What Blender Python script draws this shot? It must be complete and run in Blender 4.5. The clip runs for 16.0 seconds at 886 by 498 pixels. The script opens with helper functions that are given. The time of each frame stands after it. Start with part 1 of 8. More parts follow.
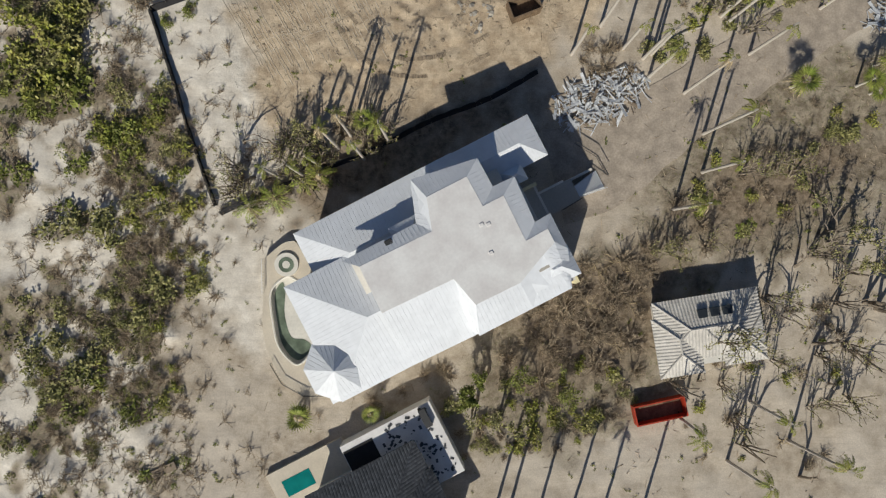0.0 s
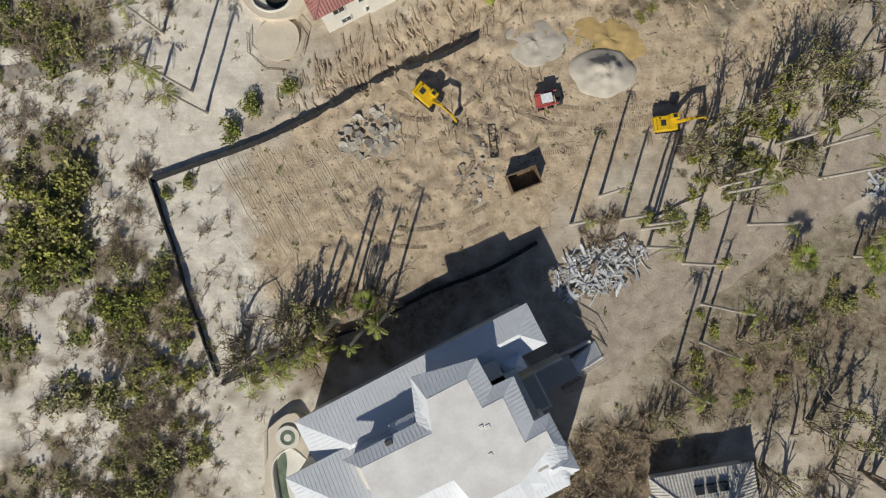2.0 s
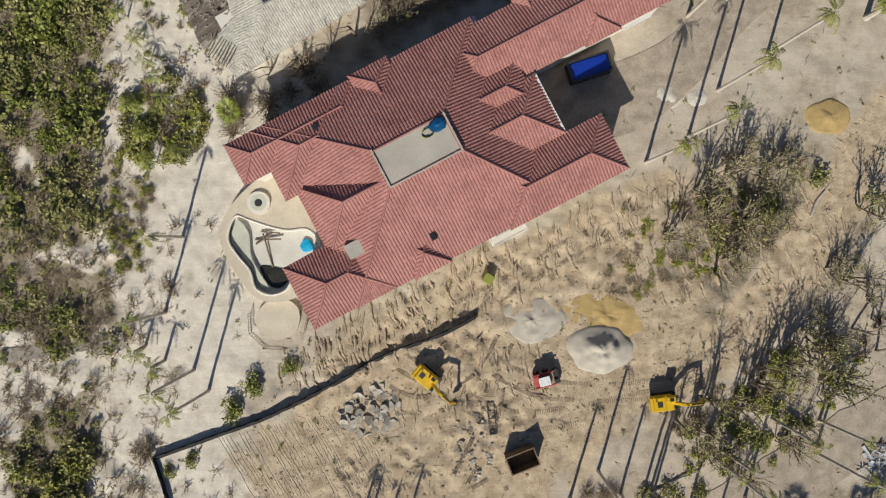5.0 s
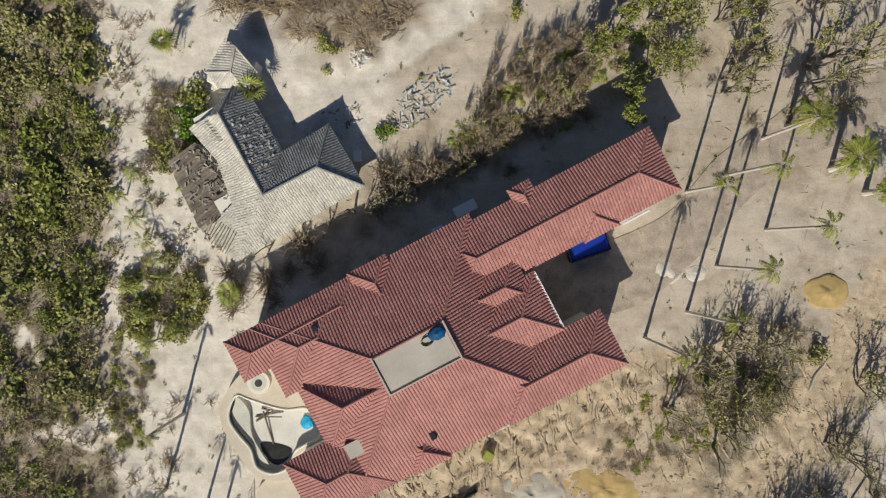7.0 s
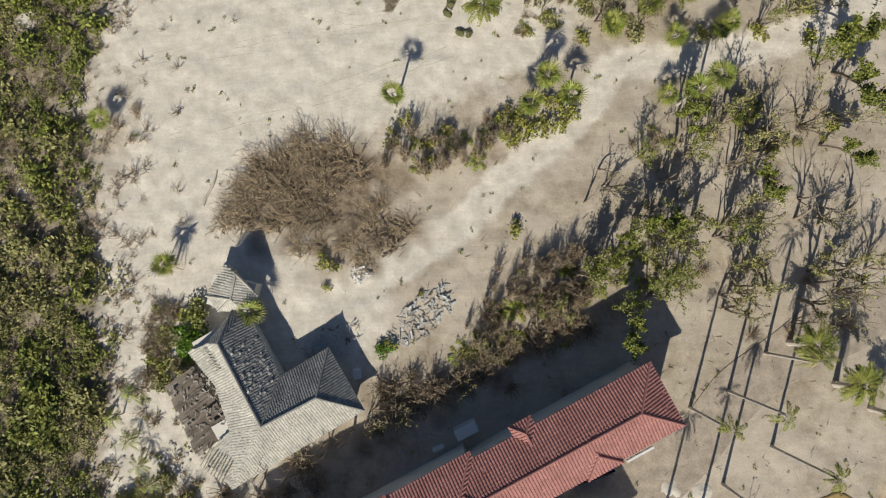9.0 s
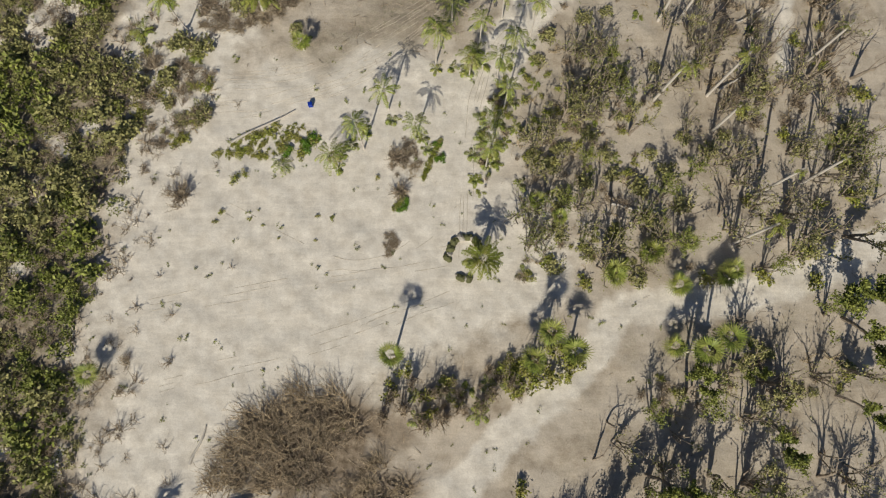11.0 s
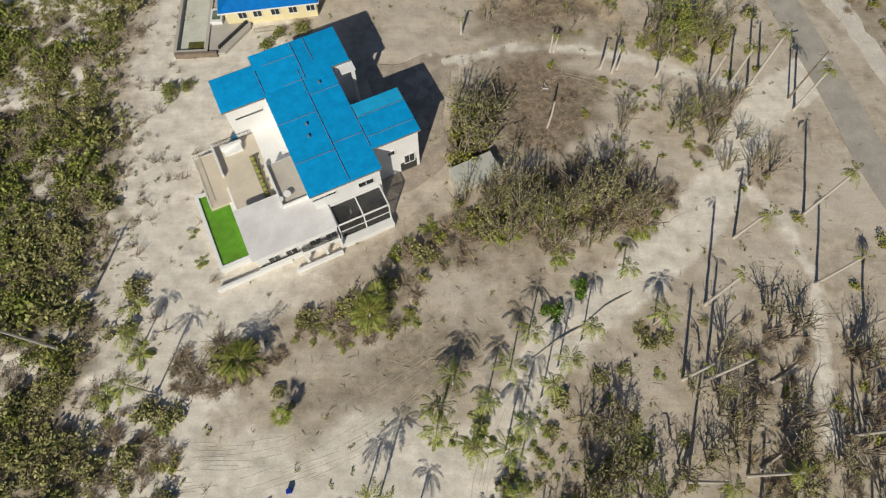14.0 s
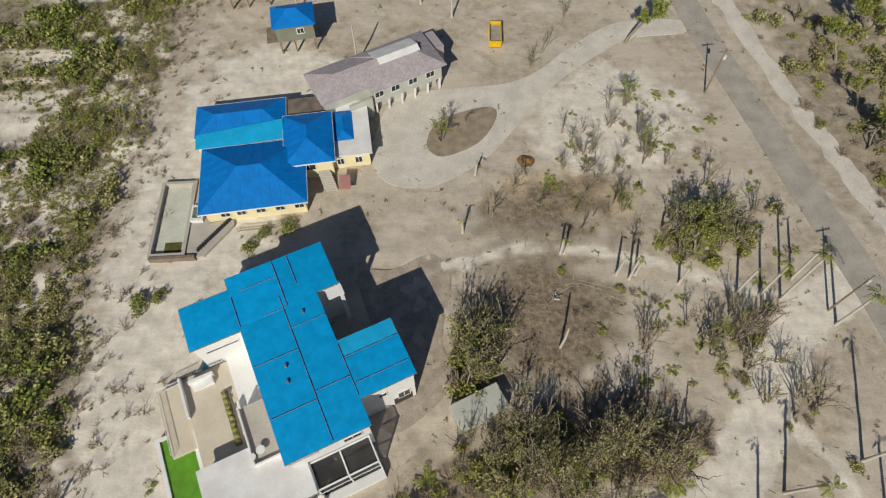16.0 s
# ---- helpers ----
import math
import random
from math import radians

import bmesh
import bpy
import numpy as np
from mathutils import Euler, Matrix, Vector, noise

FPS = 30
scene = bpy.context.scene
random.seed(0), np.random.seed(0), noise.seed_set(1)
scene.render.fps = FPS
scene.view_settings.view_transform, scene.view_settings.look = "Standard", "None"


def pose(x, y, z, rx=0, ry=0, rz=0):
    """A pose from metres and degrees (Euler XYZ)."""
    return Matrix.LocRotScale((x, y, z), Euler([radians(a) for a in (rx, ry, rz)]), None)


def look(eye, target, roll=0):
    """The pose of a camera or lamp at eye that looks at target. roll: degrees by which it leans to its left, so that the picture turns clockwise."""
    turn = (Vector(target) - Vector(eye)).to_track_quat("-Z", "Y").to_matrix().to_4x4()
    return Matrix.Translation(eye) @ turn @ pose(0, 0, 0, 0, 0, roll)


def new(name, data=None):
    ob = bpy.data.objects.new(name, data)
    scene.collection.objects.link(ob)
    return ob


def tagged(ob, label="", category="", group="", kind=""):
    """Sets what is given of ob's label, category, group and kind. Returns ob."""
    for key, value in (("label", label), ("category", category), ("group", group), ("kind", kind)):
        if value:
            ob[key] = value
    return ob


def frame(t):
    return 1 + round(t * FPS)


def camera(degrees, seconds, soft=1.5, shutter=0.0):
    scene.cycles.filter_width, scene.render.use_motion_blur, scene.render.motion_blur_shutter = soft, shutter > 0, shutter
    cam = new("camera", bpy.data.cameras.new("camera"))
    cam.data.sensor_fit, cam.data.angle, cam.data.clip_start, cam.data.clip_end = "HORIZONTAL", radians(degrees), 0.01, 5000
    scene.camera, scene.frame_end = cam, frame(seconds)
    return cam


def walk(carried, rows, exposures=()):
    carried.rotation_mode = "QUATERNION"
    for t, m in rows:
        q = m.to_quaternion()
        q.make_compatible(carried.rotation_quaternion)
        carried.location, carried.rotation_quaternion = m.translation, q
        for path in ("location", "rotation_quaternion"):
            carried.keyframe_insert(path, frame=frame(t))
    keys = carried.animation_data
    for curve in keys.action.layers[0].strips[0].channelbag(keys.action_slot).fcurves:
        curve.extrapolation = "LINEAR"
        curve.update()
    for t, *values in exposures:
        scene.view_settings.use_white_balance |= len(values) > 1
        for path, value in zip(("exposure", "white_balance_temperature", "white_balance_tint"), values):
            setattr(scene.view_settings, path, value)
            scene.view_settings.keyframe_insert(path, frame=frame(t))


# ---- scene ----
cam = camera(73.7, 16.0, soft=1.25)
# seconds, x, y, z, tilt up from straight down, lean, turn
PATH = [
    (0.0, 0.00, -1.60, 78.35, 0.69, 0.50, 0.22),
    (0.5, -0.07, 4.31, 78.56, 0.36, 0.49, 0.23),
    (1.0, -0.14, 10.25, 78.72, -0.04, 0.47, 0.22),
    (1.5, -0.20, 16.32, 78.83, -0.29, 0.45, 0.23),
    (2.0, -0.26, 22.51, 78.92, -0.36, 0.43, 0.22),
    (2.5, -0.33, 28.75, 79.02, -0.40, 0.40, 0.21),
    (3.0, -0.39, 34.97, 79.15, -0.47, 0.36, 0.19),
    (3.5, -0.43, 41.16, 79.29, -0.44, 0.32, 0.16),
    (4.0, -0.45, 47.32, 79.43, -0.34, 0.29, 0.15),
    (4.5, -0.47, 53.46, 79.53, -0.36, 0.25, 0.13),
    (5.0, -0.49, 59.58, 79.60, -0.34, 0.22, 0.11),
    (5.5, -0.50, 65.68, 79.63, -0.33, 0.19, 0.10),
    (6.0, -0.51, 71.76, 79.63, -0.40, 0.16, 0.08),
    (6.5, -0.51, 77.80, 79.61, -0.61, 0.12, 0.06),
    (7.0, -0.51, 83.83, 79.59, -0.72, 0.09, 0.04),
    (7.5, -0.51, 89.78, 79.57, -0.77, 0.05, 0.01),
    (8.0, -0.52, 95.74, 79.56, -0.10, 0.02, -0.01),
    (8.5, -0.53, 101.71, 79.55, 1.33, -0.00, -0.02),
    (9.0, -0.57, 107.56, 79.51, 3.03, -0.03, -0.05),
    (9.5, -0.59, 113.23, 79.47, 4.96, -0.06, -0.07),
    (10.0, -0.59, 118.78, 79.41, 6.99, -0.08, -0.09),
    (10.5, -0.58, 124.27, 79.35, 9.08, -0.11, -0.12),
    (11.0, -0.56, 129.80, 79.28, 11.19, -0.15, -0.15),
    (11.5, -0.53, 135.46, 79.21, 13.27, -0.19, -0.18),
    (12.0, -0.49, 141.29, 79.14, 15.30, -0.24, -0.22),
    (12.5, -0.44, 147.30, 79.07, 17.18, -0.28, -0.24),
    (13.0, -0.39, 153.39, 79.01, 19.08, -0.33, -0.25),
    (13.5, -0.33, 159.50, 78.97, 20.99, -0.36, -0.24),
    (14.0, -0.24, 165.59, 78.94, 22.87, -0.38, -0.21),
    (14.5, -0.13, 171.66, 78.91, 24.70, -0.41, -0.18),
    (15.0, -0.02, 177.71, 78.89, 26.56, -0.45, -0.14),
    (15.5, 0.11, 183.72, 78.88, 28.43, -0.50, -0.11),
    (16.0, 0.22, 189.69, 78.88, 30.35, -0.57, -0.09),
]
walk(cam, [(t, pose(x, y, z, 0, 0, yaw) @ pose(0, 0, 0, tilt) @ pose(0, 0, 0, 0, 0, lean)) for t, x, y, z, tilt, lean, yaw in PATH], ((0, -0.26, 6200, 10), (4, -0.12, 6300, 10), (7, -0.02, 6450, 10), (9, -0.04, 6400, 10), (11, -0.22, 6450, 10), (14, -0.24, 6450, 10), (16, -0.28, 6350, 10)))

# ---- light ----
SUN_AZ, SUN_EL = 254.5, 36.0          # degrees from +x, and above the horizon
world = bpy.data.worlds.new("sky_world")
scene.world = world
world.use_nodes = True
wn = world.node_tree.nodes
sky = wn.new("ShaderNodeTexSky")
sky.sky_type, sky.sun_disc = "NISHITA", False
sky.ozone_density, sky.air_density = 5.0, 1.0
sky.sun_elevation, sky.sun_rotation = radians(SUN_EL), radians(90 - SUN_AZ)
wn["Background"].inputs["Strength"].default_value = 0.052
world.node_tree.links.new(sky.outputs[0], wn["Background"].inputs["Color"])
sun_data = bpy.data.lights.new("sun", "SUN")
sun_data.energy, sun_data.angle, sun_data.color = 4.7, radians(0.55), (1.0, 0.94, 0.80)
sun = new("sun", sun_data)
sun_way = Vector((math.cos(radians(SUN_AZ)) * math.cos(radians(SUN_EL)), math.sin(radians(SUN_AZ)) * math.cos(radians(SUN_EL)), math.sin(radians(SUN_EL))))
sun.matrix_world = look(sun_way * 200, (0, 0, 0))


# ---- materials ----
def mat(name, col, rough=0.8, scale=2.0, var=0.25, fine=14.0, bump=0.0, metal=0.0, col2=None, island=0.0, rnd=0.0, spec=0.3, back=None):
    """A plain surface with broad and fine variation in tone, and a fine relief."""
    m = bpy.data.materials.new(name)
    m.use_nodes = True
    nt = m.node_tree
    n, l = nt.nodes, nt.links
    b = n["Principled BSDF"]
    b.inputs["Roughness"].default_value, b.inputs["Metallic"].default_value = rough, metal
    b.inputs["Specular IOR Level"].default_value = spec
    tc = n.new("ShaderNodeTexCoord")
    n1, n2 = n.new("ShaderNodeTexNoise"), n.new("ShaderNodeTexNoise")
    n1.inputs["Scale"].default_value, n2.inputs["Scale"].default_value = 1.0 / scale, fine
    n1.inputs["Detail"].default_value, n2.inputs["Detail"].default_value = 6, 3
    for q in (n1, n2):
        l.new(tc.outputs["Object"], q.inputs["Vector"])
    mix = n.new("ShaderNodeMix")
    mix.data_type = "RGBA"
    c2 = col2 or [c * (1 - var) for c in col]
    mix.inputs[6].default_value, mix.inputs[7].default_value = (*c2, 1), (*col, 1)
    ramp = n.new("ShaderNodeMapRange")
    ramp.inputs[1].default_value, ramp.inputs[2].default_value = 0.35, 0.65
    l.new(n1.outputs["Fac"], ramp.inputs[0])
    l.new(ramp.outputs[0], mix.inputs[0])
    out = mix.outputs[2]
    mul = n.new("ShaderNodeHueSaturation")
    l.new(out, mul.inputs["Color"])
    val = n.new("ShaderNodeMapRange")
    val.inputs[1].default_value, val.inputs[2].default_value = 0.3, 0.7
    val.inputs[3].default_value, val.inputs[4].default_value = 1 - var * 0.6, 1 + var * 0.35
    l.new(n2.outputs["Fac"], val.inputs[0])
    last = val.outputs[0]
    for amount, node, socket in ((island, "ShaderNodeNewGeometry", "Random Per Island"), (rnd, "ShaderNodeObjectInfo", "Random")):
        if amount:
            src = n.new(node)
            mr = n.new("ShaderNodeMapRange")
            mr.inputs[3].default_value, mr.inputs[4].default_value = 1 - amount, 1 + amount
            l.new(src.outputs[socket], mr.inputs[0])
            mm = n.new("ShaderNodeMath")
            mm.operation = "MULTIPLY"
            l.new(last, mm.inputs[0]), l.new(mr.outputs[0], mm.inputs[1])
            last = mm.outputs[0]
    l.new(last, mul.inputs["Value"])
    l.new(mul.outputs[0], b.inputs["Base Color"])
    if bump:
        bp = n.new("ShaderNodeBump")
        bp.inputs["Strength"].default_value, bp.inputs["Distance"].default_value = 0.6, bump
        l.new(n2.outputs["Fac"], bp.inputs["Height"])
        l.new(bp.outputs[0], b.inputs["Normal"])
    return m


M = {}
M["stucco"] = mat("stucco", (0.78, 0.74, 0.66), 0.9, 3, 0.10, 6, 0.01)
M["cream"] = mat("cream_stucco", (0.80, 0.70, 0.42), 0.9, 3, 0.10, 6, 0.01)
M["white"] = mat("white_paint", (0.80, 0.79, 0.77), 0.6, 3, 0.08, 5, 0.005)
M["deck"] = mat("white_roof_membrane", (0.79, 0.775, 0.75), 0.7, 2.5, 0.08, 3, 0.004, col2=(0.68, 0.65, 0.63))
M["metal_roof"] = mat("pale_standing_seam_metal", (0.80, 0.815, 0.84), 0.42, 6, 0.08, 1.2, 0.003, spec=0.5)
M["red_tile"] = mat("red_clay_tile", (0.42, 0.20, 0.178), 0.8, 3.0, 0.25, 5, 0.006, island=0.16, col2=(0.35, 0.16, 0.142))
# darker tone painted on the damaged house's slopes turned from the sun
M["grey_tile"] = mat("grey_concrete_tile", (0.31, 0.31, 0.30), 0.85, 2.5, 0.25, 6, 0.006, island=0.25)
M["mossy_stone"] = mat("mossy_dark_stone", (0.16, 0.16, 0.07), 0.9, 0.6, 0.4, 8, 0.02)
# pale tile: the hut's own, and painted sunlight on the house's sunward slopes
M["pale_tile"] = mat("pale_concrete_tile", (0.55, 0.52, 0.46), 0.88, 2.0, 0.25, 6, 0.006, island=0.18)
# boards of the sunward slopes, their sunlight put into the colour
M["pale_deck"] = mat("sunlit_roof_boards", (0.56, 0.53, 0.46), 0.9, 1.6, 0.25, 6, 0.006)
M["white_tile"] = mat("white_concrete_tile", (0.66, 0.62, 0.56), 0.85, 2.5, 0.2, 6, 0.006, island=0.1)
M["slate"] = mat("dark_roof_shingle", (0.10, 0.105, 0.115), 0.8, 2.5, 0.3, 4, 0.006, island=0.25)
M["lilac_shingle"] = mat("lilac_grey_shingle", (0.42, 0.37, 0.38), 0.85, 3.0, 0.15, 6, 0.006, island=0.12)
M["felt"] = mat("brown_roof_felt", (0.25, 0.205, 0.165), 0.9, 1.5, 0.4, 8, 0.01, rnd=0.2)
M["tarp"] = mat("blue_tarpaulin", (0.003, 0.33, 0.70), 0.5, 1.6, 0.14, 1.5, 0.03, rnd=0.10, spec=0.3)
M["tarp_light"] = mat("light_blue_tarpaulin", (0.015, 0.40, 0.72), 0.5, 1.6, 0.12, 1.5, 0.03, spec=0.3)
M["batten"] = mat("weathered_batten", (0.16, 0.22, 0.30), 0.8, 1.0, 0.3, 8)
M["concrete"] = mat("pale_concrete", (0.50, 0.46, 0.40), 0.9, 3, 0.15, 6, 0.006)
M["paver"] = mat("sandy_paver_drive", (0.47, 0.395, 0.315), 0.9, 1.8, 0.3, 4, 0.03)
M["shell"] = mat("white_shell_drive", (0.66, 0.61, 0.53), 0.95, 3, 0.18, 3, 0.015)
M["asphalt"] = mat("worn_asphalt", (0.43, 0.39, 0.335), 0.9, 3, 0.22, 5, 0.006)
M["brown_soil"] = mat("bare_brown_soil", (0.36, 0.29, 0.21), 0.95, 1.5, 0.3, 6, 0.02)
M["pool_plaster"] = mat("pool_plaster", (0.62, 0.62, 0.52), 0.6, 2, 0.14, 4)
M["pool_white"] = mat("dirty_white_pool_plaster", (0.72, 0.69, 0.62), 0.6, 2.5, 0.12, 4)
M["puddle"] = mat("shadowed_standing_water", (0.045, 0.045, 0.038), 0.08, 1.5, 0.4, 2.0, spec=0.5)
M["pool_deck"] = mat("pool_deck", (0.66, 0.58, 0.46), 0.85, 2, 0.12, 5, 0.005)
M["green_water"] = mat("algae_green_water", (0.12, 0.25, 0.03), 0.12, 3, 0.3, 1.0, spec=0.5, col2=(0.14, 0.36, 0.03))
M["olive_water"] = mat("olive_pool_water", (0.16, 0.15, 0.035), 0.1, 2, 0.4, 1.0, spec=0.5)
M["murky_water"] = mat("murky_green_water", (0.19, 0.235, 0.17), 0.08, 2, 0.35, 1.0, spec=0.5)
M["teal_water"] = mat("teal_pool_water", (0.01, 0.22, 0.20), 0.08, 3, 0.2, 1.0, spec=0.5)
M["glass"] = mat("dark_window_glass", (0.03, 0.035, 0.04), 0.08, 3, 0.1, 1, spec=0.6)
M["frame"] = mat("white_window_frame", (0.72, 0.72, 0.70), 0.5, 3, 0.05, 6)
M["dark_metal"] = mat("dark_metal", (0.04, 0.04, 0.042), 0.5, 1, 0.2, 8, spec=0.5)
M["galv"] = mat("galvanised_scrap", (0.74, 0.75, 0.76), 0.5, 0.6, 0.25, 4, island=0.35, spec=0.5)
M["pale_scrap"] = mat("pale_mixed_scrap", (0.74, 0.76, 0.74), 0.6, 0.6, 0.35, 4, island=0.4)
M["screen"] = mat("insect_screen", (0.05, 0.05, 0.05), 0.8, 2, 0.2, 4)
M["screen"].node_tree.nodes["Principled BSDF"].inputs["Alpha"].default_value = 0.55
M["fence_cloth"] = mat("black_silt_fence", (0.025, 0.024, 0.025), 0.8, 1.5, 0.3, 8)
M["wood"] = mat("weathered_wood", (0.28, 0.22, 0.16), 0.85, 1.0, 0.3, 10, 0.006, island=0.2)
M["boardwalk"] = mat("grey_boardwalk_timber", (0.36, 0.32, 0.27), 0.85, 1.0, 0.2, 8, 0.004, rnd=0.12)
M["excavator"] = mat("yellow_machine_paint", (0.72, 0.46, 0.01), 0.45, 0.8, 0.15, 3, spec=0.5)
M["red_paint"] = mat("worn_red_paint", (0.50, 0.055, 0.02), 0.55, 0.8, 0.3, 3, spec=0.4)
M["coral"] = mat("faded_red_machine_paint", (0.55, 0.11, 0.10), 0.5, 0.8, 0.2, 3, spec=0.4)
M["rust"] = mat("rusty_brown_steel", (0.23, 0.16, 0.10), 0.8, 0.7, 0.35, 6)
M["rubber"] = mat("black_rubber", (0.02, 0.02, 0.02), 0.7, 0.5, 0.2, 8)
M["rubble"] = mat("broken_concrete", (0.44, 0.40, 0.34), 0.95, 0.8, 0.3, 6, 0.01, island=0.25)
M["green_paint"] = mat("sage_green_siding", (0.22, 0.23, 0.17), 0.8, 2, 0.15, 5)
M["grey_siding"] = mat("pale_green_grey_siding", (0.50, 0.50, 0.44), 0.8, 2, 0.1, 5)
# plants
M["bark"] = mat("grey_bark", (0.34, 0.28, 0.215), 0.95, 0.6, 0.3, 12, 0.01)
M["palm_bark"] = mat("pale_palm_trunk", (0.56, 0.51, 0.44), 0.9, 5.0, 0.12, 70, 0.004)
M["dead"] = mat("dead_brown_twigs", (0.44, 0.35, 0.245), 0.95, 1.2, 0.3, 6, island=0.35)
M["cane"] = mat("bleached_dead_canes", (0.48, 0.375, 0.245), 0.9, 1.2, 0.3, 6, island=0.45)
M["straw"] = mat("dry_straw_fronds", (0.52, 0.41, 0.25), 0.9, 1.2, 0.3, 6, island=0.3)
M["leaf"] = mat("green_leaf", (0.19, 0.215, 0.045), 0.6, 1.5, 0.35, 3, island=0.55, spec=0.3, col2=(0.22, 0.235, 0.05))
M["leaf_olive"] = mat("olive_leaf", (0.36, 0.33, 0.135), 0.7, 1.5, 0.35, 3, island=0.5, col2=(0.20, 0.20, 0.065))
M["leaf_fresh"] = mat("fresh_yellow_green_leaf", (0.24, 0.265, 0.04), 0.6, 1.2, 0.3, 3, island=0.5, col2=(0.30, 0.27, 0.075))
M["leaf_bright"] = mat("bright_green_leaf", (0.13, 0.24, 0.02), 0.55, 1.0, 0.3, 3, island=0.35)
M["frond_green"] = mat("green_palm_frond", (0.21, 0.265, 0.045), 0.5, 1.0, 0.3, 3, island=0.5, col2=(0.29, 0.29, 0.07))
M["tarp_deep"] = mat("deep_blue_tarpaulin", (0.003, 0.19, 0.60), 0.5, 1.6, 0.16, 1.5, 0.03, spec=0.3)
# blue darkened to navy to carry the shade on the dumpster cover and bin
M["shaded_blue"] = mat("shaded_blue_plastic", (0.004, 0.035, 0.34), 0.5, 1.6, 0.16, 1.5, 0.03, spec=0.3)
M["frond"] = mat("palm_frond", (0.19, 0.225, 0.035), 0.6, 1.0, 0.3, 3, island=0.4, col2=(0.25, 0.24, 0.055))


# ---- mesh helpers ----
def part(name, bm, material, parent, label=""):
    """Links a bmesh as one mesh object under a thing or part."""
    me = bpy.data.meshes.new(name)
    bm.to_mesh(me)
    bm.free()
    return part_mesh(name, me, material, parent, label)


def part_mesh(name, me, material, parent, label=""):
    if material and not me.materials:
        me.materials.append(material)
    ob = new(name, me)
    ob.parent = parent
    if label:
        ob["label"] = label
    return ob


def thing(name, x, y, z=0.0, rz=0.0, label="", category="", group="", kind=""):
    ob = new(name)
    ob.empty_display_size = 0.3
    ob.matrix_basis = pose(x, y, z, 0, 0, rz)
    return tagged(ob, label, category, group, kind)


def box(bm, x0, y0, z0, x1, y1, z1, m=None, bev=0.0):
    v = [bm.verts.new((x, y, z)) for z in (z0, z1) for x, y in ((x0, y0), (x1, y0), (x1, y1), (x0, y1))]
    f = [bm.faces.new([v[i] for i in q]) for q in ((3, 2, 1, 0), (4, 5, 6, 7), (0, 1, 5, 4), (1, 2, 6, 5), (2, 3, 7, 6), (3, 0, 4, 7))]
    if m is not None:
        bmesh.ops.transform(bm, matrix=m, verts=v)
    if bev:
        bmesh.ops.bevel(bm, geom=list({e for q in f for e in q.edges}), offset=bev, segments=1, affect="EDGES")
    return v


def box_bm(*a, **k):
    bm = bmesh.new()
    box(bm, *a, **k)
    return bm


def prism(bm, pts, z0, z1):
    lo, hi = [bm.verts.new((*p, z0)) for p in pts], [bm.verts.new((*p, z1)) for p in pts]
    bm.faces.new(hi), bm.faces.new(lo[::-1])
    for i in range(len(pts)):
        j = (i + 1) % len(pts)
        bm.faces.new((lo[i], lo[j], hi[j], hi[i]))


def tube(bm, pts, radii, n=5, cap=True):
    """A tapered tube through pts."""
    rings = []
    for i, p in enumerate(pts):
        p = Vector(p)
        d = Vector(pts[min(i + 1, len(pts) - 1)]) - Vector(pts[max(i - 1, 0)])
        q = Vector((0, 0, 1)).rotation_difference(d)
        r = radii[i] if hasattr(radii, "__len__") else radii
        rings.append([bm.verts.new(p + q @ Vector((r * math.cos(6.2832 * k / n), r * math.sin(6.2832 * k / n), 0))) for k in range(n)])
    for a, b in zip(rings, rings[1:]):
        for k in range(n):
            bm.faces.new((a[k], a[(k + 1) % n], b[(k + 1) % n], b[k]))
    if cap:
        bm.faces.new(rings[-1]), bm.faces.new(rings[0][::-1])


def curve_pts(pts, per=8, closed=False):
    """Catmull-Rom points through pts (2D)."""
    out, n = [], len(pts)
    rng = range(n) if closed else range(n - 1)
    for i in rng:
        p0, p1, p2, p3 = (pts[(i + k) % n] if closed else pts[min(max(i + k, 0), n - 1)] for k in (-1, 0, 1, 2))
        for s in range(per):
            t = s / per
            out.append(tuple(0.5 * (2 * b + (c - a) * t + (2 * a - 5 * b + 4 * c - d) * t * t + (3 * b - a - 3 * c + d) * t ** 3) for a, b, c, d in zip(p0, p1, p2, p3)))
    if not closed:
        out.append(tuple(pts[-1]))
    return out


def strip(name, pts, widths, z, material, label, category, per=8, thick=0.12, ragged=0.0):
    """A road or path along a smooth line, with its own thickness."""
    line = curve_pts(pts, per)
    bm = bmesh.new()
    rows = []
    for i, p in enumerate(line):
        a, b = Vector(line[max(i - 1, 0)]), Vector(line[min(i + 1, len(line) - 1)])
        d = (b - a).normalized()
        s = i / (len(line) - 1) * (len(widths) - 1)
        k = min(int(s), len(widths) - 2)
        w = (widths[k] * (1 - s + k) + widths[k + 1] * (s - k)) / 2
        wl, wr = (w + ragged * noise.noise((p[0] * 0.4, p[1] * 0.4, o)) for o in (0.0, 7.0))
        l, r = Vector(p) + Vector((-d.y, d.x)) * wl, Vector(p) - Vector((-d.y, d.x)) * wr
        rows.append([bm.verts.new((*l, z)), bm.verts.new((*r, z)), bm.verts.new((*r, z - thick)), bm.verts.new((*l, z - thick))])
    for a, b in zip(rows, rows[1:]):
        for i, j in ((0, 1), (1, 2), (3, 0)):
            bm.faces.new((a[i], a[j], b[j], b[i]))
    bmesh.ops.recalc_face_normals(bm, faces=bm.faces)
    return tagged(part(name, bm, material, None), label, category, kind="structure")


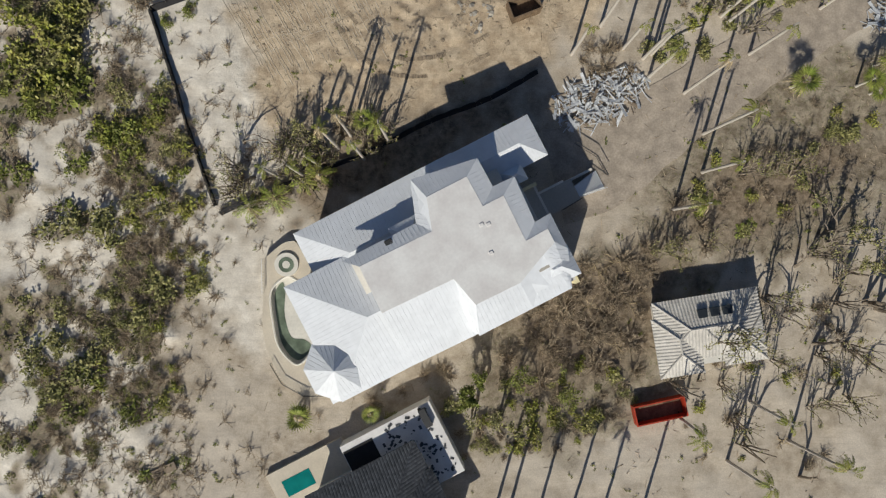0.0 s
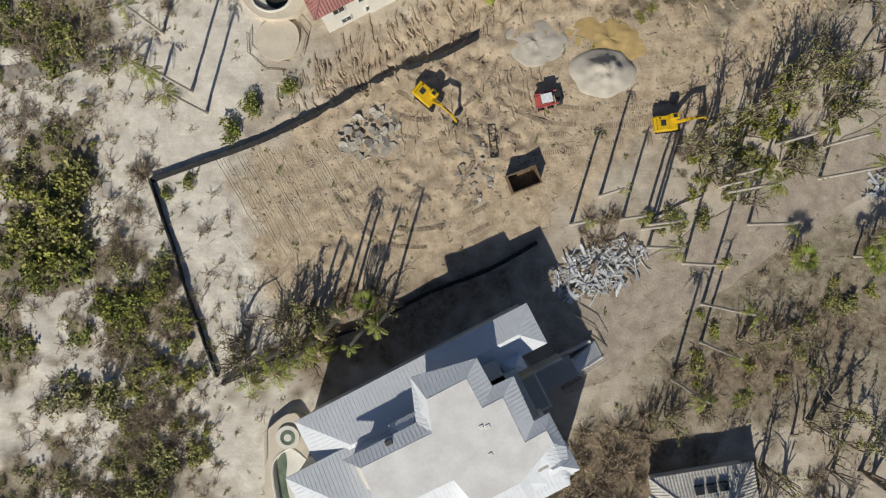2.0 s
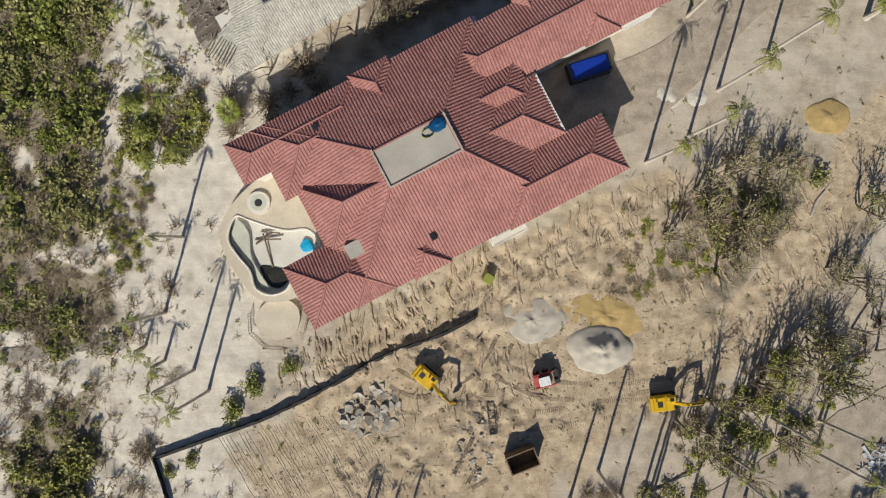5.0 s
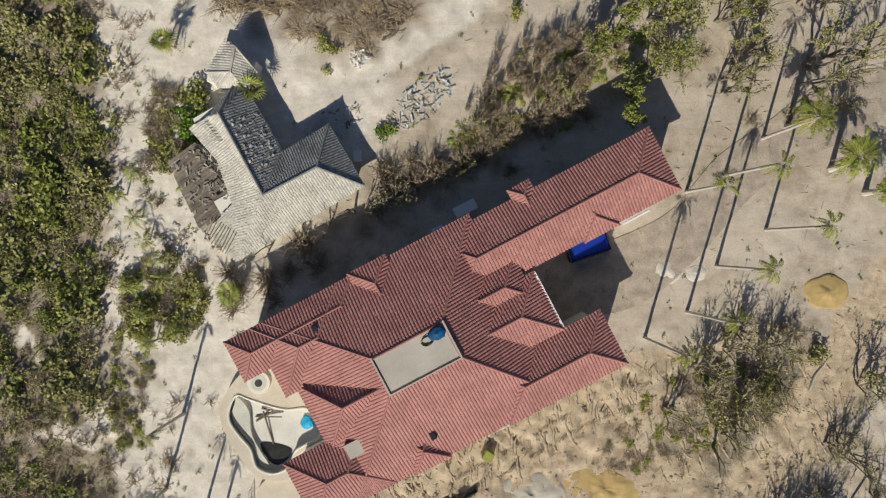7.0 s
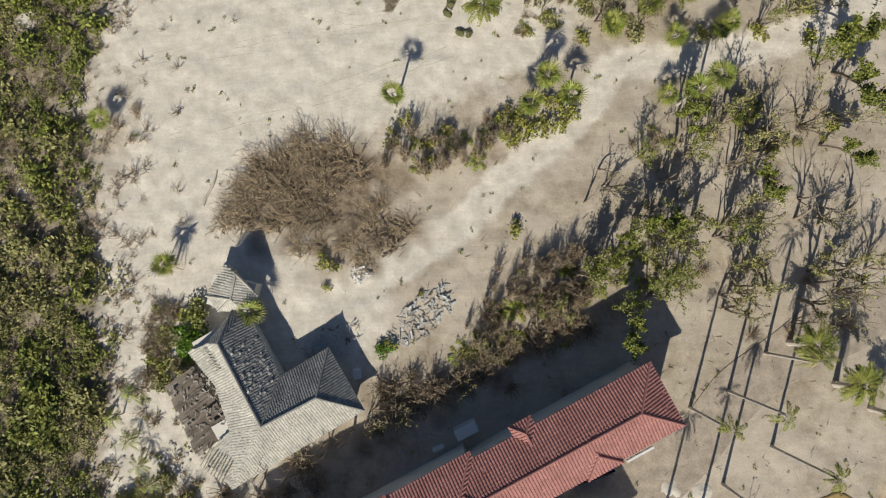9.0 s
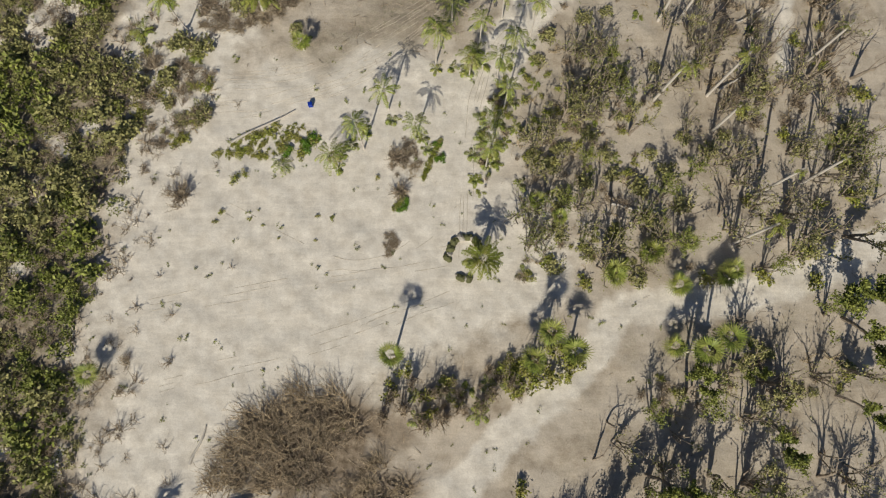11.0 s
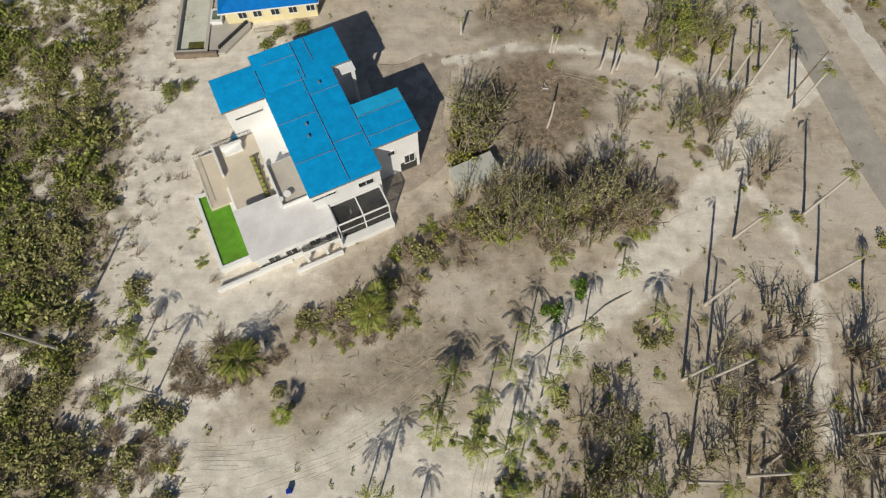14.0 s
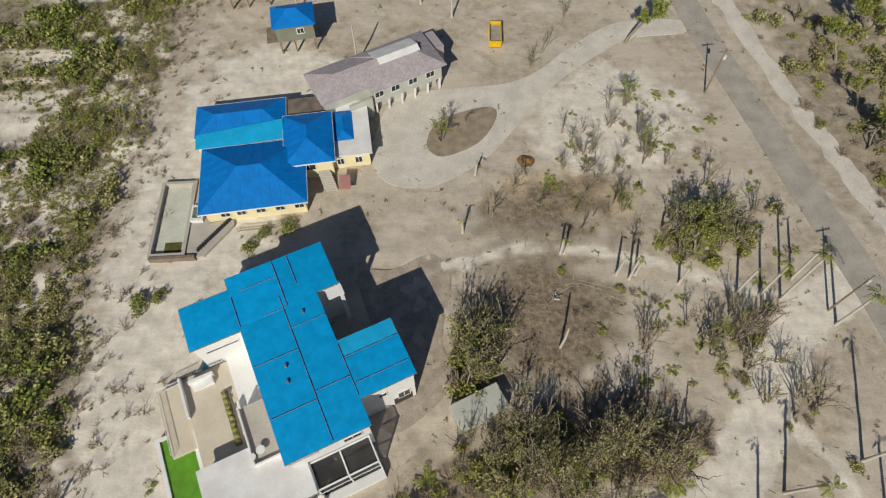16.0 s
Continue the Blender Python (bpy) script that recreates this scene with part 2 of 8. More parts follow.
def slab(name, pts, z, material, label, category, thick=0.12, smooth=True, per=6):
    bm = bmesh.new()
    prism(bm, curve_pts(pts, per, True) if smooth else pts, z - thick, z)
    bmesh.ops.recalc_face_normals(bm, faces=bm.faces)
    return tagged(part(name, bm, material, None), label, category, kind="structure")


# ---- ground ----
def soft(d, w):
    return np.clip(0.5 - d / w, 0, 1)


def near_line(X, Y, pts, per=6):
    line = np.array(curve_pts(pts, per))
    best = np.full(X.shape, 1e9)
    for a, b in zip(line, line[1:]):
        ab = b - a
        t = np.clip(((X - a[0]) * ab[0] + (Y - a[1]) * ab[1]) / (ab @ ab + 1e-9), 0, 1)
        best = np.minimum(best, np.hypot(X - a[0] - t * ab[0], Y - a[1] - t * ab[1]))
    return best


def blob(X, Y, cx, cy, rx, ry, rot=0.0):
    a = radians(rot)
    u, v = (X - cx) * math.cos(a) + (Y - cy) * math.sin(a), -(X - cx) * math.sin(a) + (Y - cy) * math.cos(a)
    return (np.sqrt((u / rx) ** 2 + (v / ry) ** 2) - 1) * min(rx, ry)


def waves(X, Y, scale, seed):
    """Cheap smooth noise from a few crossed waves."""
    r = np.random.RandomState(seed)
    s = np.zeros(X.shape)
    for k in range(9):
        a, f, p = r.uniform(0, 6.28), 6.28 / (scale * r.uniform(0.6, 1.8)), r.uniform(0, 6.28)
        s += np.sin((X * math.cos(a) + Y * math.sin(a)) * f + p + 1.3 * np.sin((X * math.sin(a) - Y * math.cos(a)) * f * 0.7 + p * 2))
    return s / 4.5


def scrub_edge(y):
    """The line west of which the dune scrub grows."""
    return np.interp(y, [-60, -13, -5, 2, 10, 17, 29, 38, 50, 55, 60, 67, 78, 97, 112, 122, 130, 142, 152, 160, 169, 176, 186, 205, 213, 221, 229, 241, 260, 285, 296, 330], [-36, -36, -38, -34, -34, -35, -46, -48, -43, -46, -43, -48, -47, -46, -47, -49, -51, -49, -48, -46, -46, -48, -49, -50.5, -51, -52.5, -55.5, -55, -53, -53, -51, -50])


LOT_TRACK = [(4, 40), (18, 40), (30, 43), (41, 50), (50, 62), (60, 77), (75, 95)]
SAND_TRACK = [(-20, 102), (-11, 107), (0, 114), (9, 122), (18, 130), (24, 137), (35, 138), (48, 141), (62, 147), (85, 150)]
SAND_DRIVE = [(4, 138), (2.2, 150), (3.2, 160), (6.6, 170), (11.6, 180), (17.5, 187), (27, 194), (35.5, 201), (42, 209), (50, 221), (61, 230)]
BEND_PATH = [(44, 211), (50, 203), (52, 194), (51, 184), (49, 172)]
OLD_PATH = [(-5, 233), (1.7, 233.1), (10.7, 235.4), (19.7, 235.5), (28.5, 234.1), (36, 232), (46, 228), (60, 226)]


def axis(lo, hi, step, far):
    core = list(np.arange(lo, hi + 0.01, step))
    return np.array([-far, -far / 3, -far / 8, lo - 150, lo - 60, lo - 20] + core + [hi + 20, hi + 60, hi + 150, far / 8, far / 3, far])


gx, gy = axis(-72, 88, 0.5, 4200), axis(-50, 312, 0.5, 4200)
GX, GY = np.meshgrid(gx, gy)
edge = scrub_edge(GY) + 2.2 * waves(GX, GY, 14, 1) + 1.0 * waves(GX, GY, 4, 2)
west = np.clip((edge - GX) / 3 + 0.5, 0, 1)
sand = np.zeros(GX.shape)
for b in ((-8, 160, 16, 16, 0), (-30, 208, 14, 22, 0), (-36, 252, 10, 26, 0), (30, 262, 14, 12, 30), (-33, 100, 15, 40, 0), (-20, 142, 28, 18, 10), (-26, 158, 24, 14, 5), (-38, 190, 10, 40, 0), (-42, 235, 9, 40, 0), (-34, 50, 11, 20, -8), (-34, 22, 7, 26, 22), (-30, 270, 14, 12, 0), (-18, 100, 10, 8, 20), (-26, 0, 8, 14, 20), (4, 145, 14, 10, 0)):
    sand = np.maximum(sand, soft(blob(GX, GY, *b) + 2.2 * waves(GX, GY, 9, 3), 8))
for pts, w in ((SAND_TRACK, 2.4), (SAND_DRIVE, 3.6), (BEND_PATH, 1.0), (OLD_PATH, 0.9)):
    sand = np.maximum(sand, 0.85 * soft(near_line(GX, GY, pts) - w + 0.5 * waves(GX, GY, 5, 4), 1.6))
scrub_gap = waves(GX, GY, 15, 40) + 0.5 * waves(GX, GY, 5, 41)
openness = np.interp(GY, [-60, 40, 58, 75, 210, 232, 330], [0.3, 0.3, -0.35, -0.75, -0.4, 0.1, 0.3]) - 0.9 * soft(blob(GX, GY, -53, 26, 6, 10, 0), 4)
bare = np.clip((scrub_gap + openness) / 0.5, 0, 1) * west
sand *= 1 - 0.8 * west
sand = np.maximum(sand, 0.85 * bare)
dirt = np.zeros(GX.shape)
for b in ((0, 34, 34, 14, 28), (18, 46, 22, 9, 20), (12, 56, 26, 6, 28), (-2, 44, 20, 8, 30), (20, 246, 10, 5, 0)):
    dirt = np.maximum(dirt, soft(blob(GX, GY, *b) + 2 * waves(GX, GY, 8, 5), 6))
dirt = np.maximum(dirt, soft(near_line(GX, GY, LOT_TRACK) - 4.2 + 0.8 * waves(GX, GY, 6, 6), 3))
brown = np.zeros(GX.shape)
# brown earth; the beds under the dead canes also paint their inner shade
for b in ((15, 224, 9, 11, 10), (18, 244, 12, 5, 15), (22, 209, 12, 7, 0), (6, 203, 12, 4, 25), (-12, 190, 7, 3, 20), (20, -10, 14, 8, 35), (44, 8, 16, 6, 25), (0, 93.5, 26, 2.8, 27), (-19, 119.5, 10, 6, 20), (-10, 113.5, 8, 4, 20), (-17, 119, 12, 7, 20), (-6, 12, 22, 5, 27), (-12, 66, 14, 3, 28)):
    brown = np.maximum(brown, 0.75 * soft(blob(GX, GY, *b) + 2.2 * waves(GX, GY, 5, 31), 7))
near_by = 1 - np.clip((np.maximum(np.maximum(-GX - 72, GX - 88), np.maximum(-50 - GY, GY - 312))) / 4, 0, 1)
sand *= near_by
brown *= near_by
litter = np.clip(west * (1 - bare) + 0.32 * soft(blob(GX, GY, 34, 168, 26, 34, 0) + 5 * waves(GX, GY, 7, 7), 10) + 0.32 * soft(blob(GX, GY, 38, 112, 24, 26, 20) + 4 * waves(GX, GY, 7, 8), 8)
                 + 0.75 * soft(blob(GX, GY, 15, 225, 13, 9, 0) + 2 * waves(GX, GY, 6, 21), 5) + 0.6 * soft(blob(GX, GY, 16, 240, 13, 5, 0) + 2 * waves(GX, GY, 6, 22), 5) + 0.6 * soft(blob(GX, GY, -6, 180, 18, 6, 28) + 2 * waves(GX, GY, 6, 23), 5) + 0.6 * soft(blob(GX, GY, 12, 204, 18, 7, 20) + 2 * waves(GX, GY, 6, 24), 5)
                 + 0.8 * soft(blob(GX, GY, 46, 12, 22, 14, 20) + 3 * waves(GX, GY, 6, 9), 6) + 0.8 * soft(blob(GX, GY, 18, -14, 18, 12, 30) + 3 * waves(GX, GY, 6, 10), 6)
                 + 0.7 * soft(blob(GX, GY, 44, 60, 14, 10, 20) + 3 * waves(GX, GY, 6, 11), 6) + 0.6 * soft(blob(GX, GY, 76, 270, 14, 40, 0) + 4 * waves(GX, GY, 6, 12), 8), 0, 1) * (1 - 0.6 * sand)
kept_clear = np.maximum(soft(near_line(GX, GY, SAND_DRIVE) - 2.6 + 0.4 * waves(GX, GY, 5, 4), 1.2), soft(near_line(GX, GY, LOT_TRACK[3:]) - 3.6 + 0.5 * waves(GX, GY, 5, 4), 1.5))
litter *= 1 - kept_clear
brown *= 1 - np.maximum(kept_clear, 0.5 * bare)
GZ = 0.10 * waves(GX, GY, 7, 13) + 0.05 * waves(GX, GY, 2.4, 14) + west * (0.5 + 0.35 * waves(GX, GY, 9, 15))
# graders' furrows and heaps on the building lot
furrow = soft(blob(GX, GY, -21, 28, 13, 10, 25), 4)
GZ += furrow * 0.08 * (0.6 + 0.5 * waves(GX, GY, 6, 33)) * np.sin((GX * math.cos(radians(33)) + GY * math.sin(radians(33))) * 4.6 + 1.5 * waves(GX, GY, 7, 16))
ridges = 1 - np.abs(waves(GX, GY, 3.6, 17)) * 1.6
churned = np.clip(soft(blob(GX, GY, -4, 49, 24, 4.5, 28), 4) + soft(blob(GX, GY, 10, 55, 24, 6, 28), 4) + 0.8 * soft(blob(GX, GY, 5, 39, 9, 6, 0), 4) + 0.6 * soft(blob(GX, GY, -6, 28, 16, 6, 28), 5) + 0.5 * soft(blob(GX, GY, 44, 58, 14, 6, 40), 5), 0, 1)
GZ += churned * 0.46 * np.clip(ridges, -0.4, 1)
GZ -= 0.12 * np.clip(soft(near_line(GX, GY, SAND_TRACK) - 2, 2) + soft(near_line(GX, GY, LOT_TRACK) - 3, 2), 0, 1)
DRIVE_LINE = [(14.5, 9), (21, 11), (30, 17.5), (41, 25), (52, 32), (66, 40), (84, 50)]
ROAD_LINE = [(16, 420), (28, 380), (38, 345), (45, 316), (50.0, 294.3), (52.2, 281.3), (55.8, 265.2), (59.8, 246), (64.2, 226), (66.4, 213), (71.2, 196), (84, 150), (112, 50)]
paved = np.clip(soft(near_line(GX, GY, DRIVE_LINE) - 7, 3) + soft(near_line(GX, GY, ROAD_LINE) - 9, 3) + soft(near_line(GX, GY, [(14, 79), (25, 80), (36, 89), (46, 99), (60, 104)]) - 7.5, 3)
                + soft(near_line(GX, GY, [(-8, 256), (-2, 262), (8, 262), (18, 270), (30, 281), (48, 287)]) - 10, 3), 0, 1)
GZ *= 1 - 0.95 * paved
GZ -= 0.03 * paved
far_off = np.clip((np.maximum(np.abs(GX) - 95, np.maximum(-60 - GY, GY - 320))) / 60, 0, 1)
GZ *= 1 - far_off
ny, nx = GX.shape
idx = np.arange(nx * ny).reshape(ny, nx)
quads = np.stack([idx[:-1, :-1], idx[:-1, 1:], idx[1:, 1:], idx[1:, :-1]], -1).reshape(-1, 4)
me = bpy.data.meshes.new("ground")
me.from_pydata(np.stack([GX, GY, GZ], -1).reshape(-1, 3).tolist(), [], quads.tolist())
at = me.color_attributes.new("zone", "FLOAT_COLOR", "POINT")
at.data.foreach_set("color", np.stack([sand, dirt, litter, brown], -1).astype(np.float32).ravel())
me.polygons.foreach_set("use_smooth", [True] * len(me.polygons))


def ground_at(x, y):
    i, j = np.searchsorted(gy, y) - 1, np.searchsorted(gx, x) - 1
    i, j = int(np.clip(i, 0, ny - 2)), int(np.clip(j, 0, nx - 2))
    u, v = (x - gx[j]) / (gx[j + 1] - gx[j]), (y - gy[i]) / (gy[i + 1] - gy[i])
    return float((GZ[i, j] * (1 - u) + GZ[i, j + 1] * u) * (1 - v) + (GZ[i + 1, j] * (1 - u) + GZ[i + 1, j + 1] * u) * v)


def ground_material():
    m = bpy.data.materials.new("sand_and_soil")
    m.use_nodes = True
    n, l = m.node_tree.nodes, m.node_tree.links
    b = n["Principled BSDF"]
    b.inputs["Roughness"].default_value, b.inputs["Specular IOR Level"].default_value = 0.95, 0.1
    tc, at = n.new("ShaderNodeTexCoord"), n.new("ShaderNodeVertexColor")
    at.layer_name = "zone"
    sep = n.new("ShaderNodeSeparateColor")
    l.new(at.outputs[0], sep.inputs[0])

    def tex(scale, detail, rough=0.6):
        q = n.new("ShaderNodeTexNoise")
        q.inputs["Scale"].default_value, q.inputs["Detail"].default_value, q.inputs["Roughness"].default_value = scale, detail, rough
        l.new(tc.outputs["Object"], q.inputs["Vector"])
        return q.outputs["Fac"]

    def rng(sock, a, c, lo, hi):
        q = n.new("ShaderNodeMapRange")
        for i, v in enumerate((a, c, lo, hi)):
            q.inputs[i + 1].default_value = v
        l.new(sock, q.inputs[0])
        return q.outputs[0]

    def mixc(fac, c1, c2):
        q = n.new("ShaderNodeMix")
        q.data_type = "RGBA"
        for s, c in ((6, c1), (7, c2)):
            if isinstance(c, tuple):
                q.inputs[s].default_value = (*c, 1)
            else:
                l.new(c, q.inputs[s])
        l.new(fac, q.inputs[0])
        return q.outputs[2]

    def add(a, c, k=1.0):
        q = n.new("ShaderNodeMath")
        q.operation = "MULTIPLY_ADD"
        q.inputs[1].default_value = k
        l.new(c, q.inputs[0]), l.new(a, q.inputs[2])
        return q.outputs[0]
    big, mid, fine = tex(0.09, 8, 0.68), tex(0.55, 6, 0.65), tex(5.0, 4, 0.7)
    soil = mixc(rng(mid, 0.35, 0.65, 0, 1), (0.335, 0.275, 0.205), (0.52, 0.445, 0.35))
    soil = mixc(rng(big, 0.4, 0.6, 0, 0.85), soil, (0.58, 0.51, 0.42))
    white = mixc(rng(mid, 0.3, 0.7, 0, 1), (0.57, 0.51, 0.425), (0.79, 0.73, 0.635))
    tan = mixc(rng(mid, 0.38, 0.62, 0, 1), (0.41, 0.315, 0.215), (0.60, 0.485, 0.345))
    mould = mixc(rng(mid, 0.35, 0.62, 0, 1), (0.17, 0.135, 0.095), (0.40, 0.34, 0.255))
    mould = mixc(rng(tex(1.6, 5, 0.7), 0.52, 0.66, 0, 0.55), mould, (0.13, 0.135, 0.05))

    def mask(sock):
        return rng(add(sock, mid, 0.5), 0.5, 0.95, 0, 1)
    col = mixc(mask(sep.outputs[1]), soil, tan)
    col = mixc(mask(sep.outputs[0]), col, white)
    col = mixc(mask(sep.outputs[2]), col, mould)
    # dark enough for bare loam and for the painted shade beneath the canes
    loam_and_shade = mixc(rng(tex(1.1, 6, 0.7), 0.36, 0.64, 0, 1), (0.14, 0.105, 0.07), (0.34, 0.27, 0.195))
    col = mixc(mask(at.outputs[1]), col, loam_and_shade)
    hs = n.new("ShaderNodeHueSaturation")
    l.new(col, hs.inputs["Color"])
    turn = n.new("ShaderNodeMapping")
    turn.inputs["Rotation"].default_value, turn.inputs["Scale"].default_value = (0, 0, radians(-30)), (0.22, 1.5, 1.0)
    l.new(tc.outputs["Object"], turn.inputs["Vector"])
    streak = n.new("ShaderNodeTexNoise")
    streak.inputs["Scale"].default_value, streak.inputs["Detail"].default_value, streak.inputs["Distortion"].default_value = 0.9, 5, 1.2
    l.new(turn.outputs[0], streak.inputs["Vector"])
    tone = n.new("ShaderNodeMath")
    tone.operation = "MULTIPLY"
    grit = n.new("ShaderNodeMix")
    l.new(sep.outputs[0], grit.inputs[0])
    l.new(rng(fine, 0.3, 0.7, 0.84, 1.13), grit.inputs[2]), l.new(rng(fine, 0.3, 0.7, 0.87, 1.1), grit.inputs[3])
    l.new(grit.outputs[0], tone.inputs[0]), l.new(rng(streak.outputs["Fac"], 0.35, 0.65, 0.95, 1.04), tone.inputs[1])
    l.new(tone.outputs[0], hs.inputs["Value"])
    l.new(hs.outputs[0], b.inputs["Base Color"])
    bp = n.new("ShaderNodeBump")
    bp.inputs["Strength"].default_value, bp.inputs["Distance"].default_value = 1.0, 0.13
    l.new(add(tex(1.3, 8, 0.72), fine, 0.25), bp.inputs["Height"])
    l.new(rng(add(sep.outputs[1], sep.outputs[2]), 0.0, 0.9, 0.42, 1.0), bp.inputs["Strength"])
    l.new(bp.outputs[0], b.inputs["Normal"])
    return m


tagged(part_mesh("ground", me, ground_material(), None), "pale sand and trampled brown soil with tyre tracks", "ground", kind="structure")

# ---- roads and drives ----
strip("road", [(-40, 600)] + ROAD_LINE + [(150, -120)], [5.5, 5.6], 0.10, M["asphalt"], "worn grey asphalt road with sandy verges", "road", thick=0.5)
strip("verge", [(24, 424), (36, 384), (46, 348), (53, 317), (57.8, 294.2), (63.4, 268), (68.0, 250), (70.8, 240), (75.5, 222), (80, 205), (92, 160)], [3.4, 3.6], 0.07, M["shell"], "pale sandy shoulder beside the asphalt road", "verge", thick=0.5, ragged=1.0)
strip("driveway", [(14.5, 9), (21, 11), (30, 17.5), (41, 25), (52, 32), (66, 40), (84, 50)], [13, 12, 9.5, 8.5, 8, 8, 8], 0.06, M["paver"], "broad sandy paved drive with tree shadows", "driveway", thick=0.5, ragged=0.5)
slab("driveway", [(13, 76), (20, 74), (27, 76), (34, 82), (41, 90), (48, 95), (58, 100), (59, 107), (50, 105), (43, 100), (36, 95), (30, 88), (22, 84), (15, 82)], 0.06, M["paver"], "grey paved forecourt before the red-roofed house", "driveway", thick=0.5)
slab("driveway", [(-11.6, 257), (-11.2, 252), (-8.4, 248.5), (-3.2, 247.5), (1.9, 249.2), (7.8, 253.7), (12.5, 259.3), (17.6, 266.6), (23.4, 272.9), (30.6, 278.8), (37, 283), (48.1, 284.5), (47.4, 288.2), (35, 287.4), (25.4, 280.8), (19.3, 275), (13, 271.4), (3, 270), (-5, 269), (-9.4, 265.6)], 0.06, M["shell"], "pale shell drive sweeping round a planted island", "driveway", thick=0.5)
slab("driveway", [(-12.5, 231), (-7.2, 232.4), (-1.4, 234.9), (1.4, 230.5), (0, 221), (1.4, 216), (-0.5, 212), (-6, 208), (-9, 210), (-8, 217)], 0.06, M["paver"], "pale paved court beside the modern house", "driveway", thick=0.5)
slab("planting_island", [(-2.3, 257), (-0.9, 254.4), (2.0, 254.4), (7.0, 257.4), (10.0, 262.6), (9.2, 265.2), (4.2, 264.2), (-0.6, 261.6)], 0.16, M["brown_soil"], "oval planted bed of bare brown soil", "planting bed", thick=0.5)


# ---- houses ----
def hip(x0, y0, x1, y1, z, rise):
    """The four slopes of a hip roof."""
    w, d = x1 - x0, y1 - y0
    h = min(w, d) / 2
    if w >= d:
        a, b = (x0 + h, (y0 + y1) / 2, z + rise), (x1 - h, (y0 + y1) / 2, z + rise)
    else:
        a, b = ((x0 + x1) / 2, y0 + h, z + rise), ((x0 + x1) / 2, y1 - h, z + rise)
    A, B, C, D = (x0, y0, z), (x1, y0, z), (x1, y1, z), (x0, y1, z)
    if w >= d:
        return [[A, B, b, a], [B, C, b], [C, D, a, b], [D, A, a]]
    return [[A, B, a], [B, C, b, a], [C, D, b], [D, A, a, b]]


def mansard(x0, y0, x1, y1, z, u0, v0, u1, v1, top):
    """Four slopes up to a flat deck."""
    o = [(x0, y0, z), (x1, y0, z), (x1, y1, z), (x0, y1, z)]
    i = [(u0, v0, top), (u1, v0, top), (u1, v1, top), (u0, v1, top)]
    return [[o[k], o[(k + 1) % 4], i[(k + 1) % 4], i[k]] for k in range(4)]


def cone(cx, cy, r, z, rise, n=8):
    p = [(cx + r * math.cos(6.2832 * (k + 0.5) / n), cy + r * math.sin(6.2832 * (k + 0.5) / n), z) for k in range(n)]
    return [[p[k], p[(k + 1) % n], (cx, cy, z + rise)] for k in range(n)]


def slopes_mesh(faces, thick=0.16):
    """The roof boards: each slope with its own thickness and eave edge."""
    bm = bmesh.new()
    for f in faces:
        top = [bm.verts.new(p) for p in f]
        low = [bm.verts.new((p[0], p[1], p[2] - thick)) for p in f]
        bm.faces.new(top), bm.faces.new(low[::-1])
        for i in range(len(f)):
            j = (i + 1) % len(f)
            bm.faces.new((low[i], low[j], top[j], top[i]))
    bmesh.ops.remove_doubles(bm, verts=bm.verts, dist=0.01)
    return bm


def rows_mesh(name, faces, spacing, w, h, course=None, gone=0.0, seed=1):
    """Rows of barrel tiles, or seams where course is None, up every slope."""
    rnd = random.Random(seed)
    verts, quads = [], []
    for f in faces:
        P = [Vector(p) for p in f]
        nrm = (P[1] - P[0]).cross(P[2] - P[0]).normalized()
        if nrm.z < 0:
            nrm = -nrm
        u = Vector((0, 0, 1)).cross(nrm)
        if u.length < 1e-4:
            continue
        u.normalize()
        v = nrm.cross(u)
        uv = [((p - P[0]).dot(u), (p - P[0]).dot(v)) for p in P]
        lo, hi = min(q[0] for q in uv), max(q[0] for q in uv)
        c = lo + spacing * 0.5
        while c < hi:
            hits = []
            for a, b in zip(uv, uv[1:] + uv[:1]):
                if (a[0] - c) * (b[0] - c) < 0:
                    hits.append(a[1] + (b[1] - a[1]) * (c - a[0]) / (b[0] - a[0]))
            if len(hits) >= 2:
                v0, v1 = min(hits), max(hits)
                cuts = [v0]
                if course:
                    k = math.floor((v0 - min(q[1] for q in uv)) / course + 1.02) * course + min(q[1] for q in uv)
                    while k < v1:
                        cuts.append(k)
                        k += course
                cuts.append(v1)
                for s, e in zip(cuts, cuts[1:]):
                    if e - s < 0.03 or rnd.random() < gone:
                        continue
                    for vv, ww, hh in ((s, w, h), (e, w * 0.82, h * (0.55 if course else 1))):
                        for du, dn in ((-ww / 2, 0), (-ww / 4, hh), (ww / 4, hh), (ww / 2, 0)):
                            verts.append(P[0] + u * (c + du) + v * vv + nrm * dn)
                    i = len(verts) - 8
                    quads += [(i + k, i + k + 1, i + k + 5, i + k + 4) for k in range(3)] + [(i + 3, i + 2, i + 1, i)]
            c += spacing
    me = bpy.data.meshes.new(name)
    me.from_pydata([tuple(q) for q in verts], [], quads)
    return me


def ridge_caps(house, faces, material, r=0.14):
    """Rounded cap tiles along hips and ridges."""
    done = set()
    for f in faces:
        for a, b in zip(f, f[1:] + f[:1]):
            key = tuple(sorted((tuple(round(c, 2) for c in a), tuple(round(c, 2) for c in b))))
            if key in done:
                continue
            done.add(key)
            if max(a[2], b[2]) > min(q[2] for q in f) + 0.3 and (Vector(a) - Vector(b)).length > 0.3:
                bm = bmesh.new()
                tube(bm, [Vector(a) + Vector((0, 0, 0.04)), Vector(b) + Vector((0, 0, 0.04))], r, 6)
                part("ridge_cap", bm, material, house)


